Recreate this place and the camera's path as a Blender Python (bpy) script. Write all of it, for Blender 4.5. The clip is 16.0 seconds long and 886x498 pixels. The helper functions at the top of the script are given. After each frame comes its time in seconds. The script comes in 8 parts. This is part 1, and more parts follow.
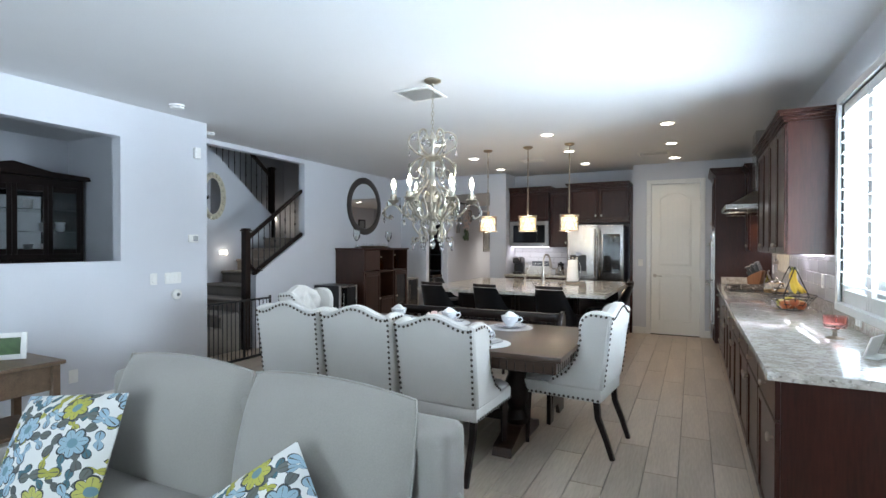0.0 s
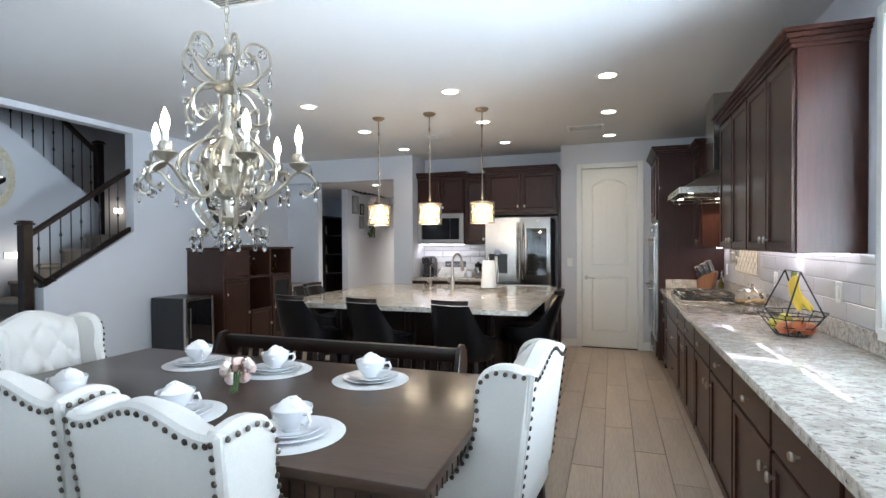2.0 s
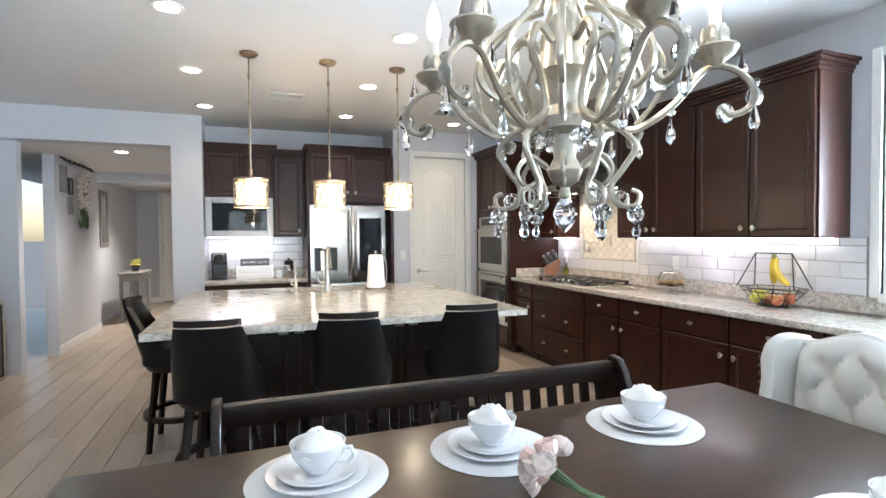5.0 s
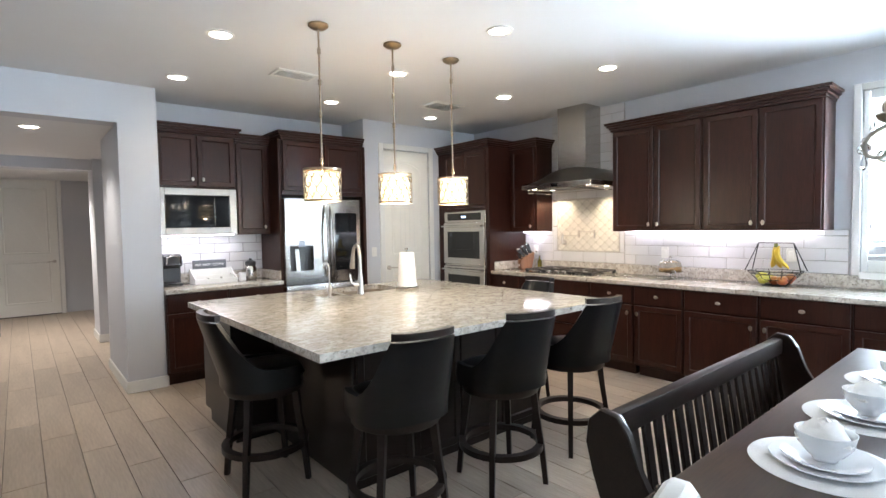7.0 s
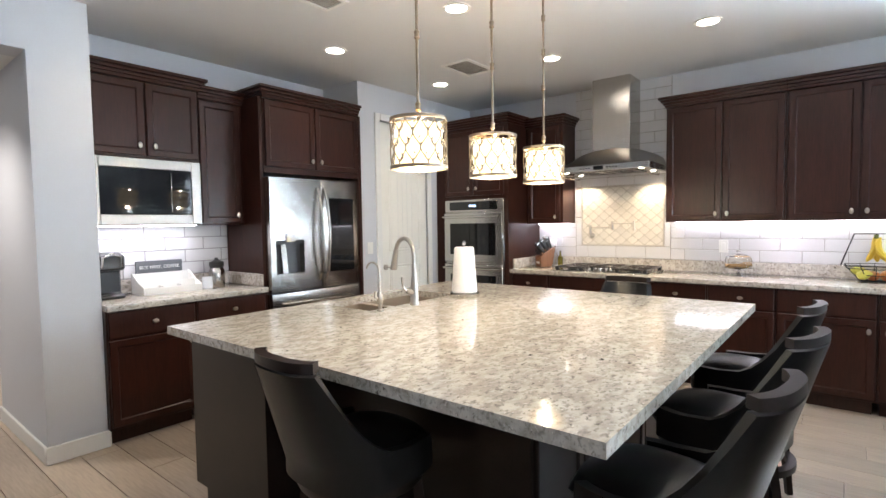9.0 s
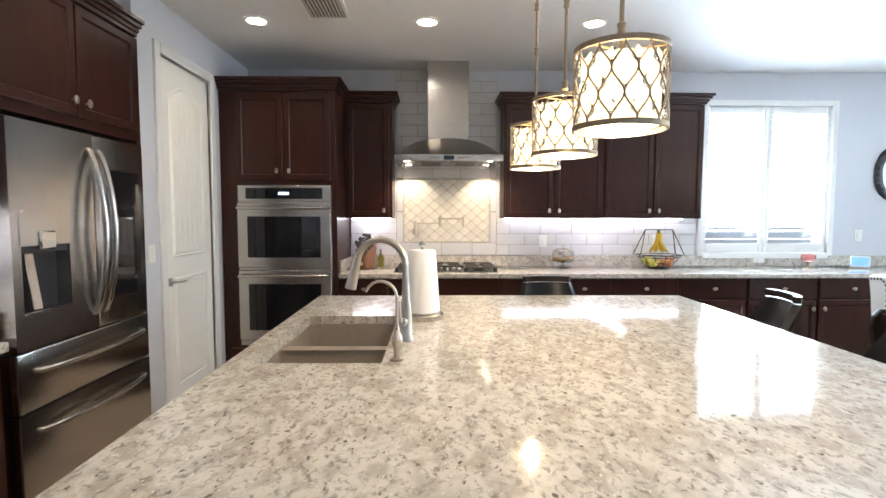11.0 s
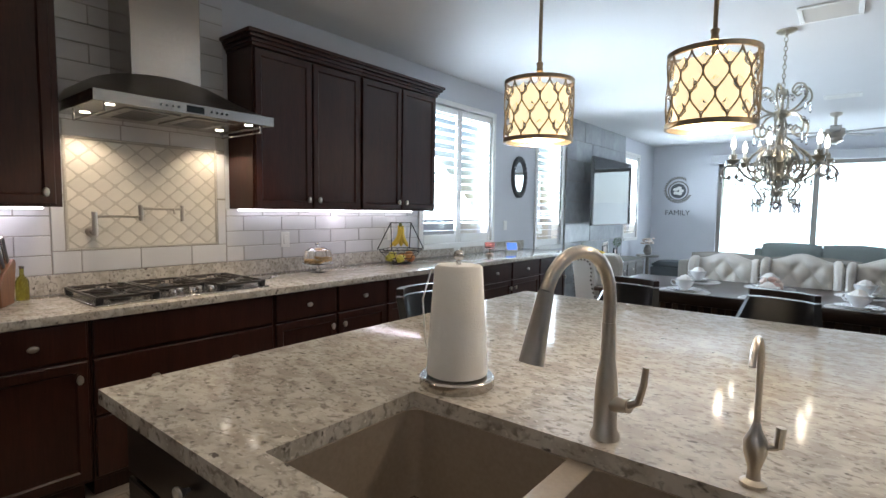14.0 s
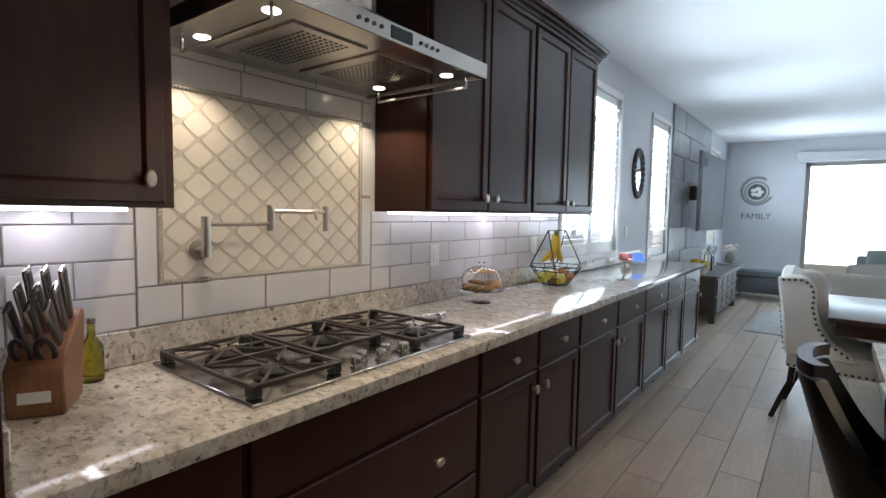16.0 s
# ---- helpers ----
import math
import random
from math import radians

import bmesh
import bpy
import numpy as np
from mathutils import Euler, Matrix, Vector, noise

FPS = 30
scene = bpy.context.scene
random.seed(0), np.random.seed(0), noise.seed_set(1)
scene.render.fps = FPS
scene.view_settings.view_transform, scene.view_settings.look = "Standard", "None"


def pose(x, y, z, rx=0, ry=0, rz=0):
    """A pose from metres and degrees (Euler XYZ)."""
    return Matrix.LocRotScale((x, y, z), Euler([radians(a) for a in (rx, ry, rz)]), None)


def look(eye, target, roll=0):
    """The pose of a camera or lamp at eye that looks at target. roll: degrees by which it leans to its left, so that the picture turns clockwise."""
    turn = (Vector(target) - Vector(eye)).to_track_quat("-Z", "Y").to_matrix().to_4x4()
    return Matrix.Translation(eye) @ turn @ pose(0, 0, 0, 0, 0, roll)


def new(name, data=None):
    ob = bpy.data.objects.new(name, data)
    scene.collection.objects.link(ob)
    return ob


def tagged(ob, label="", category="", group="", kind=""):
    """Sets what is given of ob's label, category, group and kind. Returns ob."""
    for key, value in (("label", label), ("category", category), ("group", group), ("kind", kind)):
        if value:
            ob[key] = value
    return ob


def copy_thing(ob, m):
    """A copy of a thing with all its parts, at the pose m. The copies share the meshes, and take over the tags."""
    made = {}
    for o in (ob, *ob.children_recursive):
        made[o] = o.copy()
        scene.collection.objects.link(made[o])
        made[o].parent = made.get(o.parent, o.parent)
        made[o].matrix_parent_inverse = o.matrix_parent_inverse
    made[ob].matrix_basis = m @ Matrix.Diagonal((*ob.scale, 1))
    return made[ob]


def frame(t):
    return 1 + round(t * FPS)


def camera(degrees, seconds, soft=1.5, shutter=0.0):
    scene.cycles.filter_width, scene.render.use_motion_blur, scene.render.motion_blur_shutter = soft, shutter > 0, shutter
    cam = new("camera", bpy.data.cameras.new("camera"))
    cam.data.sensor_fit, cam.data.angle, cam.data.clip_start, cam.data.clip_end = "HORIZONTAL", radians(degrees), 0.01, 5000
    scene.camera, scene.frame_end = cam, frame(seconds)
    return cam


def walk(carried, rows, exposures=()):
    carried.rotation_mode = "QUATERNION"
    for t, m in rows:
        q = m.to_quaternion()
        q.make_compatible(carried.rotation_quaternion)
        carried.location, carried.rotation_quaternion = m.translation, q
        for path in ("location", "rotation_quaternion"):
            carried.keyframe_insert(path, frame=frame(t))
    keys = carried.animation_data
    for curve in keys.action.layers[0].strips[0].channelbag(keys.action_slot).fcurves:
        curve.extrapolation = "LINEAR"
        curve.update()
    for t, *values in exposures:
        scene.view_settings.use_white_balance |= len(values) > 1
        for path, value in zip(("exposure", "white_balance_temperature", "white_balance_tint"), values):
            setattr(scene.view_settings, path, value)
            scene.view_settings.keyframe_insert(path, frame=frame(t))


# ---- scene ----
cam = camera(82.5, 16.0)
PATH = [
    (0, (0.677, 0.81, 1.456), (-0.21, 2.603, 1.44), 0.1),
    (0.5, (0.761, 1.232, 1.429), (-0.13, 3.022, 1.42), -0.1),
    (1, (0.768, 1.666, 1.444), (-0.093, 3.471, 1.43), -0.1),
    (1.5, (0.665, 2.097, 1.469), (-0.115, 3.938, 1.441), -0.2),
    (2, (0.455, 2.553, 1.449), (-0.18, 4.449, 1.424), -0.3),
    (2.5, (0.202, 2.952, 1.43), (-0.274, 4.894, 1.404), -0.4),
    (3, (-0.128, 3.193, 1.418), (-0.392, 5.175, 1.385), -0.3),
    (3.5, (-0.514, 3.291, 1.407), (-0.484, 5.29, 1.368), -0.4),
    (6, (-2.839, 3.801, 1.457), (-1.811, 5.515, 1.385), -0.6),
    (6.5, (-3.231, 4.127, 1.477), (-2.049, 5.739, 1.394), -0.8),
    (7, (-3.468, 4.428, 1.463), (-2.182, 5.958, 1.376), -1.0),
    (7.5, (-3.537, 4.795, 1.434), (-2.203, 6.282, 1.34), -1.2),
    (8, (-3.606, 5.21, 1.417), (-2.229, 6.657, 1.317), -1.2),
    (8.2, (-3.608, 5.348, 1.416), (-2.219, 6.784, 1.317), -1.2),
    (10.5, (-3.375, 7.565, 1.403), (-1.409, 7.909, 1.274), 0.1),
    (11, (-3.287, 7.985, 1.418), (-1.292, 7.952, 1.282), 0.1),
    (11.5, (-3.093, 8.405, 1.434), (-1.134, 8.032, 1.294), 0.3),
    (12, (-2.921, 8.771, 1.471), (-1.043, 8.101, 1.315), 0.7),
    (12.5, (-2.66, 8.978, 1.439), (-0.903, 8.035, 1.289), 0.7),
    (13, (-2.324, 9.063, 1.429), (-0.734, 7.859, 1.28), 0.7),
    (13.5, (-2.023, 9.132, 1.404), (-0.637, 7.698, 1.254), 1.1),
    (14, (-1.672, 9.140, 1.395), (-0.425, 7.584, 1.242), 0.8),
    (14.5, (-1.256, 9.107, 1.381), (-0.018, 7.543, 1.229), 1.0),
    (15, (-0.82, 9.077, 1.383), (0.413, 7.51, 1.225), 0.9),
    (15.5, (-0.396, 9.014, 1.38), (0.837, 7.445, 1.237), 0.6),
    (16, (-0.012, 8.986, 1.387), (1.201, 7.402, 1.241), 1.0),
]
walk(cam, [(t, look(eye, target, roll)) for t, eye, target, roll in PATH],
     [(0.0, 0.2), (1.5, 0.35), (2.5, 0.5), (3.5, 0.85), (6.0, 0.95), (8.2, 1.08), (10.5, 1.12), (11.2, 0.82), (12.5, 0.3), (14.5, -0.15), (16.0, -0.2)])

# ---- plan ----
WX, CEIL = 1.635, 2.79          # inner face of the window wall, ceiling height
YB, YP = -2.1, 9.76             # garden wall, pantry wall
XL, XM = -4.14, -4.80           # wall with the pass-through, wall with the mirror
YALC = 10.28                    # back of the coffee niche

# ---- daylight and sun ----
world = bpy.data.worlds.new("sky")
scene.world = world
world.use_nodes = True
wn = world.node_tree.nodes
sky = wn.new("ShaderNodeTexSky")
sky.sky_type, sky.sun_disc = "NISHITA", False
SUN_TO = Vector((-1, -0.7, -0.65)).normalized()
sky.sun_elevation = math.asin(-SUN_TO.z)
sky.sun_rotation = math.atan2(-SUN_TO.x, -SUN_TO.y)
world.node_tree.links.new(sky.outputs["Color"], wn["Background"].inputs["Color"])
wn["Background"].inputs["Strength"].default_value = 0.12


def lamp(name, kind, m, watts, colour=(1, 1, 1), **more):
    data = bpy.data.lights.new(name, kind)
    data.energy, data.color = watts, colour
    if "size" in more:
        data.size = more["size"]
    if "size_y" in more:
        data.shape, data.size_y = "RECTANGLE", more["size_y"]
    if "radius" in more:
        data.shadow_soft_size = more["radius"]
    if "spot" in more:
        data.spot_size, data.spot_blend = radians(more["spot"]), more.get("blend", 0.6)
    if "spread" in more:
        data.spread = radians(more["spread"])
    if "angle" in more:
        data.angle = radians(more["angle"])
    ob = new(name, data)
    ob.matrix_world = m
    return ob


lamp("sun", "SUN", look((0, 0, 0), SUN_TO), 0.6, (1, 0.93, 0.84), angle=0.6)
DAY = (0.69, 0.845, 1.0)
lamp("window_light", "AREA", look((WX + 0.52, 4.73, 1.72), (-5, 4.73, 8.2)), 300, DAY, size=1.2, size_y=1.4, spread=155)
lamp("window_light", "AREA", look((WX + 0.52, 2.64, 1.66), (-5, 2.64, 10.5)), 140, DAY, size=0.62, size_y=1.5, spread=125)
lamp("window_light", "AREA", look((WX + 0.52, -0.75, 1.66), (-5, -0.75, 10.0)), 180, DAY, size=0.62, size_y=1.5, spread=140)
lamp("window_light", "AREA", look((-1.2, YB - 0.25, 1.25), (-1.2, 5, 2.9)), 110, DAY, size=3.1, size_y=2.3)
WARM = (1.0, 0.83, 0.63)

# ---- materials ----


def shade(name, colour, rough=0.5, metal=0.0, grain=0.0, scale=40.0, stretch=(1, 1, 1), bump=0.0, bump_scale=None,
          second=None, coat=0.0, vary=0.0, sheen=0.0, blotch=2.0):
    """Principled material with a fine grain, a broad mottling and a little relief."""
    m = bpy.data.materials.new(name)
    m.use_nodes = True
    n, l = m.node_tree.nodes, m.node_tree.links
    b = n["Principled BSDF"]
    b.inputs["Roughness"].default_value, b.inputs["Metallic"].default_value = rough, metal
    b.inputs["Coat Weight"].default_value, b.inputs["Coat Roughness"].default_value = coat, 0.15
    b.inputs["Sheen Weight"].default_value = sheen
    co = n.new("ShaderNodeTexCoord")
    mp = n.new("ShaderNodeMapping")
    mp.inputs["Scale"].default_value = stretch
    l.new(co.outputs["Object"], mp.inputs["Vector"])
    fine = n.new("ShaderNodeTexNoise")
    fine.inputs["Scale"].default_value, fine.inputs["Detail"].default_value = scale, 6
    l.new(mp.outputs["Vector"], fine.inputs["Vector"])
    broad = n.new("ShaderNodeTexNoise")
    broad.inputs["Scale"].default_value, broad.inputs["Detail"].default_value = blotch, 3
    l.new(mp.outputs["Vector"], broad.inputs["Vector"])
    add = n.new("ShaderNodeMath")
    add.operation = "MULTIPLY_ADD"
    add.inputs[1].default_value = 0.55
    l.new(fine.outputs["Fac"], add.inputs[0])
    half = n.new("ShaderNodeMath")
    half.operation = "MULTIPLY"
    half.inputs[1].default_value = 0.45
    l.new(broad.outputs["Fac"], half.inputs[0])
    l.new(half.outputs[0], add.inputs[2])
    mix = n.new("ShaderNodeMix")
    mix.data_type = "RGBA"
    lo = second or tuple(c * (1 - grain) for c in colour)
    hi = colour if second else tuple(min(1, c * (1 + grain)) for c in colour)
    mix.inputs["A"].default_value, mix.inputs["B"].default_value = (*lo, 1), (*hi, 1)
    ramp = n.new("ShaderNodeMapRange")
    ramp.inputs["From Min"].default_value, ramp.inputs["From Max"].default_value = 0.32, 0.68
    l.new(add.outputs[0], ramp.inputs["Value"])
    l.new(ramp.outputs["Result"], mix.inputs["Factor"])
    out = mix.outputs["Result"]
    if vary:
        info = n.new("ShaderNodeObjectInfo")
        hsv = n.new("ShaderNodeHueSaturation")
        mr = n.new("ShaderNodeMapRange")
        mr.inputs["To Min"].default_value, mr.inputs["To Max"].default_value = 1 - vary, 1 + vary
        l.new(info.outputs["Random"], mr.inputs["Value"])
        l.new(mr.outputs["Result"], hsv.inputs["Value"])
        l.new(out, hsv.inputs["Color"])
        out = hsv.outputs["Color"]
    l.new(out, b.inputs["Base Color"])
    if bump:
        bp = n.new("ShaderNodeBump")
        bp.inputs["Strength"].default_value, bp.inputs["Distance"].default_value = bump, 0.002
        if bump_scale:
            tx = n.new("ShaderNodeTexNoise")
            tx.inputs["Scale"].default_value, tx.inputs["Detail"].default_value = bump_scale, 4
            l.new(mp.outputs["Vector"], tx.inputs["Vector"])
            l.new(tx.outputs["Fac"], bp.inputs["Height"])
        else:
            l.new(fine.outputs["Fac"], bp.inputs["Height"])
        l.new(bp.outputs["Normal"], b.inputs["Normal"])
    return m


def glow(name, colour, strength):
    m = bpy.data.materials.new(name)
    m.use_nodes = True
    b = m.node_tree.nodes["Principled BSDF"]
    b.inputs["Base Color"].default_value = (*colour, 1)
    b.inputs["Emission Color"].default_value = (*colour, 1)
    b.inputs["Emission Strength"].default_value = strength
    return m


def clear(name, colour=(1, 1, 1), rough=0.02, ior=1.45):
    m = bpy.data.materials.new(name)
    m.use_nodes = True
    b = m.node_tree.nodes["Principled BSDF"]
    b.inputs["Base Color"].default_value = (*colour, 1)
    b.inputs["Roughness"].default_value, b.inputs["IOR"].default_value = rough, ior
    b.inputs["Transmission Weight"].default_value = 1
    return m


def granite(name, light, mid, dark, rough=0.08):
    """Speckled polished stone: cream ground, tan and grey flecks drawn out along one way."""
    m = bpy.data.materials.new(name)
    m.use_nodes = True
    n, l = m.node_tree.nodes, m.node_tree.links
    b = n["Principled BSDF"]
    b.inputs["Roughness"].default_value = rough
    co = n.new("ShaderNodeTexCoord")
    mp = n.new("ShaderNodeMapping")
    mp.inputs["Scale"].default_value = (1.25, 1.9, 1.6)
    mp.inputs["Rotation"].default_value = (0, 0, 0.35)
    l.new(co.outputs["Object"], mp.inputs["Vector"])

    def layer(kind, scale, lo, hi, detail=5.0):
        tx = n.new("ShaderNodeTexNoise")
        tx.inputs["Scale"].default_value, tx.inputs["Detail"].default_value = scale, detail
        tx.inputs["Distortion"].default_value = kind
        l.new(mp.outputs["Vector"], tx.inputs["Vector"])
        mr = n.new("ShaderNodeMapRange")
        mr.inputs["From Min"].default_value, mr.inputs["From Max"].default_value = lo, hi
        l.new(tx.outputs["Fac"], mr.inputs["Value"])
        return mr.outputs["Result"]

    def blend(fac, a, c):
        mx = n.new("ShaderNodeMix")
        mx.data_type = "RGBA"
        l.new(fac, mx.inputs["Factor"])
        for socket, v in ((mx.inputs["A"], a), (mx.inputs["B"], c)):
            if isinstance(v, tuple):
                socket.default_value = (*v, 1)
            else:
                l.new(v, socket)
        return mx.outputs["Result"]

    c = blend(layer(0.4, 12, 0.42, 0.60), light, mid)
    c = blend(layer(0.5, 34, 0.52, 0.68), c, tuple(0.55 * x + 0.2 * y for x, y in zip(mid, dark)))
    c = blend(layer(0.3, 26, 0.64, 0.72, 3), c, dark)
    c = blend(layer(0.2, 60, 0.64, 0.74, 2), c, tuple(min(1, 1.25 * x) for x in light))
    l.new(c, b.inputs["Base Color"])
    return m


PAINT = shade("wall_paint", (0.60, 0.61, 0.645), 0.7, grain=0.025, scale=120, bump=0.25, bump_scale=220)
CEILP = shade("ceiling_paint", (0.74, 0.74, 0.745), 0.85, grain=0.02, scale=90, bump=0.4, bump_scale=140)
WHITE = shade("white_trim_paint", (0.80, 0.79, 0.76), 0.38, grain=0.02, scale=30)
DOORP = shade("door_paint", (0.85, 0.83, 0.77), 0.4, grain=0.02, scale=25, bump=0.1, bump_scale=60)
LOUVRE = shade("louvre_paint", (0.84, 0.84, 0.83), 0.4, grain=0.02, scale=30)
# Solid slats pass no light; translucency is added to imitate the window glare.
glare = LOUVRE.node_tree.nodes.new("ShaderNodeBsdfTranslucent")
glare.inputs["Color"].default_value = (0.85, 0.87, 0.90, 1)
blend = LOUVRE.node_tree.nodes.new("ShaderNodeMixShader")
blend.inputs["Fac"].default_value = 0.5
LOUVRE.node_tree.links.new(LOUVRE.node_tree.nodes["Principled BSDF"].outputs["BSDF"], blend.inputs[1])
LOUVRE.node_tree.links.new(glare.outputs["BSDF"], blend.inputs[2])
LOUVRE.node_tree.links.new(blend.outputs["Shader"], LOUVRE.node_tree.nodes["Material Output"].inputs["Surface"])
PLANK = shade("wood_look_tile", (0.50, 0.41, 0.325), 0.32, grain=0.0, second=(0.345, 0.275, 0.215), scale=9, stretch=(9, 0.9, 1), bump=0.12, vary=0.13, blotch=1.2)
GROUT = shade("floor_grout", (0.22, 0.195, 0.17), 0.9, grain=0.15)
CHERRY = shade("dark_cherry", (0.048, 0.0148, 0.0092), 0.30, second=(0.022, 0.0073, 0.0050), scale=12, stretch=(8, 8, 0.8), bump=0.03)
ESPRESSO = shade("espresso_wood", (0.019, 0.010, 0.0075), 0.33, second=(0.009, 0.005, 0.004), scale=14, stretch=(1, 10, 10), coat=0.1, bump=0.06)
TABLEW = shade("walnut_table", (0.060, 0.031, 0.019), 0.30, second=(0.027, 0.014, 0.009), scale=10, stretch=(1.0, 12, 12), coat=0.12, bump=0.08)
OAK = shade("brown_oak", (0.17, 0.105, 0.06), 0.42, second=(0.085, 0.05, 0.03), scale=12, stretch=(1, 10, 10), bump=0.1)
REDWOOD = shade("cherry_veneer", (0.050, 0.018, 0.010), 0.32, second=(0.026, 0.010, 0.006), scale=10, stretch=(8, 8, 0.7), coat=0.1)
STONE = granite("granite_top", (0.595, 0.555, 0.495), (0.44, 0.395, 0.34), (0.125, 0.108, 0.095))
STEEL = shade("brushed_steel", (0.51, 0.485, 0.455), 0.22, metal=1.0, grain=0.06, scale=30, stretch=(0.6, 0.6, 60), bump=0.03)
NICKEL = shade("brushed_nickel", (0.55, 0.50, 0.44), 0.28, metal=1.0, grain=0.05, scale=60)
SILVER = shade("silver_leaf", (0.50, 0.46, 0.385), 0.28, metal=1.0, grain=0.2, scale=70, bump=0.4)
BRONZE = shade("aged_bronze", (0.31, 0.25, 0.185), 0.38, metal=0.9, grain=0.2, scale=50)
BLACKI = shade("black_iron", (0.02, 0.02, 0.021), 0.45, metal=0.3, grain=0.2, scale=60, bump=0.2)
BLACKP = shade("black_plastic", (0.022, 0.022, 0.024), 0.3, grain=0.1)
BLACKG = shade("black_glass", (0.010, 0.011, 0.013), 0.04, grain=0.05)
DIMG = shade("smoked_glass", (0.010, 0.011, 0.013), 0.035, grain=0.05)
DIMG.node_tree.nodes["Principled BSDF"].inputs["Specular IOR Level"].default_value = 0.22
LEATHER = shade("black_leather", (0.0055, 0.0055, 0.0062), 0.30, grain=0.25, scale=50, bump=0.16, bump_scale=260)
for dull in (LEATHER, ESPRESSO, CHERRY):
    dull.node_tree.nodes["Principled BSDF"].inputs["Specular IOR Level"].default_value = 0.3
LINEN = shade("cream_linen", (0.62, 0.60, 0.565), 0.85, grain=0.05, scale=160, bump=0.35, bump_scale=420, sheen=0.2)
SOFAC = shade("grey_sofa_cloth", (0.325, 0.305, 0.275), 0.9, grain=0.08, scale=190, bump=0.4, bump_scale=380, sheen=0.25)
GREYC = shade("dark_grey_cloth", (0.115, 0.13, 0.14), 0.9, grain=0.12, scale=150, bump=0.4, bump_scale=300)
CHINA = shade("white_china", (0.80, 0.81, 0.83), 0.12, grain=0.01, coat=0.4)
MAT = shade("woven_placemat", (0.66, 0.66, 0.66), 0.8, grain=0.1, scale=240, bump=0.5, bump_scale=300)
NAPKIN = shade("cotton_napkin", (0.84, 0.83, 0.81), 0.9, grain=0.02, bump=0.3, bump_scale=200)
PAPER = shade("paper_towel", (0.86, 0.85, 0.83), 0.9, grain=0.02, bump=0.4, bump_scale=260)
TILE = shade("white_glazed_tile", (0.66, 0.65, 0.655), 0.10, grain=0.02, scale=8, coat=0.3, vary=0.03)
BEIGET = shade("marble_lantern_tile", (0.70, 0.655, 0.58), 0.28, grain=0.05, scale=12, vary=0.07)
TGROUT = shade("tile_grout", (0.36, 0.335, 0.305), 0.9, grain=0.05)
SINKM = shade("sink_composite", (0.32, 0.265, 0.215), 0.45, grain=0.12, scale=90, metal=0.25)
CARPET = shade("stair_carpet", (0.24, 0.215, 0.19), 0.95, grain=0.25, scale=130, bump=0.8, bump_scale=260)
MIRROR = shade("mirror_glass", (0.92, 0.93, 0.93), 0.01, metal=1.0)
CRYSTAL = clear("crystal", (1, 1, 1), 0.0, 1.55)
GLASS = clear("clear_glass", (0.97, 0.99, 0.98), 0.0, 1.45)
SHADEM = glow("pendant_diffuser", (1.0, 0.82, 0.52), 1.1)
BULB = glow("lamp_bulb", (1.0, 0.90, 0.72), 14)
DISC = glow("downlight_lens", (1.0, 0.93, 0.82), 14)
STRIP = glow("led_strip", (0.93, 0.90, 1.0), 6)
SCONCE = glow("step_light", (1.0, 0.90, 0.78), 9)
SCREEN = glow("tablet_screen", (0.10, 0.22, 0.75), 0.9)
YELLOW = shade("banana_skin", (0.72, 0.50, 0.05), 0.45, grain=0.15, scale=14)
GREENB = shade("banana_stem", (0.20, 0.22, 0.05), 0.5, grain=0.2)
APPLE = shade("apple_skin", (0.45, 0.07, 0.04), 0.3, second=(0.55, 0.30, 0.08), scale=9)
PEAR = shade("pear_skin", (0.55, 0.50, 0.08), 0.4, grain=0.15, scale=18)
LEAFG = shade("leaf_green", (0.055, 0.11, 0.035), 0.5, grain=0.3, scale=30)
PETAL = shade("petal", (0.80, 0.68, 0.62), 0.7, grain=0.1, scale=40)
PINKG = clear("pink_glass", (0.95, 0.55, 0.52), 0.05)
WOODB = shade("knife_block_wood", (0.27, 0.12, 0.055), 0.4, second=(0.17, 0.07, 0.03), scale=10, stretch=(10, 10, 1))
CREAMF = shade("cream_gilt", (0.56, 0.51, 0.38), 0.5, grain=0.2, scale=40, bump=0.5)
GREYW = shade("weathered_grey_wood", (0.30, 0.285, 0.26), 0.6, second=(0.17, 0.16, 0.15), scale=12, stretch=(1, 8, 8), bump=0.2)
SLATE = shade("stacked_stone_tile", (0.42, 0.435, 0.45), 0.24, second=(0.30, 0.315, 0.33), scale=9, bump=0.4, vary=0.1)
RUGM = shade("pale_rug", (0.52, 0.51, 0.50), 0.95, second=(0.36, 0.36, 0.365), scale=10, bump=0.8, bump_scale=200, blotch=5)
GROUNDM = shade("patio_concrete", (0.42, 0.40, 0.37), 0.9, grain=0.12, scale=14, bump=0.3)
STUCCO = shade("stucco", (0.62, 0.57, 0.49), 0.9, grain=0.06, scale=60, bump=0.5)
DECAL = shade("grey_decal", (0.10, 0.105, 0.115), 0.6, grain=0.05)
BISCUIT = shade("biscuit", (0.45, 0.28, 0.12), 0.8, grain=0.25, scale=40)
AMBER = clear("amber_spirit", (0.75, 0.36, 0.08))
OLIVE = clear("olive_oil", (0.55, 0.50, 0.08))

# ---- building blocks ----
I4 = Matrix.Identity(4)


def place(x, y, z=0.0, turn=0.0):
    return pose(x, y, z, 0, 0, turn)


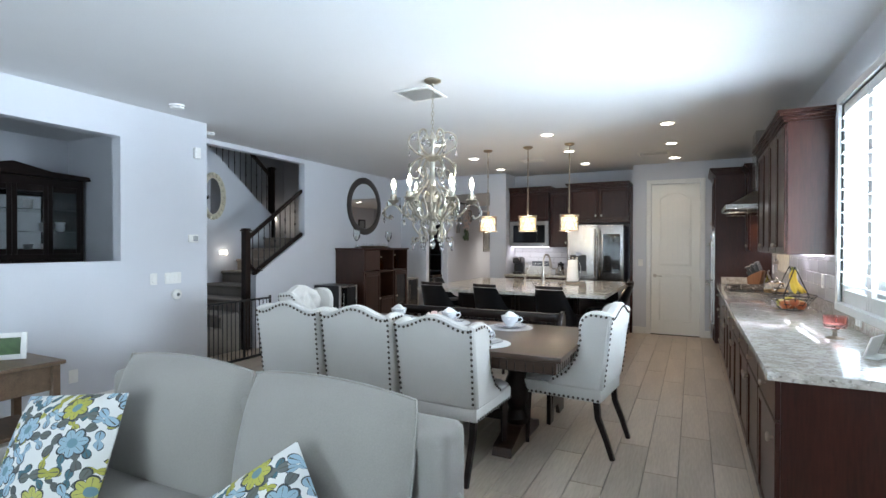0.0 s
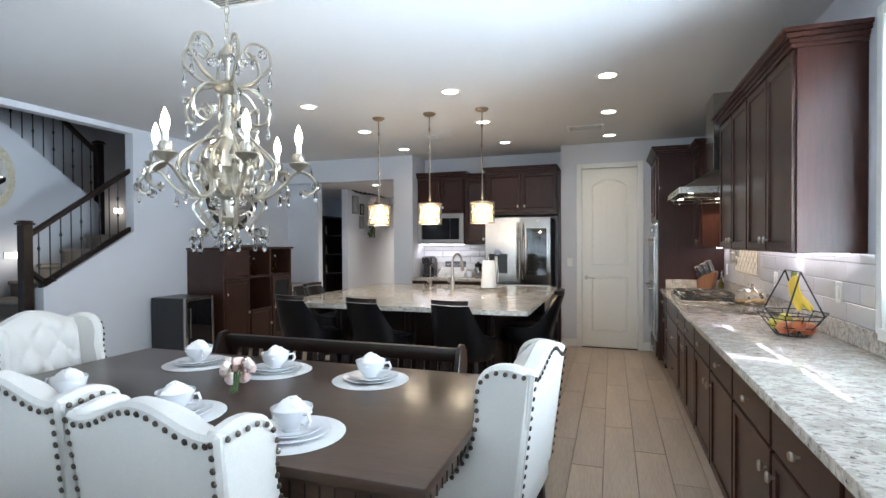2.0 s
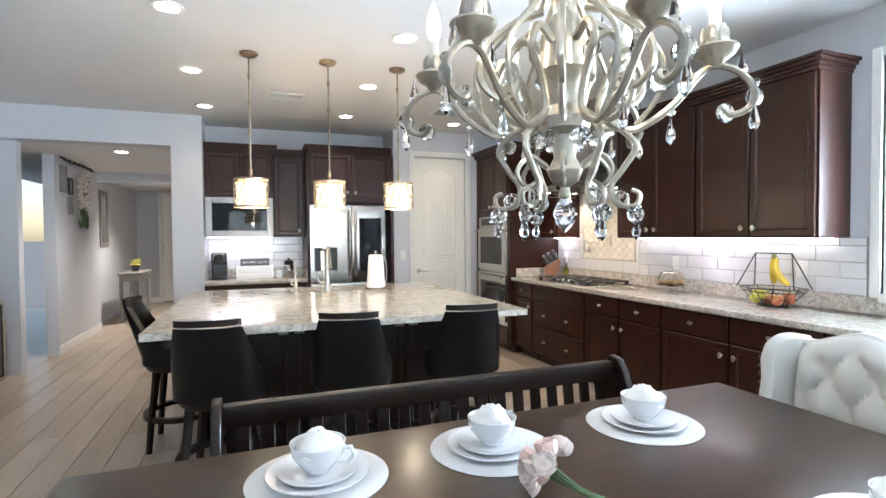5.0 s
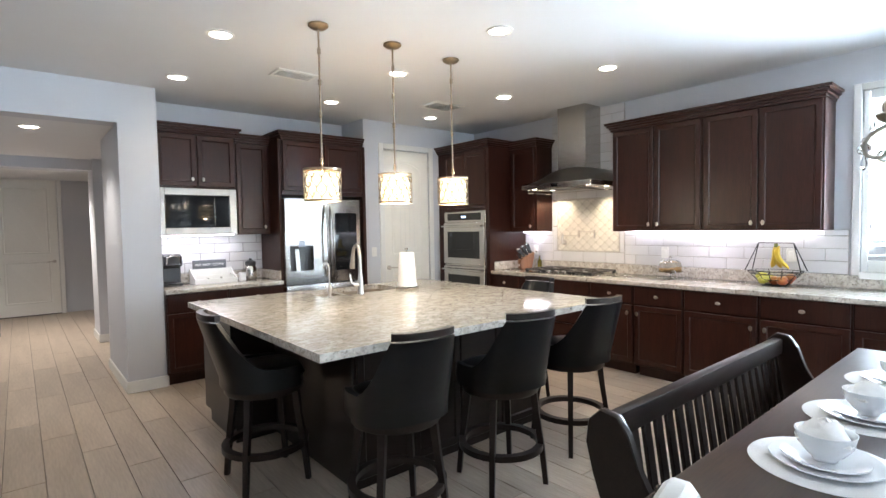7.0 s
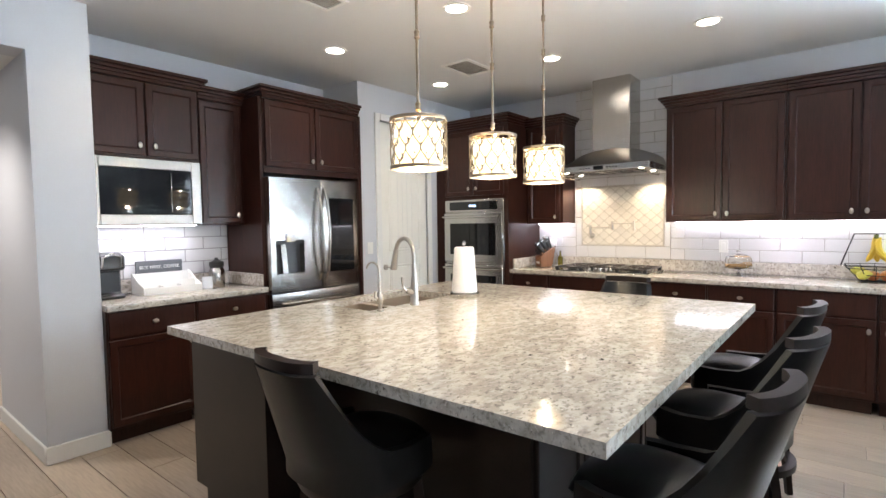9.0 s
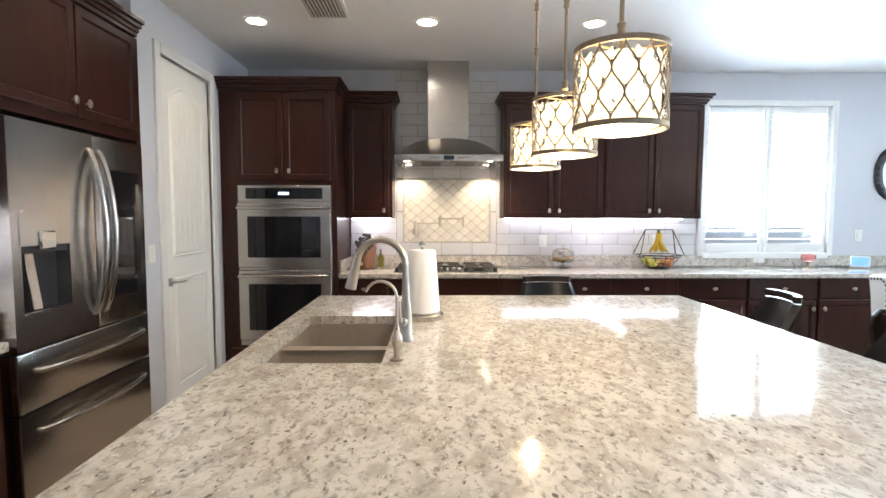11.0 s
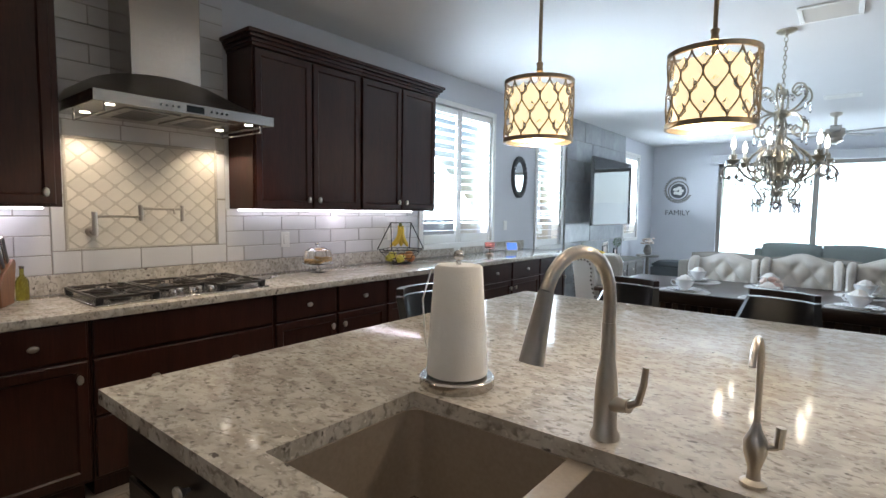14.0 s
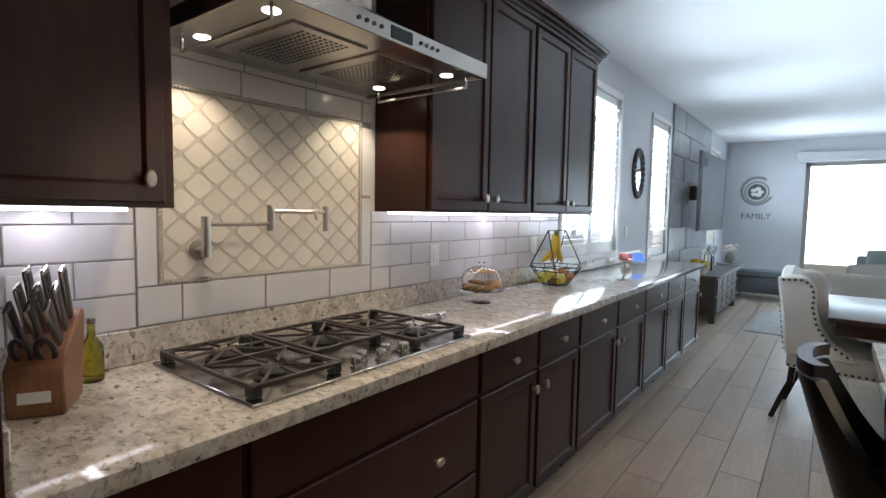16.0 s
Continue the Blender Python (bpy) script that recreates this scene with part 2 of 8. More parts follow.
def box(bm, lo, hi, bev=0.0, seg=1):
    c = [(a + b) / 2 for a, b in zip(lo, hi)]
    d = [abs(b - a) for a, b in zip(lo, hi)]
    r = bmesh.ops.create_cube(bm, size=1, matrix=Matrix.Translation(c) @ Matrix.Diagonal((*d, 1)))
    if bev:
        e = list({e for v in r["verts"] for e in v.link_edges})
        bmesh.ops.bevel(bm, geom=e, offset=min(bev, 0.45 * min(d)), segments=seg, profile=0.6, affect="EDGES")
    return bm


def lathe(bm, prof, seg=20, m=I4, closed=True):
    """Turn a profile of (radius, height) round the z axis."""
    rings = []
    for r, z in prof:
        rings.append([bm.verts.new(m @ Vector((max(r, 1e-5) * math.cos(2 * math.pi * k / seg), max(r, 1e-5) * math.sin(2 * math.pi * k / seg), z))) for k in range(seg)])
    for a, b in zip(rings, rings[1:]):
        for k in range(seg):
            bm.faces.new((a[k], a[(k + 1) % seg], b[(k + 1) % seg], b[k]))
    if closed:
        bm.faces.new(list(reversed(rings[0])))
        bm.faces.new(rings[-1])
    return bm


def cyl(bm, a, b, r, seg=12, r2=None):
    a, b = Vector(a), Vector(b)
    m = Matrix.Translation(a) @ (b - a).to_track_quat("Z", "Y").to_matrix().to_4x4()
    return lathe(bm, [(r, 0), (r if r2 is None else r2, (b - a).length)], seg, m)


def tube(bm, pts, r, seg=8, taper=None, ring=False):
    """A round bar along points."""
    pts = [Vector(p) for p in pts]
    n = len(pts)
    rings, up = [], None
    for i, p in enumerate(pts):
        d = (pts[(i + 1) % n] - pts[i - 1]) if ring else (pts[min(i + 1, n - 1)] - pts[max(i - 1, 0)])
        d.normalize()
        if up is None:
            up = d.orthogonal().normalized()
        else:
            up = (up - d * up.dot(d))
            up = up.normalized() if up.length > 1e-6 else d.orthogonal().normalized()
        side = d.cross(up)
        rr = r if taper is None else r * (1 + (taper - 1) * i / (n - 1))
        rings.append([bm.verts.new(p + rr * (math.cos(2 * math.pi * k / seg) * up + math.sin(2 * math.pi * k / seg) * side)) for k in range(seg)])
    for i in range(n if ring else n - 1):
        a, b = rings[i], rings[(i + 1) % n]
        for k in range(seg):
            bm.faces.new((a[k], a[(k + 1) % seg], b[(k + 1) % seg], b[k]))
    if not ring:
        bm.faces.new(list(reversed(rings[0])))
        bm.faces.new(rings[-1])
    return bm


def prism(bm, outline, depth, m=I4, bev=0.0):
    """An outline in x and z drawn out along y by depth."""
    a = [bm.verts.new(m @ Vector((x, 0, z))) for x, z in outline]
    b = [bm.verts.new(m @ Vector((x, depth, z))) for x, z in outline]
    k = len(a)
    fs = [bm.faces.new(a), bm.faces.new(list(reversed(b)))]
    fs += [bm.faces.new((a[i], b[i], b[(i + 1) % k], a[(i + 1) % k])) for i in range(k)]
    bmesh.ops.recalc_face_normals(bm, faces=fs)
    if bev:
        bmesh.ops.bevel(bm, geom=list({e for f in fs for e in f.edges}), offset=bev, segments=1, affect="EDGES")
    return bm


def ball(bm, c, r, squash=(1, 1, 1), seg=14, turn=I4):
    bmesh.ops.create_uvsphere(bm, u_segments=seg, v_segments=max(6, seg // 2 + 1), radius=r, matrix=Matrix.Translation(c) @ turn @ Matrix.Diagonal((*squash, 1)))
    return bm


def cushion(bm, w, d, h, m=I4, puff=0.35, n=10, e=0.35, bow=0.0):
    """A pillow of w by d by h with soft edges, centred."""
    def axis(t):
        return math.copysign(abs(t) ** 0.75, t)
    top, bot = {}, {}
    for i in range(n + 1):
        for j in range(n + 1):
            u, v = axis(2 * i / n - 1), axis(2 * j / n - 1)
            rim = max(0.0, (1 - abs(u) ** 4) * (1 - abs(v) ** 4)) ** e
            z = h / 2 * rim * (1 - puff + puff * (1 - u * u) * (1 - v * v))
            x, y = u * w / 2 * (1 - bow * v * v), v * d / 2 * (1 - bow * 1.6 * u * u)
            top[i, j] = bm.verts.new(m @ Vector((x, y, z)))
            bot[i, j] = top[i, j] if i in (0, n) or j in (0, n) else bm.verts.new(m @ Vector((x, y, -z)))
    for i in range(n):
        for j in range(n):
            bm.faces.new((top[i, j], top[i + 1, j], top[i + 1, j + 1], top[i, j + 1]))
            bm.faces.new((bot[i, j + 1], bot[i + 1, j + 1], bot[i + 1, j], bot[i, j]))
    return bm


def mesh_of(name, bm, material, smooth=False):
    bmesh.ops.recalc_face_normals(bm, faces=bm.faces[:])
    me = bpy.data.meshes.new(name)
    bm.to_mesh(me)
    bm.free()
    me.materials.append(material)
    if smooth:
        me.polygons.foreach_set("use_smooth", [True] * len(me.polygons))
        me.set_sharp_from_angle(angle=radians(38))
    return me


def part(name, bm, material, parent, label="", m=None, smooth=True):
    ob = new(name, mesh_of(name, bm, material, smooth))
    ob.parent = parent
    if m is not None:
        ob.matrix_basis = m
    return tagged(ob, label)


def twin(ob, m, parent=None):
    """A further part on the mesh of ob."""
    o = new(ob.name.split(".")[0], ob.data)
    o.parent, o.matrix_basis = parent or ob.parent, m
    return tagged(o, ob.get("label", ""))


def thing(name, label, category, m=I4, group="", kind=""):
    ob = new(name)
    ob.empty_display_size = 0.1
    ob.matrix_basis = m
    return tagged(ob, label, category, group, kind)


def solid(name, bm, material, label, category, m=I4, group="", kind="", smooth=True):
    ob = new(name, mesh_of(name, bm, material, smooth))
    ob.matrix_basis = m
    return tagged(ob, label, category, group, kind)


def NB():
    return bmesh.new()


def panelled(bm, x0, z0, x1, z1, y, t, frame_w=0.055, sink=0.010, lip=0.012):
    """A cabinet front with a recessed panel; its face looks to -y at y."""
    box(bm, (x0, y, z0), (x1, y + t, z1))
    bm.faces.ensure_lookup_table()
    f = min(bm.faces[-6:], key=lambda f: f.calc_center_median().y)
    bmesh.ops.bevel(bm, geom=list(f.edges), offset=0.004, segments=1, affect="EDGES")
    f = min((g for g in bm.faces if abs(g.calc_center_median().x - (x0 + x1) / 2) < 1e-4 and abs(g.calc_center_median().z - (z0 + z1) / 2) < 1e-4), key=lambda f: f.calc_center_median().y)
    bmesh.ops.inset_region(bm, faces=[f], thickness=frame_w, depth=0)
    bmesh.ops.inset_region(bm, faces=[f], thickness=lip, depth=-sink)
    return bm


# ---- setting ----
def wall(name, lo, hi, material=PAINT, label="pale grey painted wall with light orange-peel texture", holes=(), axis="x"):
    """A wall from lo to hi; holes are (a0, z0, a1, z1) along the wall's run."""
    run = 1 if axis == "x" else 0
    bm = NB()
    a_cuts = sorted({lo[run], hi[run], *[h[0] for h in holes], *[h[2] for h in holes]})
    z_cuts = sorted({lo[2], hi[2], *[h[1] for h in holes], *[h[3] for h in holes]})
    for a0, a1 in zip(a_cuts, a_cuts[1:]):
        solid_runs, start = [], None
        for z0, z1 in zip(z_cuts, z_cuts[1:]):
            am, zm = (a0 + a1) / 2, (z0 + z1) / 2
            if any(h[0] < am < h[2] and h[1] < zm < h[3] for h in holes):
                start = None
                continue
            if start is None:
                solid_runs.append([z0, z1])
                start = z0
            else:
                solid_runs[-1][1] = z1
        for z0, z1 in solid_runs:
            p, q = list(lo), list(hi)
            p[run], q[run], p[2], q[2] = a0, a1, z0, z1
            box(bm, p, q)
    bmesh.ops.remove_doubles(bm, verts=bm.verts[:], dist=1e-5)
    return solid(name, bm, material, label, "wall", kind="structure", smooth=False)


WIN = [(4.12, 1.05, 5.36, 2.47), (2.27, 0.92, 3.01, 2.48), (-1.12, 0.92, -0.38, 2.48)]
wall("wall_windows", (WX, YB - 0.2, 0), (WX + 0.2, YALC + 0.15, CEIL), holes=WIN)
SL = (-2.75, 0.40, 2.38)
wall("wall_garden", (-7.2, YB - 0.2, 0), (WX, YB, CEIL), holes=[(SL[0], 0, SL[1], SL[2])], axis="y")
PASS = (0.9, 1.30, 3.72, 2.47)
wall("wall_pass_through", (XL - 0.12, YB, 0), (XL, 4.66, CEIL), holes=[PASS])
wall("wall_recess_return", (XM - 0.12, 4.54, 0), (XL - 0.12, 4.66, CEIL), axis="y")
# the wall with the mirror; the stair shows above its sloping knee
bm = NB()
prism(bm, [(4.66, 2.73), (6.97, 2.73), (6.97, 1.60), (5.98, 1.02), (5.98, 0), (9.9, 0), (9.9, CEIL), (4.66, CEIL)], 0.12, Matrix(((0, 1, 0, XM - 0.12), (1, 0, 0, 0), (0, 0, 1, 0), (0, 0, 0, 1))))
solid("wall_mirror", bm, PAINT, "pale grey wall with a wide stair opening", "wall", kind="structure", smooth=False)
wall("wall_pantry", (-0.22, YP, 0), (WX, YP + 0.12, CEIL), axis="y", holes=[(0.06, 0, 0.78, 2.45)])
wall("wall_pantry_side", (-0.22, YP + 0.12, 0), (-0.10, YALC, CEIL))
wall("wall_niche", (-2.44, YALC, 0), (-0.22, YALC + 0.12, CEIL), axis="y")
wall("wall_pier", (-2.755, YP - 0.02, 0), (-2.44, 10.9, CEIL), label="pale grey wall pier with rounded corners")
wall("wall_hall_beam", (XM - 0.12, YP - 0.02, 2.44), (-2.755, YP + 0.2, CEIL), axis="y", label="pale grey beam over the hall opening")
wall("wall_hall_left", (-4.27, 10.80, 0), (-4.15, 12.62, 2.44))
wall("wall_hall_stub", (XM, 9.9, 0), (-4.20, 10.02, 2.44), axis="y")
wall("wall_side_room", (-5.6, 9.9, 0), (-5.48, 13.0, 2.44), label="shaded grey wall of a side room")
wall("wall_hall_right", (-2.35, 10.9, 0), (-2.23, 16.2, 2.44))
wall("wall_hall_pier_far", (-2.68, 12.5, 0), (-2.35, 13.1, 2.44))
wall("wall_hall_beam_far", (-4.27, 12.62, 2.30), (-2.68, 12.9, 2.44), axis="y", label="low beam across the hall")
wall("wall_entry", (-5.6, 16.1, 0), (-2.23, 16.22, 2.44), axis="y")
wall("wall_entry_left", (-4.42, 12.62, 0), (-4.30, 16.1, 2.44))
wall("wall_stair_back", (-7.2, 4.54, 0), (-7.08, 10.2, 5.4), label="pale grey stairwell wall")
wall("wall_stair_end", (-7.08, 8.9, 0), (XM - 0.12, 9.02, 5.4), axis="y")
wall("wall_stair_top", (XM - 0.12, 4.66, CEIL + 0.2), (XM, 9.02, 5.4))
wall("wall_stair_near", (-7.08, 4.54, 0), (XM - 0.12, 4.66, 5.4), axis="y")
wall("wall_front_room", (-6.72, YB, 0), (-6.60, 4.54, CEIL))
bm = NB()
for lo, hi in (((XM, YB - 0.2, CEIL), (WX + 0.2, YP + 0.12, CEIL + 0.2)), ((-7.2, YB - 0.2, CEIL), (XM, 4.54, CEIL + 0.2)), ((-2.44, YP + 0.12, CEIL), (WX + 0.2, YALC + 0.15, CEIL + 0.2)),
               ((-5.6, YP + 0.2, 2.44), (-2.56, 10.42, 2.6)), ((-5.6, 10.42, 2.44), (-2.23, 16.22, 2.6)), ((-7.2, 4.54, 5.4), (XM, 9.02, 5.6))):
    box(bm, lo, hi)
solid("ceiling", bm, CEILP, "white textured plaster ceiling", "ceiling", kind="structure", smooth=False)
bm = NB()
box(bm, (-7.2, YB - 0.2, -0.12), (WX + 0.2, 16.3, -0.012))
floor = solid("floor", bm, GROUT, "pale wood-look plank tile floor with dark joints", "floor", kind="structure", smooth=False)
bm = NB()
bmesh.ops.create_grid(bm, x_segments=1, y_segments=1, size=400, matrix=Matrix.Translation((0, 0, -0.16)))
solid("ground", bm, GROUNDM, "pale concrete and gravel ground outside", "ground", kind="structure", smooth=False)
bm = NB()
box(bm, (-16, -9.2, -0.16), (12, -9.0, 1.75))
solid("garden_wall", bm, STUCCO, "tan stuccoed block wall round the garden", "wall", kind="structure", smooth=False)


def skirting(name, runs):
    bm = NB()
    for lo, hi in runs:
        box(bm, (*lo, 0), (*hi, 0.11), 0.006)
    solid(name, bm, WHITE, "white painted baseboard", "baseboard", kind="structure")


T = 0.016
skirting("baseboard", [((XL, YB), (XL + T, 4.66)), ((XM, 5.98), (XM + T, 7.12)), ((XM, 9.30), (XM + T, 9.74)), ((-0.22, YP - T), (-0.01, YP)), ((0.85, YP - T), (0.93, YP)),
                       ((-2.77, YP - 0.02 - T), (-2.424, YP - 0.02)), ((-2.771, YP - 0.02), (-2.755, 10.9)), ((-2.44, YP - 0.02), (-2.424, YP - 0.1 + 0.09)), ((-4.15, 10.8), (-4.134, 12.62)),
                       ((-4.30, 16.084), (-3.88, 16.1)), ((-2.366, 10.9), (-2.35, 12.5)), ((-2.696, 12.484), (-2.35, 12.5)), ((-2.696, 12.5), (-2.68, 13.1)), ((WX - T, 2.0), (WX, 3.30)), ((0.45, YB), (WX, YB + T))])

# ---- windows, shutters, doors ----
def shuttered_window(name, y0, z0, y1, z1, leaves, label):
    root = thing(name, label, "window", kind="structure")
    c = 0.055
    bm = NB()
    for lo, hi in (((WX - 0.02, y0 - c, z0 - c), (WX + 0.1, y0, z1 + c)), ((WX - 0.02, y1, z0 - c), (WX + 0.1, y1 + c, z1 + c)),
                   ((WX - 0.02, y0, z1), (WX + 0.1, y1, z1 + c)), ((WX - 0.035, y0, z0 - c), (WX + 0.1, y1, z0))):
        box(bm, lo, hi, 0.004)
    part("window_frame", bm, WHITE, root)
    bm = NB()
    box(bm, (WX + 0.14, y0, z0), (WX + 0.146, y1, z1))
    pane = part("pane", bm, GLASS, root)
    pane.visible_shadow = False
    bm = NB()
    for lo, hi in (((y0 + 0.0005, z0 + 0.007), (y0 + 0.007, z1 - 0.007)), ((y1 - 0.007, z0 + 0.007), (y1 - 0.0005, z1 - 0.007)), ((y0 + 0.0005, z0 + 0.0005), (y1 - 0.0005, z0 + 0.007)), ((y0 + 0.0005, z1 - 0.007), (y1 - 0.0005, z1 - 0.0005))):
        box(bm, (WX + 0.043, *lo), (WX + 0.138, *hi))
    part("jamb_liner", bm, WHITE, root)
    w = (y1 - y0) / leaves
    for k in range(leaves):
        a = y0 + k * w
        bm = NB()
        s = 0.045
        for lo, hi in (((a, z0), (a + s, z1)), ((a + w - s, z0), (a + w, z1)), ((a + s, z0), (a + w - s, z0 + 0.09)), ((a + s, z1 - 0.07), (a + w - s, z1))):
            box(bm, (WX + 0.01, lo[0] + 0.002, lo[1]), (WX + 0.04, hi[0] - 0.002, hi[1]), 0.003)
        leaf = part("shutter", bm, WHITE, root)
        n = round((z1 - z0 - 0.16) / 0.085)
        first = None
        for i in range(n):
            z = z0 + 0.09 + (i + 0.5) * (z1 - z0 - 0.16) / n
            m = pose(WX + 0.025, a + w / 2, z, 0, 6, 0)
            if first is None:
                bm = NB()
                box(bm, (-0.042, -w / 2 + s, -0.005), (0.042, w / 2 - s, 0.005), 0.003)
                first = part("louvre", bm, LOUVRE, leaf, m=m)
            else:
                twin(first, m)


shuttered_window("window_1", *WIN[0], 2, "bright window with white plantation shutters over the worktop")
shuttered_window("window_2", *WIN[1], 1, "narrow bright window with white plantation shutters")
shuttered_window("window_3", *WIN[2], 1, "narrow bright window with white plantation shutters")

slider = thing("sliding_door", "bright glazed patio sliding door with tan frame", "door", kind="structure")
bm = NB()
for lo, hi in (((SL[0], 0), (SL[0] + 0.07, SL[2])), ((SL[1] - 0.07, 0), (SL[1], SL[2])), ((SL[0], SL[2] - 0.07), (SL[1], SL[2])), ((-1.22, 0), (-1.13, SL[2])), ((SL[0], 0), (SL[1], 0.06))):
    box(bm, (lo[0], YB - 0.14, lo[1]), (hi[0], YB - 0.06, hi[1]), 0.004)
part("door_frame", bm, shade("tan_vinyl", (0.33, 0.31, 0.28), 0.4, grain=0.04), slider)
for a, b in ((SL[0] + 0.07, -1.22), (-1.13, SL[1] - 0.07)):
    bm = NB()
    box(bm, (a, YB - 0.105, 0.06), (b, YB - 0.099, SL[2] - 0.07))
    part("pane", bm, GLASS, slider).visible_shadow = False
bm = NB()
box(bm, (SL[0] - 0.1, YB - 0.002, SL[2] + 0.0), (SL[1] + 0.12, YB + 0.11, SL[2] + 0.16), 0.008)
solid("valance", bm, shade("grey_valance", (0.52, 0.53, 0.55), 0.7, grain=0.03), "pale grey box valance over the sliding door", "valance", kind="structure")


def hinge_door(name, x0, x1, h, y, arch, hinge_x, knob_x, label):
    """A two-panel door in a wall that faces -y, with casing, hinges and lever."""
    root = thing(name, label, "door", kind="structure")
    bm = NB()
    for lo, hi in (((x0 - 0.07, 0), (x0, h + 0.07)), ((x1, 0), (x1 + 0.07, h + 0.07)), ((x0, h), (x1, h + 0.07))):
        box(bm, (lo[0], y - 0.018, lo[1]), (hi[0], y + 0.06, hi[1]), 0.005)
    part("casing", bm, WHITE, root)
    w = x1 - x0
    bm = NB()
    box(bm, (x0 + 0.004, y + 0.012, 0.012), (x1 - 0.004, y + 0.05, h - 0.004))
    part("door_leaf", bm, DOORP, root)
    m0, m1 = x0 + 0.12, x1 - 0.12
    zs = [(0.22, 0.40 * h), (0.40 * h + 0.14, h - 0.14)]
    for k, (za, zb) in enumerate(zs):
        out = [(m0, za), (m1, za)]
        rise = 0.09 if (arch and k == 1) else 0.0
        n = 12
        out += [(m1 + (m0 - m1) * i / n, zb - rise + rise * math.sin(math.pi * i / n)) for i in range(n + 1)]
        cx, cz = (m0 + m1) / 2, (za + zb) / 2
        bm = NB()
        for s0, s1, ya, yb in ((1.0, 0.955, 0.013, 0.004), (0.955, 0.90, 0.004, 0.014), (0.90, 0.86, 0.014, 0.006)):
            a = [bm.verts.new((cx + (px - cx) * (1 - (1 - s0) * 1.0), y + ya, cz + (pz - cz) * (1 - (1 - s0) * (m1 - m0) / (zb - za)))) for px, pz in out]
            b = [bm.verts.new((cx + (px - cx) * (1 - (1 - s1) * 1.0), y + yb, cz + (pz - cz) * (1 - (1 - s1) * (m1 - m0) / (zb - za)))) for px, pz in out]
            for i in range(len(out)):
                j = (i + 1) % len(out)
                bm.faces.new((a[i], a[j], b[j], b[i]))
        bm.faces.new(b)
        part("panel", bm, DOORP, root)
        if arch and k == 1:
            for g in range(1, 5):
                bm = NB()
                xx = m0 + 0.06 + (m1 - m0 - 0.12) * g / 5
                box(bm, (xx - 0.002, y + 0.0035, za + 0.09), (xx + 0.002, y + 0.0065, zb - 0.16))
                part("bead", bm, WHITE, root)
    for z in (0.22, h * 0.5, h - 0.22):
        bm = NB()
        cyl(bm, (hinge_x, y + 0.004, z - 0.045), (hinge_x, y + 0.004, z + 0.045), 0.008, 10)
        part("hinge", bm, NICKEL, root)
    lev = NB()
    d = 1 if knob_x < (x0 + x1) / 2 else -1
    cyl(lev, (knob_x, y + 0.012, 0.96), (knob_x, y - 0.004, 0.96), 0.028, 16)
    tube(lev, [(knob_x, y - 0.004, 0.96), (knob_x, y - 0.045, 0.96), (knob_x + d * 0.03, y - 0.055, 0.96), (knob_x + d * 0.11, y - 0.05, 0.955)], 0.008, 8)
    part("door_handle", lev, NICKEL, root, "brushed nickel lever handle")
    bm = NB()
    box(bm, (x0, y - 0.005, 0), (x1, y + 0.05, 0.012))
    part("threshold", bm, ESPRESSO, root)
    return root


hinge_door("door_1", 0.06, 0.78, 2.45, YP, True, 0.785, 0.12, "cream two-panel arch-top pantry door, closed")
bm = NB()
hinge_door("door_2", -3.80, -2.90, 2.43, 16.1 - 0.055, False, -3.79, -2.97, "white panelled front door, closed")


def plate(name, x, y, z, facing, w=0.075, h=0.115, gang=1, label="white outlet plate low on the wall", kind_of="outlet"):
    """A cover plate on a wall; facing is the heading of its face in degrees."""
    root = thing(name, label, kind_of, pose(x, y, z, 0, 0, facing))
    bm = NB()
    box(bm, (-w * gang / 2, -0.007, -h / 2), (w * gang / 2, 0, h / 2), 0.003)
    part("cover", bm, WHITE, root)
    for g in range(gang):
        cx = (g - (gang - 1) / 2) * 0.046 if gang > 1 else 0
        bm = NB()
        box(bm, (cx - 0.016, -0.011, -0.033), (cx + 0.016, -0.004, 0.033), 0.003)
        part("rocker" if kind_of == "switch" else "socket", bm, WHITE, root)
    return root


# ---- cabinets ----
KNOB = NB()
lathe(KNOB, [(0.004, 0), (0.005, 0.012), (0.012, 0.018), (0.015, 0.024), (0.012, 0.030), (0.003, 0.032)], 12, Matrix.Rotation(radians(90), 4, "X") @ Matrix.Diagonal((1.0, 1.5, 1, 1)))
KNOB_MESH = mesh_of("knob", KNOB, NICKEL, True)


def knob(parent, x, y, z, flat=False):
    o = new("knob", KNOB_MESH)
    o.parent, o.matrix_basis = parent, pose(x, y, z, 0, 90 if flat else 0, 0)
    return tagged(o, "satin nickel oval knob")


def crown(bm, w, d, z, front=True, left=True, right=True):
    """A stepped crown moulding round the front of a box 0..w by 0..d, from z up."""
    for dz, e in ((0, 0.008), (0.022, 0.020), (0.045, 0.038), (0.068, 0.055)):
        box(bm, (-e if left else 0, -e - 0.02, z + dz), (w + (e if right else 0), d, z + dz + 0.0235), 0.003)


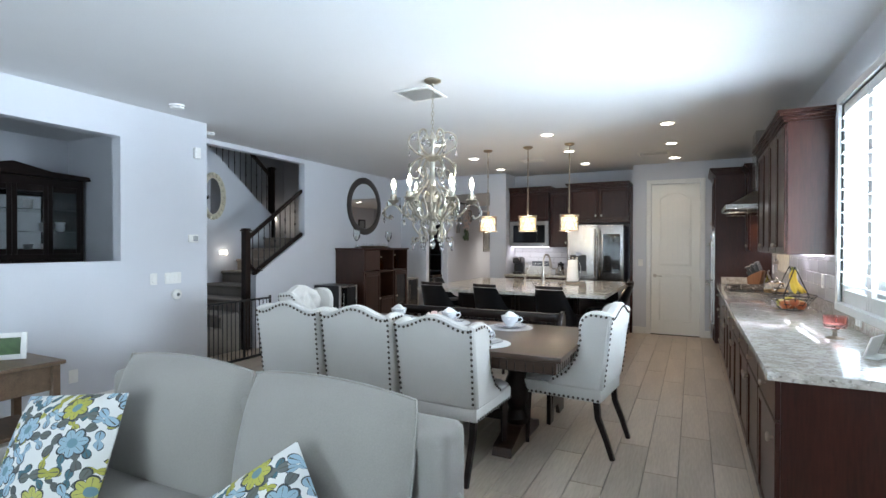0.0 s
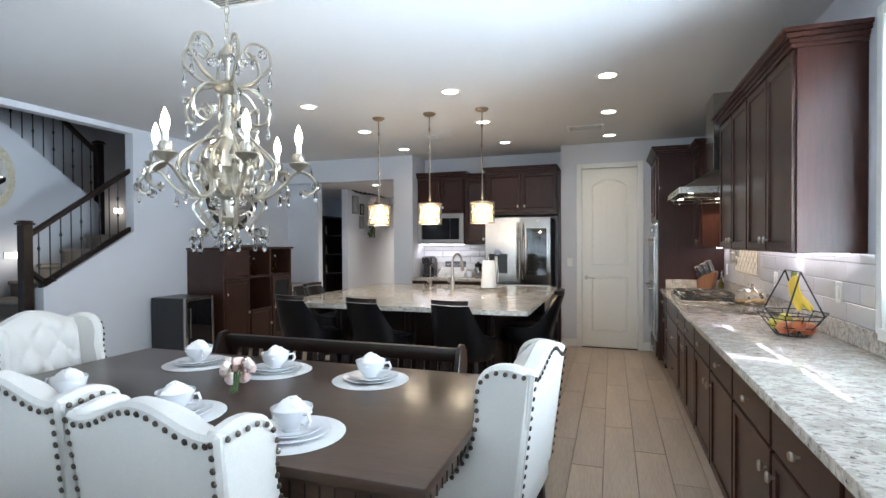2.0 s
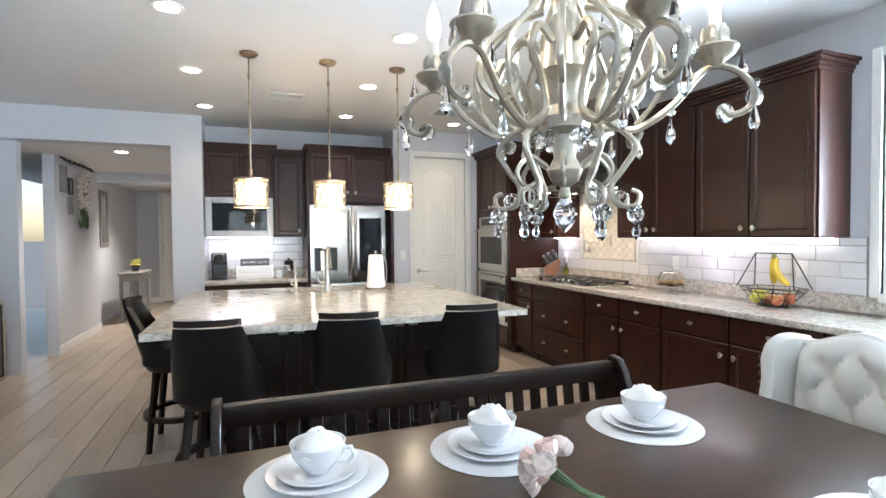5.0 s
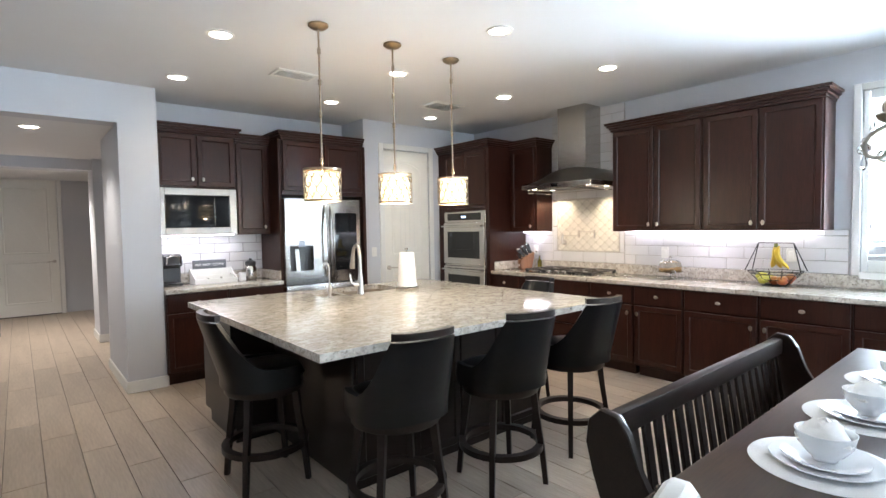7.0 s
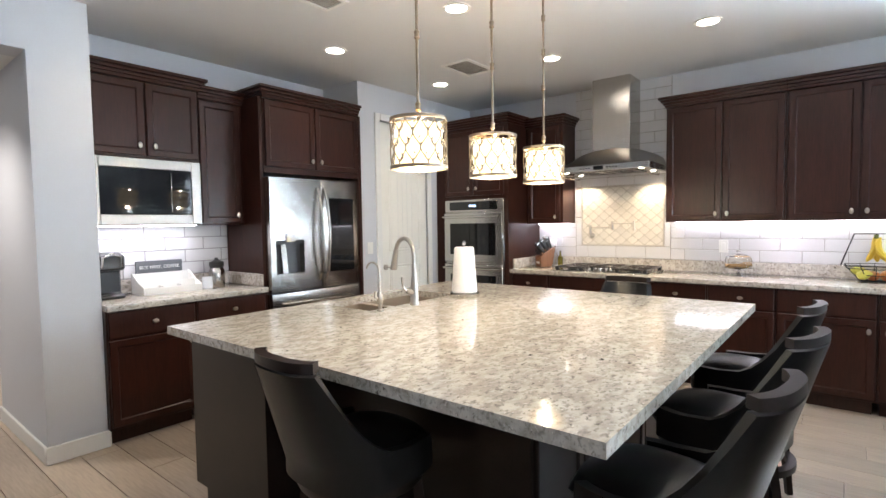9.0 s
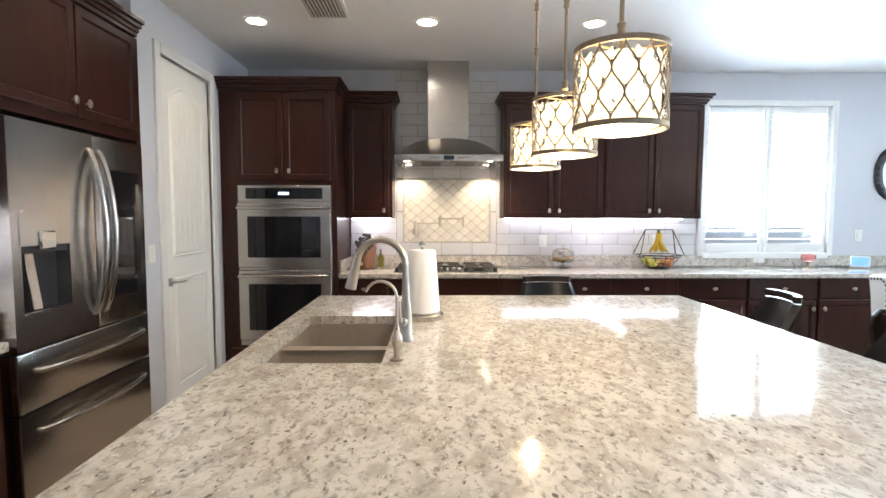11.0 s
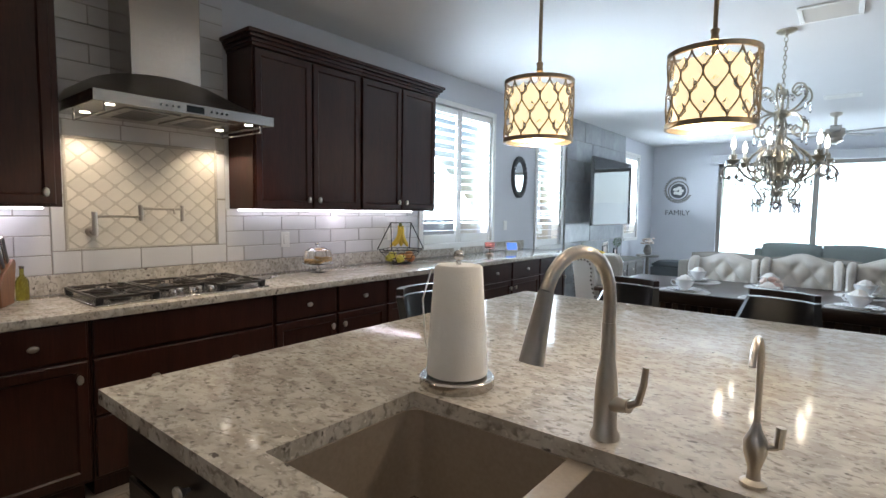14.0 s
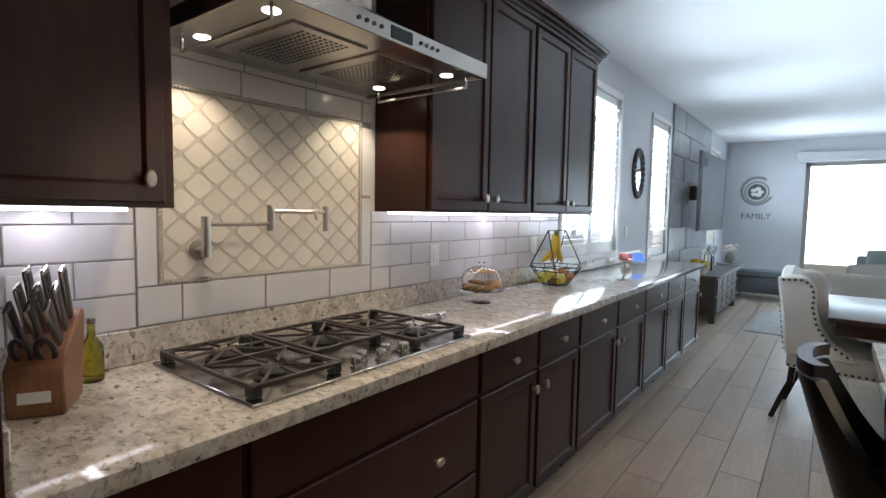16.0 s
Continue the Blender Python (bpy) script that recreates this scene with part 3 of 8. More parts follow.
def cabinet(name, m, w, d, z0, z1, fronts, label, kick=0.0, group="", crowned=0.0, sides=(True, True), material=CHERRY, hollow=0.0):
    """A cabinet whose front looks to local -y. fronts: (kind, x0, z0, x1, z1, knob place)."""
    root = thing(name, label, "cabinet", m, group)
    bm = NB()
    box(bm, (0.0008, 0, z0 + kick), (w - 0.0008, d, z1 - hollow), 0.002)
    if hollow:
        box(bm, (0.0008, 0, z1 - hollow), (w - 0.0008, 0.018, z1))
        if sides[0]:
            box(bm, (0.0008, 0.018, z1 - hollow), (0.018, d, z1))
    if kick:
        box(bm, (0.02, 0.07, z0), (w - 0.02, d, z0 + kick + 0.001))
    part("body", bm, material, root)
    if crowned:
        bm = NB()
        crown(bm, w, d, z1 - 0.005, True, *sides)
        part("crown", bm, material, root)
    for kind, x0, za, x1, zb, kp in fronts:
        bm = NB()
        if kind == "door":
            panelled(bm, x0, za, x1, zb, -0.020, 0.020)
        else:
            panelled(bm, x0, za, x1, zb, -0.020, 0.020, 0.018, 0.0, 0.004)
        f = part("door" if kind == "door" else "drawer_front", bm, material, root, smooth=False)
        for kx, kz in kp:
            knob(f, kx, -0.020, kz, kind != "door")
    return root


CF = 1.02                       # front of the base cabinet bodies
GAP = 0.012


def base_unit(ya, yb, kind, hinge=0):
    w = yb - ya
    m = pose(CF, yb, 0, 0, 0, -90)
    z0, z1, zd = 0.125, 0.868, 0.70
    fr = []
    if kind == "drawers":
        for za, zb in ((0.70, z1), (0.42, 0.685), (z0, 0.405)):
            fr.append(("drawer", GAP, za, w - GAP, zb, [(w * 0.28, (za + zb) / 2), (w * 0.72, (za + zb) / 2)] if za < 0.69 else []))
        lab = "dark cherry drawer base under the cooktop"
    else:
        fr.append(("drawer", GAP, zd, w - GAP, z1, [(w / 2, (zd + z1) / 2)]))
        kx = w - 0.05 if hinge == 0 else 0.05
        fr.append(("door", GAP, z0, w - GAP, zd - 0.015, [(kx, zd - 0.09)]))
        lab = "dark cherry base cabinet with a drawer over a door"
    return cabinet("base_cabinet", m, w, WX - CF - 0.002, 0, 0.878, fr, lab, kick=0.105, group="base cabinets along the window wall")


CUTS = [8.80, 8.375, 7.42, 6.94, 6.465, 5.87, 5.28, 4.66, 4.06, 3.40]
for k, (b, a) in enumerate(zip(CUTS, CUTS[1:])):
    base_unit(a, b, "drawers" if k == 1 else "door", hinge=k % 2)

# worktop with its upstand
bm = NB()
box(bm, (0.965, 3.36, 0.878), (WX, 8.799, 0.918), 0.005, 2)
solid("worktop", bm, STONE, "long polished cream and grey granite worktop", "worktop")
bm = NB()
box(bm, (WX - 0.022, 3.36, 0.9185), (WX, 8.799, 1.022), 0.003)
solid("upstand", bm, STONE, "granite upstand along the window wall", "upstand")
bm = NB()
box(bm, (1.03, 8.777, 0.9185), (WX - 0.023, 8.798, 1.022), 0.003)
solid("upstand", bm, STONE, "granite upstand against the oven cabinet", "upstand")

# oven tower
TX = 0.955
tw = YP - 8.80
tower = cabinet("oven_cabinet", pose(TX, YP - 0.002, 0, 0, 0, -90), tw - 0.002, WX - TX - 0.002, 0, 2.44,
                [("door", 0.14, 1.70, 0.52, 2.40, [(0.475, 1.775)]), ("door", 0.53, 1.70, tw - 0.05, 2.40, [(0.575, 1.775)]), ("drawer", 0.06, 0.115, tw - 0.06, 0.29, [(0.24, 0.20), (tw - 0.24, 0.20)])],
                "tall dark cherry cabinet round a double wall oven", kick=0.09, crowned=1, sides=(False, True))
oven = thing("double_oven", "stainless steel double wall oven with black glass doors", "oven", pose(TX, YP - 0.002, 0, 0, 0, -90))
o0, o1 = 0.145, 0.915
bm = NB()
box(bm, (o0, -0.022, 0.315), (o1, 0.0, 1.66), 0.003)
part("trim", bm, STEEL, oven)
bm = NB()
box(bm, (o0 + 0.004, -0.035, 1.525), (o1 - 0.004, -0.021, 1.655), 0.003)
pan = part("control_panel", bm, STEEL, oven)
bm = NB()
box(bm, (o0 + 0.07, -0.038, 1.545), (o1 - 0.07, -0.034, 1.635), 0.002)
part("display", bm, BLACKG, pan)
bm = NB()
for k, dx in enumerate((-0.035, -0.010, 0.006, 0.031)):
    box(bm, ((o0 + o1) / 2 + dx - 0.008, -0.0392, 1.578), ((o0 + o1) / 2 + dx + 0.008, -0.0378, 1.600))
part("clock_digits", bm, glow("blue_digits", (0.5, 0.7, 1.0), 2.0), pan)
for za, zb in ((0.975, 1.515), (0.365, 0.955)):
    bm = NB()
    box(bm, (o0 + 0.002, -0.052, za), (o1 - 0.002, -0.0225, zb), 0.005)
    dr = part("oven_door", bm, STEEL, oven)
    bm = NB()
    box(bm, (o0 + 0.085, -0.0545, za + 0.085), (o1 - 0.085, -0.0515, zb - 0.115), 0.001)
    part("glass", bm, BLACKG, dr)
    bm = NB()
    tube(bm, [(o0 + 0.05, -0.052, zb - 0.045), (o0 + 0.05, -0.095, zb - 0.045)], 0.009)
    tube(bm, [(o1 - 0.05, -0.052, zb - 0.045), (o1 - 0.05, -0.095, zb - 0.045)], 0.009)
    tube(bm, [(o0 + 0.015, -0.095, zb - 0.045), (o1 - 0.015, -0.095, zb - 0.045)], 0.012, 10)
    part("handle", bm, STEEL, dr)

# wall cabinets
UX = 1.335
UZ0, UZ1 = 1.385, 2.42
dz = [(UZ0 + 0.012, UZ1 - 0.012)]
cabinet("wall_cabinet", pose(UX, 8.799, 0, 0, 0, -90), 0.43, WX - UX - 0.002, UZ0, UZ1, [("door", 0.03, UZ0 + 0.012, 0.40, UZ1 - 0.012, [(0.355, UZ0 + 0.07)])],
        "narrow dark cherry wall cabinet beside the hood", crowned=1, sides=(False, True))
u1 = 7.355
for k in range(2):
    w = (u1 - 5.53) / 2
    cabinet("wall_cabinet", pose(UX, u1 - k * w, 0, 0, 0, -90), w, WX - UX - 0.002, UZ0, UZ1,
            [("door", 0.014, UZ0 + 0.012, w / 2 - 0.006, UZ1 - 0.012, [(w / 2 - 0.045, UZ0 + 0.07)]), ("door", w / 2 + 0.006, UZ0 + 0.012, w - 0.014, UZ1 - 0.012, [(w / 2 + 0.045, UZ0 + 0.07)])],
            "dark cherry two-door wall cabinet with crown moulding", group="wall cabinets by the window", crowned=1, sides=(k == 0, k == 1))
for ya, yb in ((8.40, 8.77), (5.60, 7.32)):
    bm = NB()
    box(bm, (WX - 0.09, ya, UZ0 - 0.012), (WX - 0.05, yb, UZ0 - 0.0005), 0.002)
    solid("cabinet_light", bm, STRIP, "slim lit strip light under a wall cabinet", "light")
    lamp("strip_lamp", "AREA", look((WX - 0.10, (ya + yb) / 2, UZ0 - 0.02), (WX - 0.06, (ya + yb) / 2, 0)), 1.6 * (yb - ya), (0.94, 0.86, 1.0), size=0.03, size_y=yb - ya)

# hood
hood = thing("range_hood", "stainless steel chimney range hood with curved canopy, lit", "range hood", place(0, 7.865, 0))
bm = NB()
box(bm, (1.325, -0.185, 2.08), (WX - 0.012, 0.185, CEIL - 0.001), 0.003)
part("chimney", bm, STEEL, hood)
bm = NB()
n = 18
rows_ = []
for i in range(n + 1):
    t = 2 * i / n - 1
    h = 0.185 * math.sqrt(max(0.0, 1 - t * t)) if abs(t) < 1 else 0
    rows_.append((0.455 * t, h))
fa = [bm.verts.new((1.035, y, 1.925)) for y, h in rows_]
ba = [bm.verts.new((1.33, y, 1.925 + h)) for y, h in rows_]
ca = [bm.verts.new((WX - 0.012, y, 1.925 + h)) for y, h in rows_]
for i in range(n):
    bm.faces.new((fa[i], fa[i + 1], ba[i + 1], ba[i]))
    bm.faces.new((ba[i], ba[i + 1], ca[i + 1], ca[i]))
part("canopy", bm, shade("dark_steel", (0.30, 0.28, 0.26), 0.28, metal=1, grain=0.08), hood)
bm = NB()
box(bm, (1.01, -0.46, 1.87), (1.03, 0.46, 1.925), 0.002)
box(bm, (1.03, -0.46, 1.87), (WX - 0.012, -0.445, 1.925), 0.002)
box(bm, (1.03, 0.445, 1.87), (WX - 0.012, 0.46, 1.925), 0.002)
box(bm, (1.03, -0.445, 1.878), (WX - 0.012, 0.445, 1.884))
part("rim", bm, STEEL, hood)
bm = NB()
box(bm, (1.0075, -0.045, 1.88), (1.0102, 0.045, 1.915))
part("display", bm, BLACKG, hood)
for k in range(4):
    for s in (-1, 1):
        bm = NB()
        cyl(bm, (1.0102, s * (0.085 + 0.028 * k), 1.898), (1.0065, s * (0.085 + 0.028 * k), 1.898), 0.006, 10)
        part("button", bm, BLACKP, hood)
for s in (-1, 1):
    bm = NB()
    box(bm, (1.13, s * 0.155 - 0.135, 1.872), (1.52, s * 0.155 + 0.135, 1.8775), 0.001)
    fl = part("filter", bm, STEEL, hood)
    bm = NB()
    for i in range(16):
        for k in range(9):
            cyl(bm, (1.165 + 0.02 * i, s * 0.155 - 0.08 + 0.02 * k, 1.8722), (1.165 + 0.02 * i, s * 0.155 - 0.08 + 0.02 * k, 1.8712), 0.0065, 6)
    tagged(part("perforation", bm, BLACKI, fl), kind="stuff")
    bm = NB()
    y = s * 0.40
    tube(bm, [(1.06, y, 1.872), (1.06, y, 1.835), (1.50, y, 1.835), (1.50, y, 1.872)], 0.005, 8)
    part("towel_rail", bm, STEEL, hood)
    for x in (1.12, 1.46):
        bm = NB()
        cyl(bm, (x, s * 0.36, 1.8785), (x, s * 0.36, 1.8765), 0.023, 24)
        part("lamp_lens", bm, BULB, hood)
        lamp("hood_lamp", "SPOT", look((x, 7.865 + s * 0.36, 1.866), (x + 0.12, 7.865 + s * 0.36, 0)), 8.0, WARM, radius=0.004, spot=120)

# cooktop
ck = thing("gas_cooktop", "stainless five-burner gas cooktop with black cast-iron grates", "cooktop", place(0, 7.885, 0.918))
bm = NB()
box(bm, (1.035, -0.455, 0), (1.565, 0.455, 0.010), 0.004)
part("plate", bm, STEEL, ck)
for y, x, r in ((-0.30, 1.18, 0.045), (-0.30, 1.43, 0.035), (0, 1.34, 0.058), (0.30, 1.18, 0.04), (0.30, 1.43, 0.045)):
    bm = NB()
    lathe(bm, [(r * 1.3, 0.010), (r * 1.3, 0.016), (r, 0.02), (r, 0.028), (r * 0.8, 0.032)], 20, Matrix.Translation((x, y, 0)))
    part("burner", bm, BLACKI, ck)
CAST = shade("cast_iron", (0.035, 0.028, 0.024), 0.32, grain=0.25, scale=70, bump=0.25)
for c in (-0.30, 0.0, 0.30):
    x0, x1 = (1.06, 1.545) if c else (1.20, 1.545)
    a, b = c - 0.142, c + 0.142
    h = 0.046
    bm = NB()
    for lo, hi in (((x0, a), (x1, a + 0.011)), ((x0, b - 0.011), (x1, b)), ((x0, a + 0.011), (x0 + 0.011, b - 0.011)), ((x1 - 0.011, a + 0.011), (x1, b - 0.011))):
        box(bm, (*lo, h - 0.014), (*hi, h), 0.003)
    cores = [(1.18, c), (1.43, c)] if c else [(1.36, c)]
    if c:
        box(bm, (1.30, a + 0.011, h - 0.013), (1.31, b - 0.011, h + 0.002), 0.002)
    for bx, by in cores:
        for k in range(8):
            u, v = math.cos(math.pi * k / 4), math.sin(math.pi * k / 4)
            far = min((x1 - 0.006 - bx) / u if u > 0.01 else (bx - (x0 + 0.006)) / -u if u < -0.01 else 9, 0.136 / abs(v) if abs(v) > 0.01 else 9, 0.125 / max(abs(u), 0.01) if c else 9)
            tube(bm, [(bx + 0.034 * u, by + 0.034 * v, h - 0.002), (bx + 0.06 * u, by + 0.06 * v, h - 0.004), (bx + far * u, by + far * v, h - 0.006)], 0.0050, 6)
    part("grate", bm, CAST, ck)
    for px_ in (x0, x1 - 0.034):
        for py_ in (a, b - 0.034):
            bm = NB()
            box(bm, (px_, py_, 0.010), (px_ + 0.034, py_ + 0.034, h - 0.002), 0.005)
            part("grate_foot", bm, BLACKI, ck)
for k in range(5):
    bm = NB()
    x, y = (1.075, -0.115 + 0.052 * k) if k not in (1, 3) else (1.105, -0.115 + 0.052 * k)
    lathe(bm, [(0.018, 0.010), (0.019, 0.016), (0.015, 0.018), (0.0165, 0.038), (0.014, 0.042)], 16, Matrix.Translation((x, y, 0)))
    part("knob", bm, STEEL, ck, "ribbed steel control knob")

# niche: base cabinets, worktop, microwave, wall cabinets, refrigerator
NF = 9.70
w = 0.565
for k, x in enumerate((-2.438, -2.438 + w)):
    cabinet("base_cabinet", place(x, NF), w, YALC - NF - 0.002, 0, 0.878, [("drawer", GAP, 0.70, w - GAP, 0.868, [(w / 2, 0.784)]), ("door", GAP, 0.125, w - GAP, 0.685, [(w - 0.05 if k == 0 else 0.05, 0.61)])],
            "dark cherry base cabinet under the coffee bar", kick=0.105, group="coffee bar base cabinets")
bm = NB()
box(bm, (-2.438, NF - 0.045, 0.878), (-1.306, YALC - 0.001, 0.918), 0.005, 2)
solid("coffee_worktop", bm, STONE, "short polished granite worktop in the coffee niche", "worktop")
bm = NB()
box(bm, (-2.438, YALC - 0.022, 0.9185), (-1.306, YALC - 0.001, 1.02), 0.003)
solid("coffee_upstand", bm, STONE, "granite upstand behind the coffee bar", "upstand")
bm = NB()
box(bm, (-1.327, NF + 0.02, 0.9185), (-1.306, YALC - 0.023, 1.02), 0.003)
solid("coffee_upstand", bm, STONE, "granite upstand beside the refrigerator panel", "upstand")
MF = 9.95
cabinet("wall_cabinet", place(-2.438, MF), 0.758, YALC - MF - 0.002, 1.90, 2.44, [("door", 0.014, 1.915, 0.373, 2.425, [(0.33, 1.985)]), ("door", 0.385, 1.915, 0.744, 2.425, [(0.43, 1.985)])],
        "dark cherry wall cabinet over the microwave", crowned=1, sides=(False, True))
cabinet("wall_cabinet", place(-1.678, MF + 0.03), 0.372, YALC - MF - 0.032, 1.42, 2.40, [("door", 0.014, 1.435, 0.34, 2.385, [(0.30, 1.50)])],
        "narrow dark cherry wall cabinet beside the refrigerator", crowned=1, sides=(False, False))
mw = thing("microwave", "built-in microwave with stainless trim and black glass", "microwave", place(-2.438, MF))
bm = NB()
box(bm, (0.0, 0.0, 1.425), (0.758, YALC - MF - 0.002, 1.898), 0.002)
part("housing", bm, CHERRY, mw)
bm = NB()
for lo, hi in (((0.004, 1.43), (0.075, 1.894)), ((0.683, 1.43), (0.754, 1.894)), ((0.075, 1.43), (0.683, 1.50)), ((0.075, 1.825), (0.683, 1.894))):
    box(bm, (lo[0], -0.022, lo[1]), (hi[0], -0.0005, hi[1]), 0.003)
part("trim", bm, shade("satin_steel", (0.34, 0.325, 0.31), 0.38, metal=1.0, grain=0.06, scale=30), mw)
bm = NB()
box(bm, (0.076, -0.016, 1.501), (0.682, -0.0008, 1.824), 0.002)
part("glass", bm, DIMG, mw)
bm = NB()
box(bm, (0.0755 + 0.46, -0.018, 1.52), (0.0755 + 0.462, -0.0155, 1.805))
part("door_seam", bm, STEEL, mw)
# tall panels and the cabinet over the refrigerator
for x in (-1.303, -0.262):
    bm = NB()
    box(bm, (x, NF + 0.03, 0), (x + 0.03 if x < -1 else x + 0.040, YALC - 0.002, 2.44), 0.002)
    solid("tall_panel", bm, CHERRY, "tall dark cherry panel beside the refrigerator", "panel")
cabinet("wall_cabinet", place(-1.270, NF + 0.03), 1.005, YALC - NF - 0.034, 1.84, 2.44, [("door", 0.014, 1.89, 0.496, 2.425, [(0.455, 1.96)]), ("door", 0.508, 1.89, 0.991, 2.425, [(0.55, 1.96)])],
        "dark cherry cabinet over the refrigerator", crowned=1, sides=(True, False))

fr = thing("refrigerator", "stainless french-door refrigerator with dispenser and dark glass panel", "refrigerator", place(-1.255, 0))
F0, F1, FY = 0.0, 0.90, 9.65
bm = NB()
box(bm, (F0, FY + 0.085, 0.02), (F1, YALC - 0.03, 1.79), 0.006)
for x in (0.06, 0.80):
    box(bm, (x, FY + 0.1, 0), (x + 0.05, FY + 0.2, 0.03))
part("body", bm, shade("grey_side_panel", (0.10, 0.10, 0.105), 0.45, grain=0.08), fr)
mid, DZ0, DZ1 = 0.475, 0.858, 1.80
EDGE = -0.022
# left door with a dispenser cavity
RX0, RX1, RZ0, RZ1 = 0.025, 0.297, 1.0, 1.285
bm = NB()
for lo, hi in (((EDGE, DZ0), (RX0, DZ1)), ((RX1, DZ0), (mid - 0.003, DZ1)), ((RX0, DZ0), (RX1, RZ0)), ((RX0, RZ1), (RX1, DZ1))):
    box(bm, (lo[0], FY, lo[1]), (hi[0], FY + 0.08, hi[1]))
bmesh.ops.remove_doubles(bm, verts=bm.verts[:], dist=1e-5)
ld = part("left_door", bm, STEEL, fr, smooth=False)
bm = NB()
box(bm, (RX0 - 0.008, FY - 0.0025, RZ1 + 0.002), (RX1 + 0.008, FY + 0.001, 1.43), 0.001)
part("control_panel", bm, STEEL, ld)
bm = NB()
box(bm, (RX0, FY + 0.065, RZ0), (RX1, FY + 0.079, RZ1))
box(bm, (RX0, FY + 0.012, RZ1 - 0.03), (RX1, FY + 0.065, RZ1))
dp = part("dispenser", bm, BLACKP, ld, "dark dispenser cavity", smooth=False)
bm = NB()
box(bm, (0.115, FY - 0.012, 1.268), (0.205, FY + 0.05, 1.345), 0.006)
part("spout", bm, shade("chrome", (0.62, 0.62, 0.62), 0.08, metal=1.0), dp)
bm = NB()
prism(bm, [(0.0, 0.0), (0.045, 0.0), (0.012, 0.24), (0.0, 0.24)], 0.05, Matrix(((0, 1, 0, RX0 + 0.075), (-1, 0, 0, FY + 0.064), (0, 0, 1, RZ0 + 0.012), (0, 0, 0, 1))), 0.002)
part("paddle", bm, STEEL, dp)
bm = NB()
box(bm, (RX0, FY - 0.004, RZ0), (RX1, FY + 0.064, RZ0 + 0.011), 0.002)
part("drip_tray", bm, STEEL, dp)
bm = NB()
box(bm, (mid + 0.003, FY, DZ0), (F1, FY + 0.08, DZ1), 0.008, 2)
rd = part("right_door", bm, STEEL, fr)
bm = NB()
box(bm, (0.567, FY - 0.004, 0.99), (0.848, FY + 0.004, 1.645), 0.003)
part("glass_panel", bm, BLACKG, rd)
for hx, own in ((mid - 0.032, ld), (mid + 0.040, rd)):
    bm = NB()
    n_ = 14
    bow = [(hx, FY - 0.012 - 0.062 * math.sin(math.pi * k / n_) ** 0.7, 0.945 + 0.77 * k / n_) for k in range(n_ + 1)]
    tube(bm, [(hx, FY + 0.002, 0.935)] + bow + [(hx, FY + 0.002, 1.725)], 0.0145, 10)
    part("handle", bm, STEEL, own)
for za, zb in ((0.602, 0.850), (0.05, 0.594)):
    bm = NB()
    box(bm, (EDGE, FY, za), (F1, FY + 0.08, zb), 0.008, 2)
    d = part("freezer_drawer", bm, STEEL, fr)
    bm = NB()
    bow = [(0.07 + 0.75 * k / 12, FY - 0.012 - 0.05 * math.sin(math.pi * k / 12) ** 0.6, zb - 0.085) for k in range(13)]
    tube(bm, [(0.07, FY + 0.002, zb - 0.085)] + bow + [(0.82, FY + 0.002, zb - 0.085)], 0.0125, 10)
    part("handle", bm, STEEL, d)

# island
IX0, IX1, IY0, IY1 = -2.48, -0.165, 6.455, 8.695
SX0, SX1, SY0, SY1 = -1.60, -0.80, 8.165, 8.605
cw = (2.17) / 3
for k in range(3):
    x = -2.392 + k * cw
    cabinet("island_cabinet", pose(x + cw, 8.635, 0, 0, 0, 180), cw, 0.66, 0, 0.8745, [("drawer", GAP, 0.70, cw - GAP, 0.86, [(cw / 2, 0.78)]), ("door", GAP, 0.125, cw / 2 - 0.005, 0.685, [(cw / 2 - 0.05, 0.61)]),
            ("door", cw / 2 + 0.005, 0.125, cw - GAP, 0.685, [(cw / 2 + 0.05, 0.61)])] if k != 1 else [("drawer", GAP, 0.70, cw - GAP, 0.86, []), ("door", GAP, 0.125, cw / 2 - 0.005, 0.685, [(cw / 2 - 0.05, 0.61)]),
            ("door", cw / 2 + 0.005, 0.125, cw - GAP, 0.685, [(cw / 2 + 0.05, 0.61)])], "dark cherry island base cabinet facing the sink side", kick=0.1, group="island base cabinets", hollow=0.0 if k == 0 else 0.27, sides=(k == 2, True), material=ESPRESSO)
isl = thing("kitchen_island", "large kitchen island with cream granite top and dark panelled base", "kitchen island", place(-2.09, 6.86))
bm = NB()
box(bm, (0, 0, 0.0), (1.57, 1.113, 0.8745), 0.003)
part("body", bm, ESPRESSO, isl)
bm = NB()
for lo, hi in (((IX0, IY0), (IX1, SY0)), ((IX0, SY1), (IX1, IY1)), ((IX0, SY0), (SX0, SY1)), ((SX1, SY0), (IX1, SY1))):
    box(bm, (*lo, 0.875), (*hi, 0.915))
bmesh.ops.remove_doubles(bm, verts=bm.verts[:], dist=1e-5)
inner = [f for f in bm.faces if sum(1 for g in bm.faces if g is not f and (g.calc_center_median() - f.calc_center_median()).length < 1e-4)]
bmesh.ops.delete(bm, geom=inner, context="FACES")
for v in bm.verts:
    v.co -= Vector((-2.09, 6.86, 0))
part("worktop", bm, STONE, isl, "polished cream granite top with a sink cut-out", smooth=False)
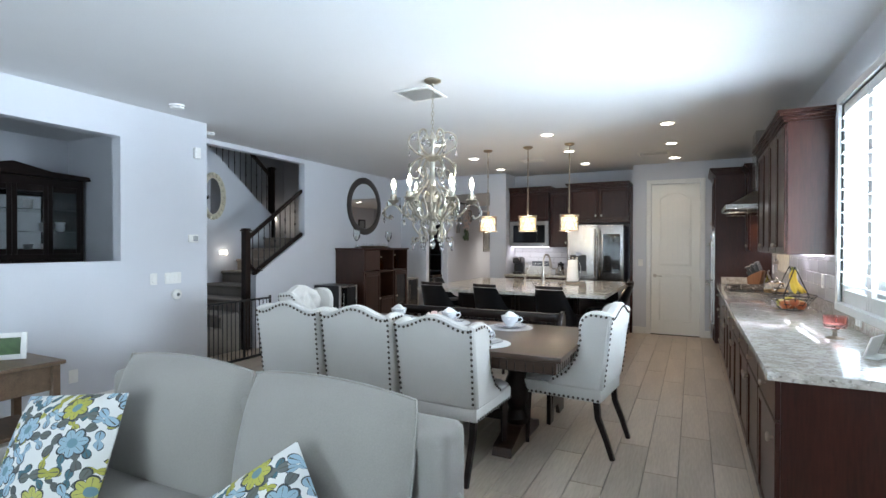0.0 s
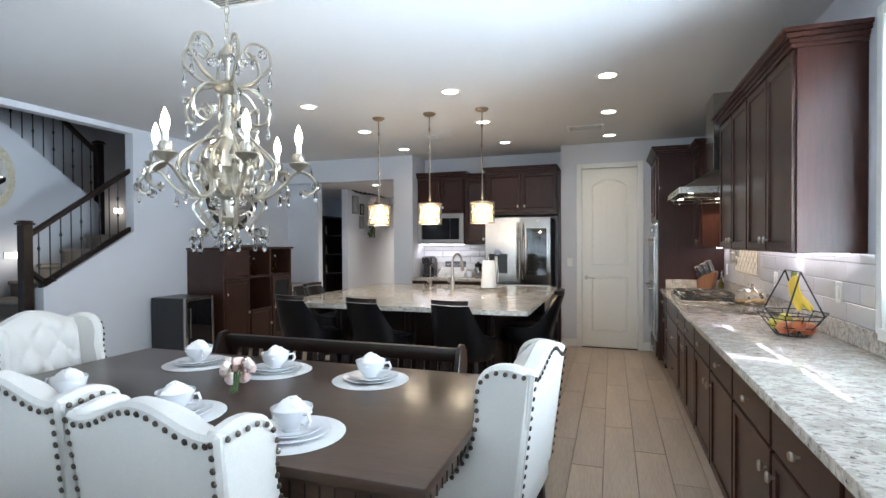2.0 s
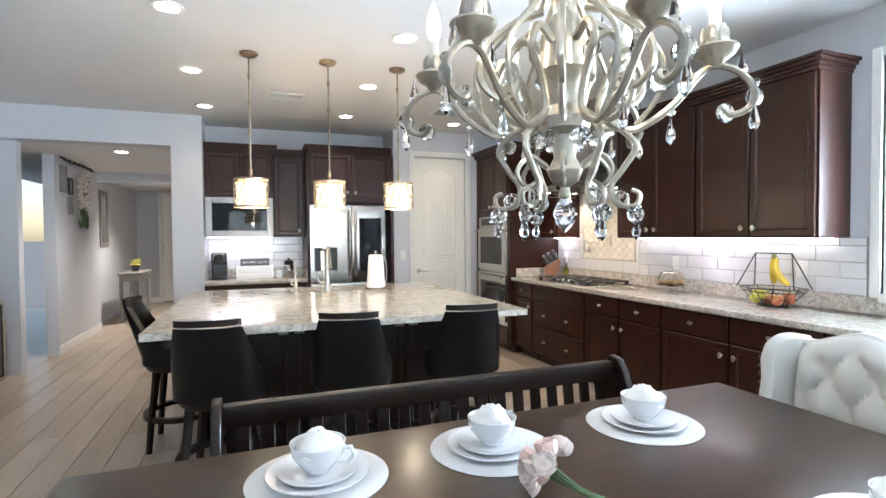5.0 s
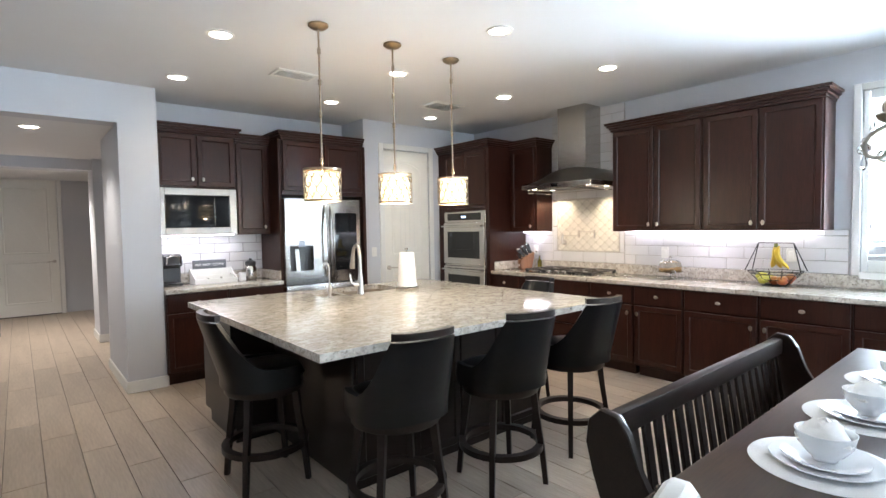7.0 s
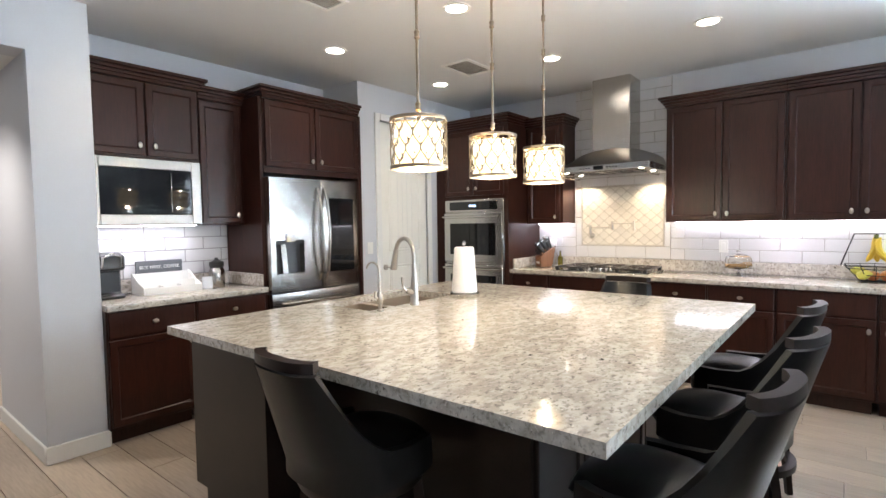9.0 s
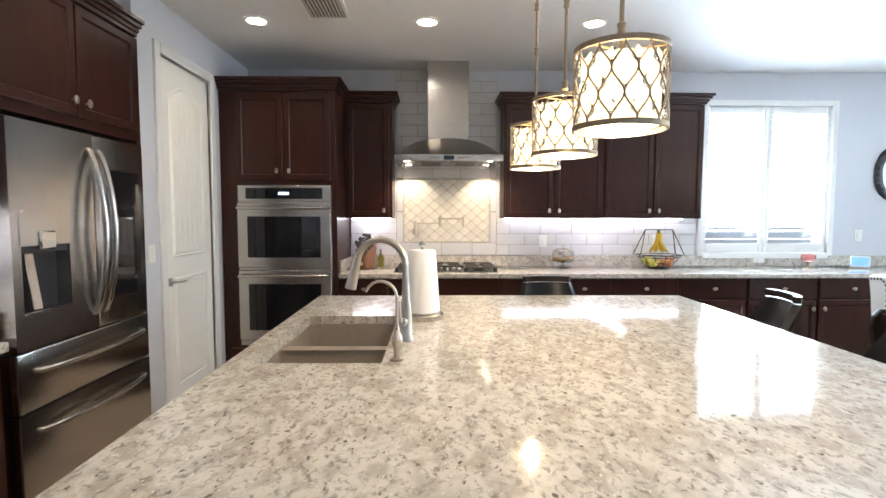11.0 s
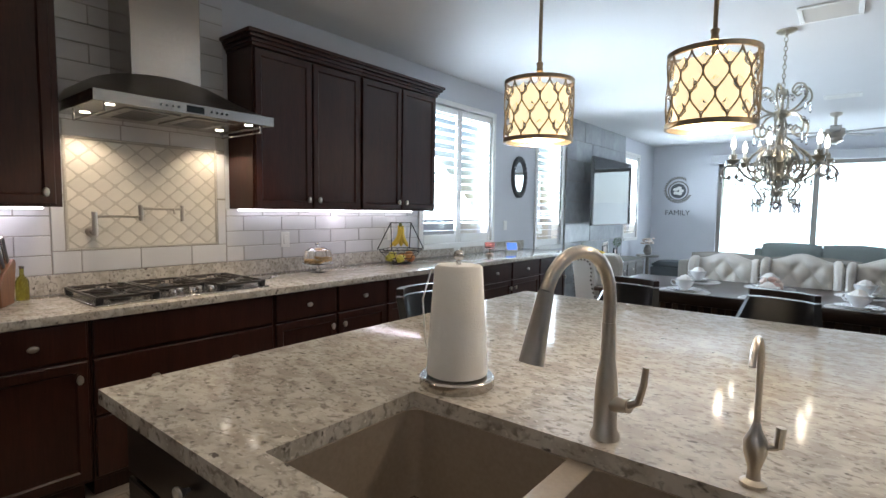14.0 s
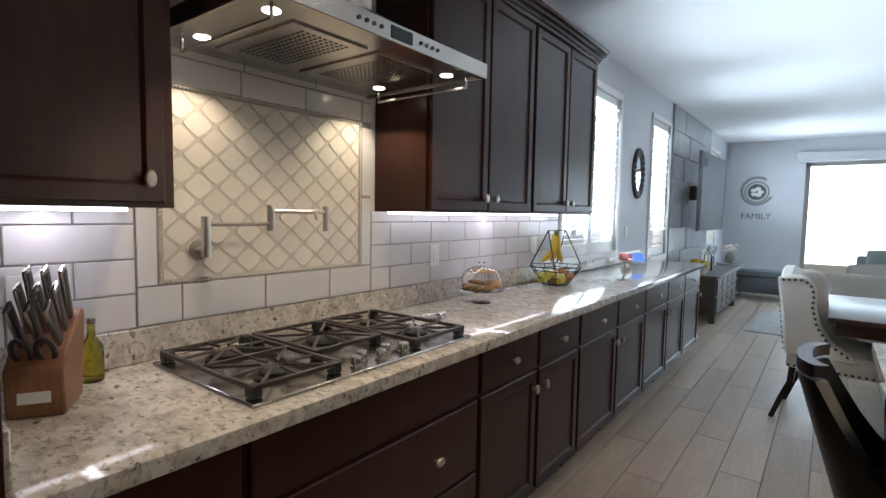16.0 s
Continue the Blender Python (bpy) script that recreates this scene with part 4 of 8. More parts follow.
for k in range(4):
    bm = NB()
    panelled(bm, 0.02 + k * 0.385, 0.06, 0.395 + k * 0.385, 0.86, -0.018, 0.018)
    d = part("door", bm, ESPRESSO, isl, smooth=False)
    bm = NB()
    xk = (0.35 if k % 2 == 0 else 0.065) + k * 0.385
    tube(bm, [(xk, -0.018, 0.80), (xk, -0.045, 0.80)], 0.005)
    tube(bm, [(xk - 0.03, -0.045, 0.80), (xk + 0.03, -0.045, 0.80)], 0.006)
    part("handle", bm, NICKEL, d)

# sink, taps, paper towels
sk = thing("sink", "double-bowl brown composite undermount sink with wire rack", "sink", place(0, 0))
zt = 0.8745
for a, b in ((SX0 + 0.004, -1.285), (-1.255, SX1 - 0.004)):
    y0, y1, zb = SY0 + 0.004, SY1 - 0.004, 0.63
    bm = NB()
    loops = []
    for off, r, z in ((0.012, 0.002, zb - 0.008), (0.012, 0.002, zt), (0.0, 0.040, zt), (-0.006, 0.042, zb + 0.03), (-0.014, 0.040, zb + 0.010), (-0.035, 0.030, zb + 0.0055)):
        lo_x, hi_x = a - (off if a < -1.4 or off < 0 else 0), b + (off if b > -1 or off < 0 else 0)
        loop = []
        for cx, cy, a0 in ((hi_x - r, y1 + off - r, 0), (lo_x + r, y1 + off - r, 90), (lo_x + r, y0 - off + r, 180), (hi_x - r, y0 - off + r, 270)):
            loop += [bm.verts.new((cx + r * math.cos(radians(a0 + 18 * q)), cy + r * math.sin(radians(a0 + 18 * q)), z)) for q in range(6)]
        loops.append(loop)
    for u, v in zip(loops, loops[1:]):
        for q in range(24):
            bm.faces.new((u[q], u[(q + 1) % 24], v[(q + 1) % 24], v[q]))
    bm.faces.new(loops[-1])
    bm.faces.new(list(reversed(loops[0])))
    bw = part("bowl", bm, SINKM, sk)
    bm = NB()
    lathe(bm, [(0.045, zb + 0.006), (0.045, zb + 0.010), (0.03, zb + 0.010), (0.028, zb + 0.007)], 18, Matrix.Translation(((a + b) / 2, (y0 + y1) / 2, 0)))
    part("drain", bm, STEEL, bw)
    if b > -1:
        bm = NB()
        for i in range(9):
            x = a + 0.03 + (b - a - 0.06) * i / 8
            tube(bm, [(x, y0 + 0.03, zb + 0.025), (x, y1 - 0.03, zb + 0.025)], 0.002, 6)
        for y in (y0 + 0.03, y1 - 0.03):
            tube(bm, [(a + 0.03, y, zb + 0.023), (b - 0.03, y, zb + 0.023)], 0.003, 6)
        for x in (a + 0.04, b - 0.04):
            for y in (y0 + 0.05, y1 - 0.05):
                cyl(bm, (x, y, zb + 0.006), (x, y, zb + 0.023), 0.004, 6)
        part("wire_rack", bm, STEEL, sk)
bm = NB()
box(bm, (-1.2995, SY0 + 0.004, 0.8748), (-1.2405, SY1 - 0.004, 0.8790), 0.002, 2)
part("divider", bm, SINKM, sk)

fc = thing("faucet", "brushed nickel pull-down kitchen faucet with gooseneck", "faucet", pose(-1.290, 8.10, 0.915, 0, 0, -14))
bm = NB()
lathe(bm, [(0.031, 0), (0.031, 0.008), (0.025, 0.02), (0.024, 0.10), (0.021, 0.14), (0.016, 0.17), (0.0145, 0.25)], 18)
part("base", bm, NICKEL, fc)
bm = NB()
R = 0.103
pts = [(0, 0, 0.24), (0, 0, 0.30)] + [(0, R - R * math.cos(math.pi * k / 10), 0.30 + R * math.sin(math.pi * k / 10)) for k in range(1, 10)]
tube(bm, pts, 0.0135, 12)
part("gooseneck", bm, NICKEL, fc)
bm = NB()
e = Vector(pts[-1])
cyl(bm, e, e + Vector((0, 0.035, -0.13)), 0.015, 14, 0.024)
part("spray_head", bm, NICKEL, fc)
bm = NB()
cyl(bm, (0, 0, 0.075), (-0.055, 0, 0.085), 0.018, 12, 0.015)
tube(bm, [(-0.05, 0, 0.085), (-0.075, 0, 0.10), (-0.085, 0, 0.14), (-0.088, 0, 0.175)], 0.009, 8, 0.7)
part("lever", bm, NICKEL, fc)
ff = thing("filter_tap", "slim nickel drinking-water tap with hooked spout", "tap", place(-1.566, 8.115, 0.915))
bm = NB()
lathe(bm, [(0.022, 0), (0.022, 0.006), (0.012, 0.012), (0.010, 0.03), (0.019, 0.06), (0.020, 0.08), (0.010, 0.10), (0.006, 0.115)], 16)
part("base", bm, NICKEL, ff)
bm = NB()
R = 0.055
pts = [(0, 0, 0.11), (0, 0, 0.22)] + [(0, R - R * math.cos(math.pi * k / 9), 0.22 + R * math.sin(math.pi * k / 9)) for k in range(1, 9)]
tube(bm, pts, 0.0055, 8)
part("spout", bm, NICKEL, ff)
bm = NB()
tube(bm, [(0, 0, 0.07), (-0.03, 0, 0.078), (-0.034, 0, 0.082)], 0.007, 8)
tube(bm, [(-0.034, 0, 0.078), (-0.036, 0, 0.115)], 0.008, 8)
part("lever", bm, NICKEL, ff)
tw_ = thing("paper_towel_holder", "white paper towel roll on a round steel stand", "paper towels", place(-0.850, 8.045, 0.915) @ Matrix.Diagonal((1.15, 1.15, 1.14, 1)))
bm = NB()
lathe(bm, [(0.088, 0), (0.090, 0.004), (0.090, 0.022), (0.086, 0.026)], 30)
part("base", bm, STEEL, tw_)
bm = NB()
lathe(bm, [(0.068, 0.028), (0.074, 0.032), (0.066, 0.16), (0.057, 0.286), (0.052, 0.292), (0.018, 0.292)], 28)
part("roll", bm, PAPER, tw_)
bm = NB()
tube(bm, [(0.070, 0.0, 0.03), (0.090, 0.012, 0.09), (0.094, 0.02, 0.20), (0.070, 0.015, 0.28)], 0.002, 4)
part("loose_sheet", bm, PAPER, tw_)
bm = NB()
cyl(bm, (0, 0, 0.02), (0, 0, 0.31), 0.006)
ball(bm, (0, 0, 0.315), 0.013)
part("rod", bm, STEEL, tw_)


# ---- pendants, downlights, vents ----
def pendant(x, y):
    root = thing("pendant_light", "drum pendant with bronze lattice and crystals, lit", "pendant light", place(x, y, 0), "pendants over the island")
    zb, h, r = 1.642, 0.216, 0.121
    bm = NB()
    lathe(bm, [(0.065, CEIL - 0.001), (0.066, CEIL - 0.012), (0.045, CEIL - 0.028), (0.012, CEIL - 0.034)], 24)
    part("canopy", bm, BRONZE, root)
    bm = NB()
    cyl(bm, (0, 0, zb + h - 0.02), (0, 0, CEIL - 0.03), 0.0065, 10)
    for z in (zb + h + 0.05, 2.21, 2.42, 2.62):
        lathe(bm, [(0.007, z - 0.02), (0.013, z - 0.014), (0.010, z), (0.013, z + 0.014), (0.007, z + 0.02)], 12)
    part("stem", bm, BRONZE, root)
    for z in (zb, zb + h - 0.014):
        bm = NB()
        lathe(bm, [(r - 0.004, z), (r + 0.003, z), (r + 0.003, z + 0.014), (r - 0.004, z + 0.014), (r - 0.004, z)], 36, closed=False)
        part("hoop", bm, BRONZE, root)
    bm = NB()
    for k in range(3):
        a = 2 * math.pi * k / 3
        cyl(bm, (0, 0, zb + h - 0.006), (r * math.cos(a), r * math.sin(a), zb + h - 0.006), 0.003, 6)
    part("spider", bm, BRONZE, root)
    bm = NB()
    lathe(bm, [(0.100, zb + 0.012), (0.102, zb + 0.02), (0.102, zb + h - 0.03), (0.100, zb + h - 0.03)], 32, closed=False)
    bmesh.ops.create_circle(bm, cap_ends=True, segments=32, radius=0.100, matrix=Matrix.Translation((0, 0, zb + 0.012)))
    part("diffuser", bm, SHADEM, root, "glowing cream inner shade")
    n, rowsn = 12, 3
    hh = (h - 0.028) / rowsn
    bm = NB()
    for k in range(n):
        for s in (0, 1):
            pts = []
            for i in range(rowsn * 6 + 1):
                t = i / 6
                off = (1 - math.cos(math.pi * t)) / 2
                a = 2 * math.pi / n * (k + (off if s == 0 else -off) * 0.5)
                pts.append((r * math.cos(a), r * math.sin(a), zb + 0.014 + hh * t))
            tube(bm, pts, 0.0028, 5)
    part("lattice", bm, BRONZE, root)
    gem = NB()
    lathe(gem, [(0.001, -0.017), (0.013, -0.006), (0.013, 0.006), (0.001, 0.017)], 6, Matrix.Diagonal((0.6, 1.15, 1.2, 1)))
    gm = mesh_of("crystal", gem, CRYSTAL)
    for i in range(rowsn):
        for k in range(n):
            a = 2 * math.pi / n * (k + (0.5 if i % 2 else 0.0))
            o = new("crystal", gm)
            o.parent, o.matrix_basis = root, pose(0.1125 * math.cos(a), 0.1125 * math.sin(a), zb + 0.014 + hh * (i + 0.5), 0, 0, math.degrees(a))
    lamp("pendant_lamp", "POINT", Matrix.Translation((x, y, zb - 0.002)), 5, WARM, radius=0.012)
    lamp("pendant_lamp", "POINT", Matrix.Translation((x + 0.03, y, zb + h - 0.022)), 3, WARM, radius=0.008)


for x in (-1.92, -1.34, -0.78):
    pendant(x, 7.49)


def downlight(x, y, z=CEIL, watts=9.0, tint=WARM):
    root = thing("downlight", "round white recessed ceiling light, lit", "ceiling light", place(x, y, z), "recessed ceiling lights")
    bm = NB()
    lathe(bm, [(0.092, -0.0006), (0.092, -0.006), (0.072, -0.009), (0.066, -0.004), (0.066, -0.0006)], 28, closed=False)
    part("trim_ring", bm, WHITE, root)
    bm = NB()
    lathe(bm, [(0.066, -0.001), (0.066, -0.0045)], 28)
    part("lens", bm, DISC, root)
    lamp("downlight_lamp", "SPOT", look((x, y, z - 0.03), (x, y, 0)), watts, tint, radius=0.06, spot=125, blend=0.8)


for x in (0.42, -0.905, -2.365):
    for y in (6.84, 8.04, 9.25):
        downlight(x, y)
downlight(-3.35, 10.36, 2.44, 44, (1, 0.93, 0.86))
downlight(-3.29, 13.25, 2.44, 120, (1, 0.93, 0.86))


def vent(x, y, w, d, n, label):
    root = thing("ceiling_vent", label, "ceiling vent", place(x, y, CEIL))
    bm = NB()
    t = 0.03
    for lo, hi in (((-w / 2, -d / 2), (w / 2, -d / 2 + t)), ((-w / 2, d / 2 - t), (w / 2, d / 2)), ((-w / 2, -d / 2 + t), (-w / 2 + t, d / 2 - t)), ((w / 2 - t, -d / 2 + t), (w / 2, d / 2 - t))):
        box(bm, (*lo, -0.012), (*hi, -0.0006), 0.003)
    part("frame", bm, WHITE, root)
    # dark sheet under the solid ceiling, in place of the shade behind the slats
    bm = NB()
    box(bm, (-w / 2 + t, -d / 2 + t, -0.003), (w / 2 - t, d / 2 - t, -0.0008))
    part("backing", bm, GROUT, root)
    first = None
    for i in range(n):
        m = pose(0, -d / 2 + t + (d - 2 * t) * (i + 0.5) / n, -0.007, 32, 0, 0)
        if first is None:
            b2 = NB()
            box(b2, (-w / 2 + t, -0.007, -0.0008), (w / 2 - t, 0.007, 0.0008))
            first = part("slat", b2, WHITE, root, m=m)
        else:
            twin(first, m)


vent(-1.49, 4.73, 0.36, 0.36, 14, "square white return-air grille in the ceiling")
vent(-1.60, 8.59, 0.36, 0.22, 8, "white supply-air grille in the ceiling")
vent(0.16, 8.72, 0.42, 0.30, 10, "white supply-air grille in the ceiling")

# ---- dining ----
TZ = 0.775
tb = thing("dining_table", "dark walnut trestle dining table with distressed edge", "table", place(-1.215, 4.44))
bm = NB()
box(bm, (-1.185, -0.60, TZ - 0.035), (1.185, 0.62, TZ), 0.006, 2)
part("tabletop", bm, TABLEW, tb)
bm = NB()
for lo, hi in (((-1.15, -0.57), (1.15, -0.54)), ((-1.15, 0.56), (1.15, 0.59)), ((-1.15, -0.54), (-1.12, 0.56)), ((1.12, -0.54), (1.15, 0.56))):
    box(bm, (*lo, TZ - 0.115), (*hi, TZ - 0.0345), 0.004)
ap = part("apron", bm, TABLEW, tb)
rng = random.Random(4)
notch = NB()
box(notch, (-0.003, -0.003, -0.03), (0.003, 0.003, 0.03))
nm = mesh_of("notch", notch, ESPRESSO)
for k in range(40):
    o = new("notch", nm)
    o.parent, o.matrix_basis = ap, pose(-1.12 + 2.24 * k / 39 + rng.uniform(-0.01, 0.01), -0.571, TZ - 0.085, 0, 0, 0)
for k in range(20):
    o = new("notch", nm)
    o.parent, o.matrix_basis = ap, pose(1.151, -0.52 + 1.04 * k / 19 + rng.uniform(-0.01, 0.01), TZ - 0.085, 0, 0, 0)
for s in (-1, 1):
    bm = NB()
    x = s * 0.72
    prism(bm, [(-0.36, 0), (0.36, 0), (0.34, 0.06), (0.20, 0.10), (0.12, 0.14), (-0.12, 0.14), (-0.20, 0.10), (-0.34, 0.06)], 0.14, Matrix(((0, 1, 0, x - 0.07), (1, 0, 0, 0), (0, 0, 1, 0), (0, 0, 0, 1))), 0.004)
    part("foot", bm, TABLEW, tb)
    bm = NB()
    lathe(bm, [(0.085, 0.139), (0.10, 0.18), (0.065, 0.24), (0.10, 0.34), (0.105, 0.40), (0.07, 0.50), (0.085, 0.56), (0.11, 0.60), (0.11, 0.661)], 20, Matrix.Translation((x, 0, 0)))
    part("pedestal", bm, ESPRESSO, tb)
bm = NB()
box(bm, (-0.72, -0.035, 0.14), (0.72, 0.035, 0.22), 0.006)
part("stretcher", bm, ESPRESSO, tb)


def setting(x, y, turn):
    """Round mat, two plates and a cup with a folded napkin."""
    a = radians(turn)
    bm = NB()
    lathe(bm, [(0.186, 0), (0.188, 0.0015), (0.186, 0.003), (0.10, 0.0032)], 40)
    solid("placemat", bm, MAT, "round pale woven placemat on the table", "placemat", place(x, y, TZ, turn), "placemats")
    z = TZ + 0.0035
    for nm_, r in (("dinner_plate", 0.135), ("side_plate", 0.105)):
        bm = NB()
        lathe(bm, [(r * 0.62, 0), (r * 0.66, 0.004), (r, 0.014), (r, 0.017), (r * 0.68, 0.0085), (r * 0.60, 0.006), (0.001, 0.006)], 40)
        solid(nm_, bm, CHINA, "white scalloped china plate in a place setting", "plate", place(x, y, z, turn), "plates")
        z += 0.0068
    cup = thing("cup", "wide white china cup with a handle", "cup", place(x, y, z, turn), "cups")
    bm = NB()
    lathe(bm, [(0.030, 0), (0.032, 0.006), (0.045, 0.018), (0.066, 0.045), (0.074, 0.080), (0.071, 0.080), (0.062, 0.047), (0.040, 0.022), (0.001, 0.018)], 32)
    part("bowl", bm, CHINA, cup)
    bm = NB()
    tube(bm, [(0.069, 0, 0.067), (0.094, 0, 0.071), (0.102, 0, 0.050), (0.085, 0, 0.030), (0.056, 0, 0.030)], 0.006, 8)
    part("handle", bm, CHINA, cup)
    bm = NB()
    r_ = random.Random(int(100 * x + 999))
    g = 9
    vs = {}
    for i in range(g + 1):
        for k in range(16):
            t = i / g
            rad = 0.064 * (1 - t) ** 0.6 * (1 + 0.18 * math.sin(3 * 2 * math.pi * k / 16 + 2.5 * t))
            vs[i, k] = bm.verts.new((rad * math.cos(2 * math.pi * k / 16), rad * math.sin(2 * math.pi * k / 16), 0.060 + 0.056 * t ** 0.8 + 0.004 * math.sin(2.5 * k + 2 * i) + r_.uniform(-0.002, 0.002)))
    for i in range(g):
        for k in range(16):
            bm.faces.new((vs[i, k], vs[i, (k + 1) % 16], vs[i + 1, (k + 1) % 16], vs[i + 1, k]))
    solid("napkin", bm, NAPKIN, "crumpled white cloth napkin in a cup", "napkin", place(x, y, z, turn), "napkins")


for x, y, t in ((-0.675, 4.795, 10), (-1.24, 4.805, 25), (-1.755, 4.81, -30), (-0.62, 4.07, -20), (-1.18, 4.10, 15), (-1.80, 4.12, 200)):
    setting(x, y, t)

fl = thing("flower_posy", "small posy of blush-pink and cream roses lying on the table", "flowers", pose(-1.225, 4.50, TZ + 0.010, 0, 0, -55) @ Matrix.Diagonal((1.2, 1.2, 1.2, 1)))
bm = NB()
for k in range(8):
    tube(bm, [(0.0, 0.012 * math.cos(k * 0.8), 0.04 + 0.012 * math.sin(k * 0.8)), (0.06, 0.007 * math.cos(k * 0.8), 0.018), (0.125 + 0.006 * (k % 3), 0.014 * math.cos(k * 0.8 + 1), 0.004 + 0.003 * (k % 2))], 0.0032, 5)
part("stems", bm, LEAFG, fl)
BLUSH = shade("blush_petal", (0.78, 0.56, 0.50), 0.7, grain=0.12, scale=40)
rf = random.Random(11)
for k, (dx, dy, dz) in enumerate(((-0.052, 0, 0.052), (-0.030, 0.045, 0.055), (-0.030, -0.045, 0.050), (-0.012, 0.0, 0.088), (-0.035, 0.02, 0.020), (-0.035, -0.026, 0.018), (0.004, 0.040, 0.078), (0.004, -0.042, 0.074))):
    out = Vector((dx, dy, dz - 0.05)).normalized()
    q = out.to_track_quat("Z", "Y").to_matrix().to_4x4()
    bm = NB()
    for i in range(20):
        b, f = 2.4 * i, (i / 20) ** 0.6
        m_ = Matrix.Translation((dx, dy, dz)) @ q @ Matrix.Rotation(b, 4, "Z") @ Matrix.Translation((0.020 * f, 0, 0.006 * (1 - f))) @ Matrix.Rotation(0.25 + 0.9 * (1 - f) + rf.uniform(-0.15, 0.15), 4, "Y")
        bmesh.ops.create_uvsphere(bm, u_segments=7, v_segments=5, radius=0.016, matrix=m_ @ Matrix.Diagonal((0.22, 1, 0.95, 1)))
    part("bloom", bm, BLUSH if k in (0, 1, 4, 3) else PETAL, fl)


def rake(bm, from_z=0.45, by=0.13):
    for v in bm.verts:
        if v.co.z > from_z:
            v.co.y -= by * (v.co.z - from_z)


def camel(x, half=0.285):
    u = min(1.0, abs(x) / half)
    return 0.935 + 0.065 * (0.5 + 0.5 * math.cos(math.pi * min(1, u * 1.15))) + 0.012 * max(0, u - 0.85) / 0.15


def stud_line(bm, pts, gap=0.034, r=0.0095, normal=(0, -1, 0)):
    pts = [Vector(p) for p in pts]
    n = Vector(normal)
    left = 0.0
    for a, b in zip(pts, pts[1:]):
        d, run = (b - a), (b - a).length
        s = left
        while s < run:
            c = a + d * (s / run)
            q = n.to_track_quat("Z", "Y").to_matrix().to_4x4()
            lathe(bm, [(r, 0), (r * 0.8, r * 0.45), (r * 0.2, r * 0.7)], 8, Matrix.Translation(c) @ q)
            s += gap
        left = s - run


def wing_chair():
    """A tufted wing chair that faces +y; built once."""
    root = thing("wing_chair", "cream linen wing dining chair with nailhead trim and tufted back", "chair", I4, "cream chairs round the table")
    H = 0.285
    n = 16
    xs = [-H + 2 * H * i / n for i in range(n + 1)]
    bm = NB()
    prism(bm, [(-H * 0.92, 0.44)] + [(H * 0.92, 0.44)] + [(x * (1.0), camel(x)) for x in reversed(xs)], 0.075, Matrix.Translation((0, -0.30, 0)), 0.012)
    rake(bm)
    part("backrest", bm, LINEN, root)
    bm = NB()
    g, hh = 28, 34
    z0, z1 = 0.50, 0.90
    vs = {}
    for i in range(g + 1):
        for j in range(hh + 1):
            x = -0.232 + 0.464 * i / g
            zt = camel(x) + 0.004
            z = z0 + (zt - z0) * j / hh
            a, b = (x / 0.082 + z / 0.105) * math.pi / 2, (x / 0.082 - z / 0.105) * math.pi / 2
            e = min(1, min(i, g - i) / 2.5, j / 2.5)
            roll_ = max(0.0, 1 - (hh - j) / 6)
            tuft_ = 0.018 + 0.036 * abs(math.cos(a) * math.cos(b)) ** 0.55
            y = -0.213 + e * (tuft_ * (1 - roll_) + 0.042 * roll_) - 0.085 * (1 - math.sqrt(max(0.0, 1 - roll_ ** 2)))
            z -= 0.006 * roll_
            vs[i, j] = bm.verts.new((x, y, z))
    for i in range(g):
        for j in range(hh):
            bm.faces.new((vs[i, j], vs[i + 1, j], vs[i + 1, j + 1], vs[i, j + 1]))
    rake(bm)
    tuft = part("tufted_panel", bm, LINEN, root, "deep-buttoned linen panel")
    for s in (-1, 1):
        bm = NB()
        prof = [(-0.295, 0.44), (0.10, 0.44), (0.06, 0.50), (-0.03, 0.56), (-0.085, 0.66), (-0.10, 0.78), (-0.085, 0.86), (-0.10, 0.925), (-0.14, 0.955), (-0.20, 0.962), (-0.295, 0.945)]
        x0 = s * H - (0.058 if s > 0 else 0)
        prism(bm, [(y, z) for y, z in prof], 0.058, Matrix(((0, 1, 0, x0), (1, 0, 0, 0), (0, 0, 1, 0), (0, 0, 0, 1))), 0.016)
        for v in bm.verts:
            if v.co.y > -0.2:
                v.co.x += s * 0.05 * (v.co.y + 0.2) / 0.3 * max(0, min(1, (v.co.z - 0.44) / 0.3))
        rake(bm)
        part("wing", bm, LINEN, root)
    bm = NB()
    box(bm, (-0.275, -0.29, 0.36), (0.275, 0.30, 0.455), 0.02, 2)
    part("seat_frame", bm, LINEN, root)
    bm = NB()
    cushion(bm, 0.52, 0.50, 0.13, Matrix.Translation((0, 0.045, 0.462)), 0.25, 10, 0.3)
    part("seat", bm, LINEN, root)
    bm = NB()
    top = [(x * 0.955, -0.3035, camel(x) - 0.026) for x in xs]
    stud_line(bm, top)
    for s in (-1, 1):
        stud_line(bm, [(s * H * 0.94, -0.3035, 0.92), (s * H * 0.90, -0.3035, 0.47)])
        edge = [(0.06, 0.50), (-0.03, 0.56), (-0.085, 0.66), (-0.10, 0.78), (-0.085, 0.86), (-0.10, 0.925), (-0.15, 0.945), (-0.27, 0.935)]
        pts = [Vector((s * (H + 0.001) + s * 0.05 * (y + 0.2) / 0.3 * max(0, min(1, (z - 0.44) / 0.3)) * (1 if y > -0.2 else 0), y - 0.016, z - 0.012)) for y, z in edge]
        stud_line(bm, pts, normal=(s, 0, 0))
    rake(bm)
    for s in (-1, 1):
        stud_line(bm, [(s * 0.276, -0.27, 0.378), (s * 0.276, 0.28, 0.378)], normal=(s, 0, 0))
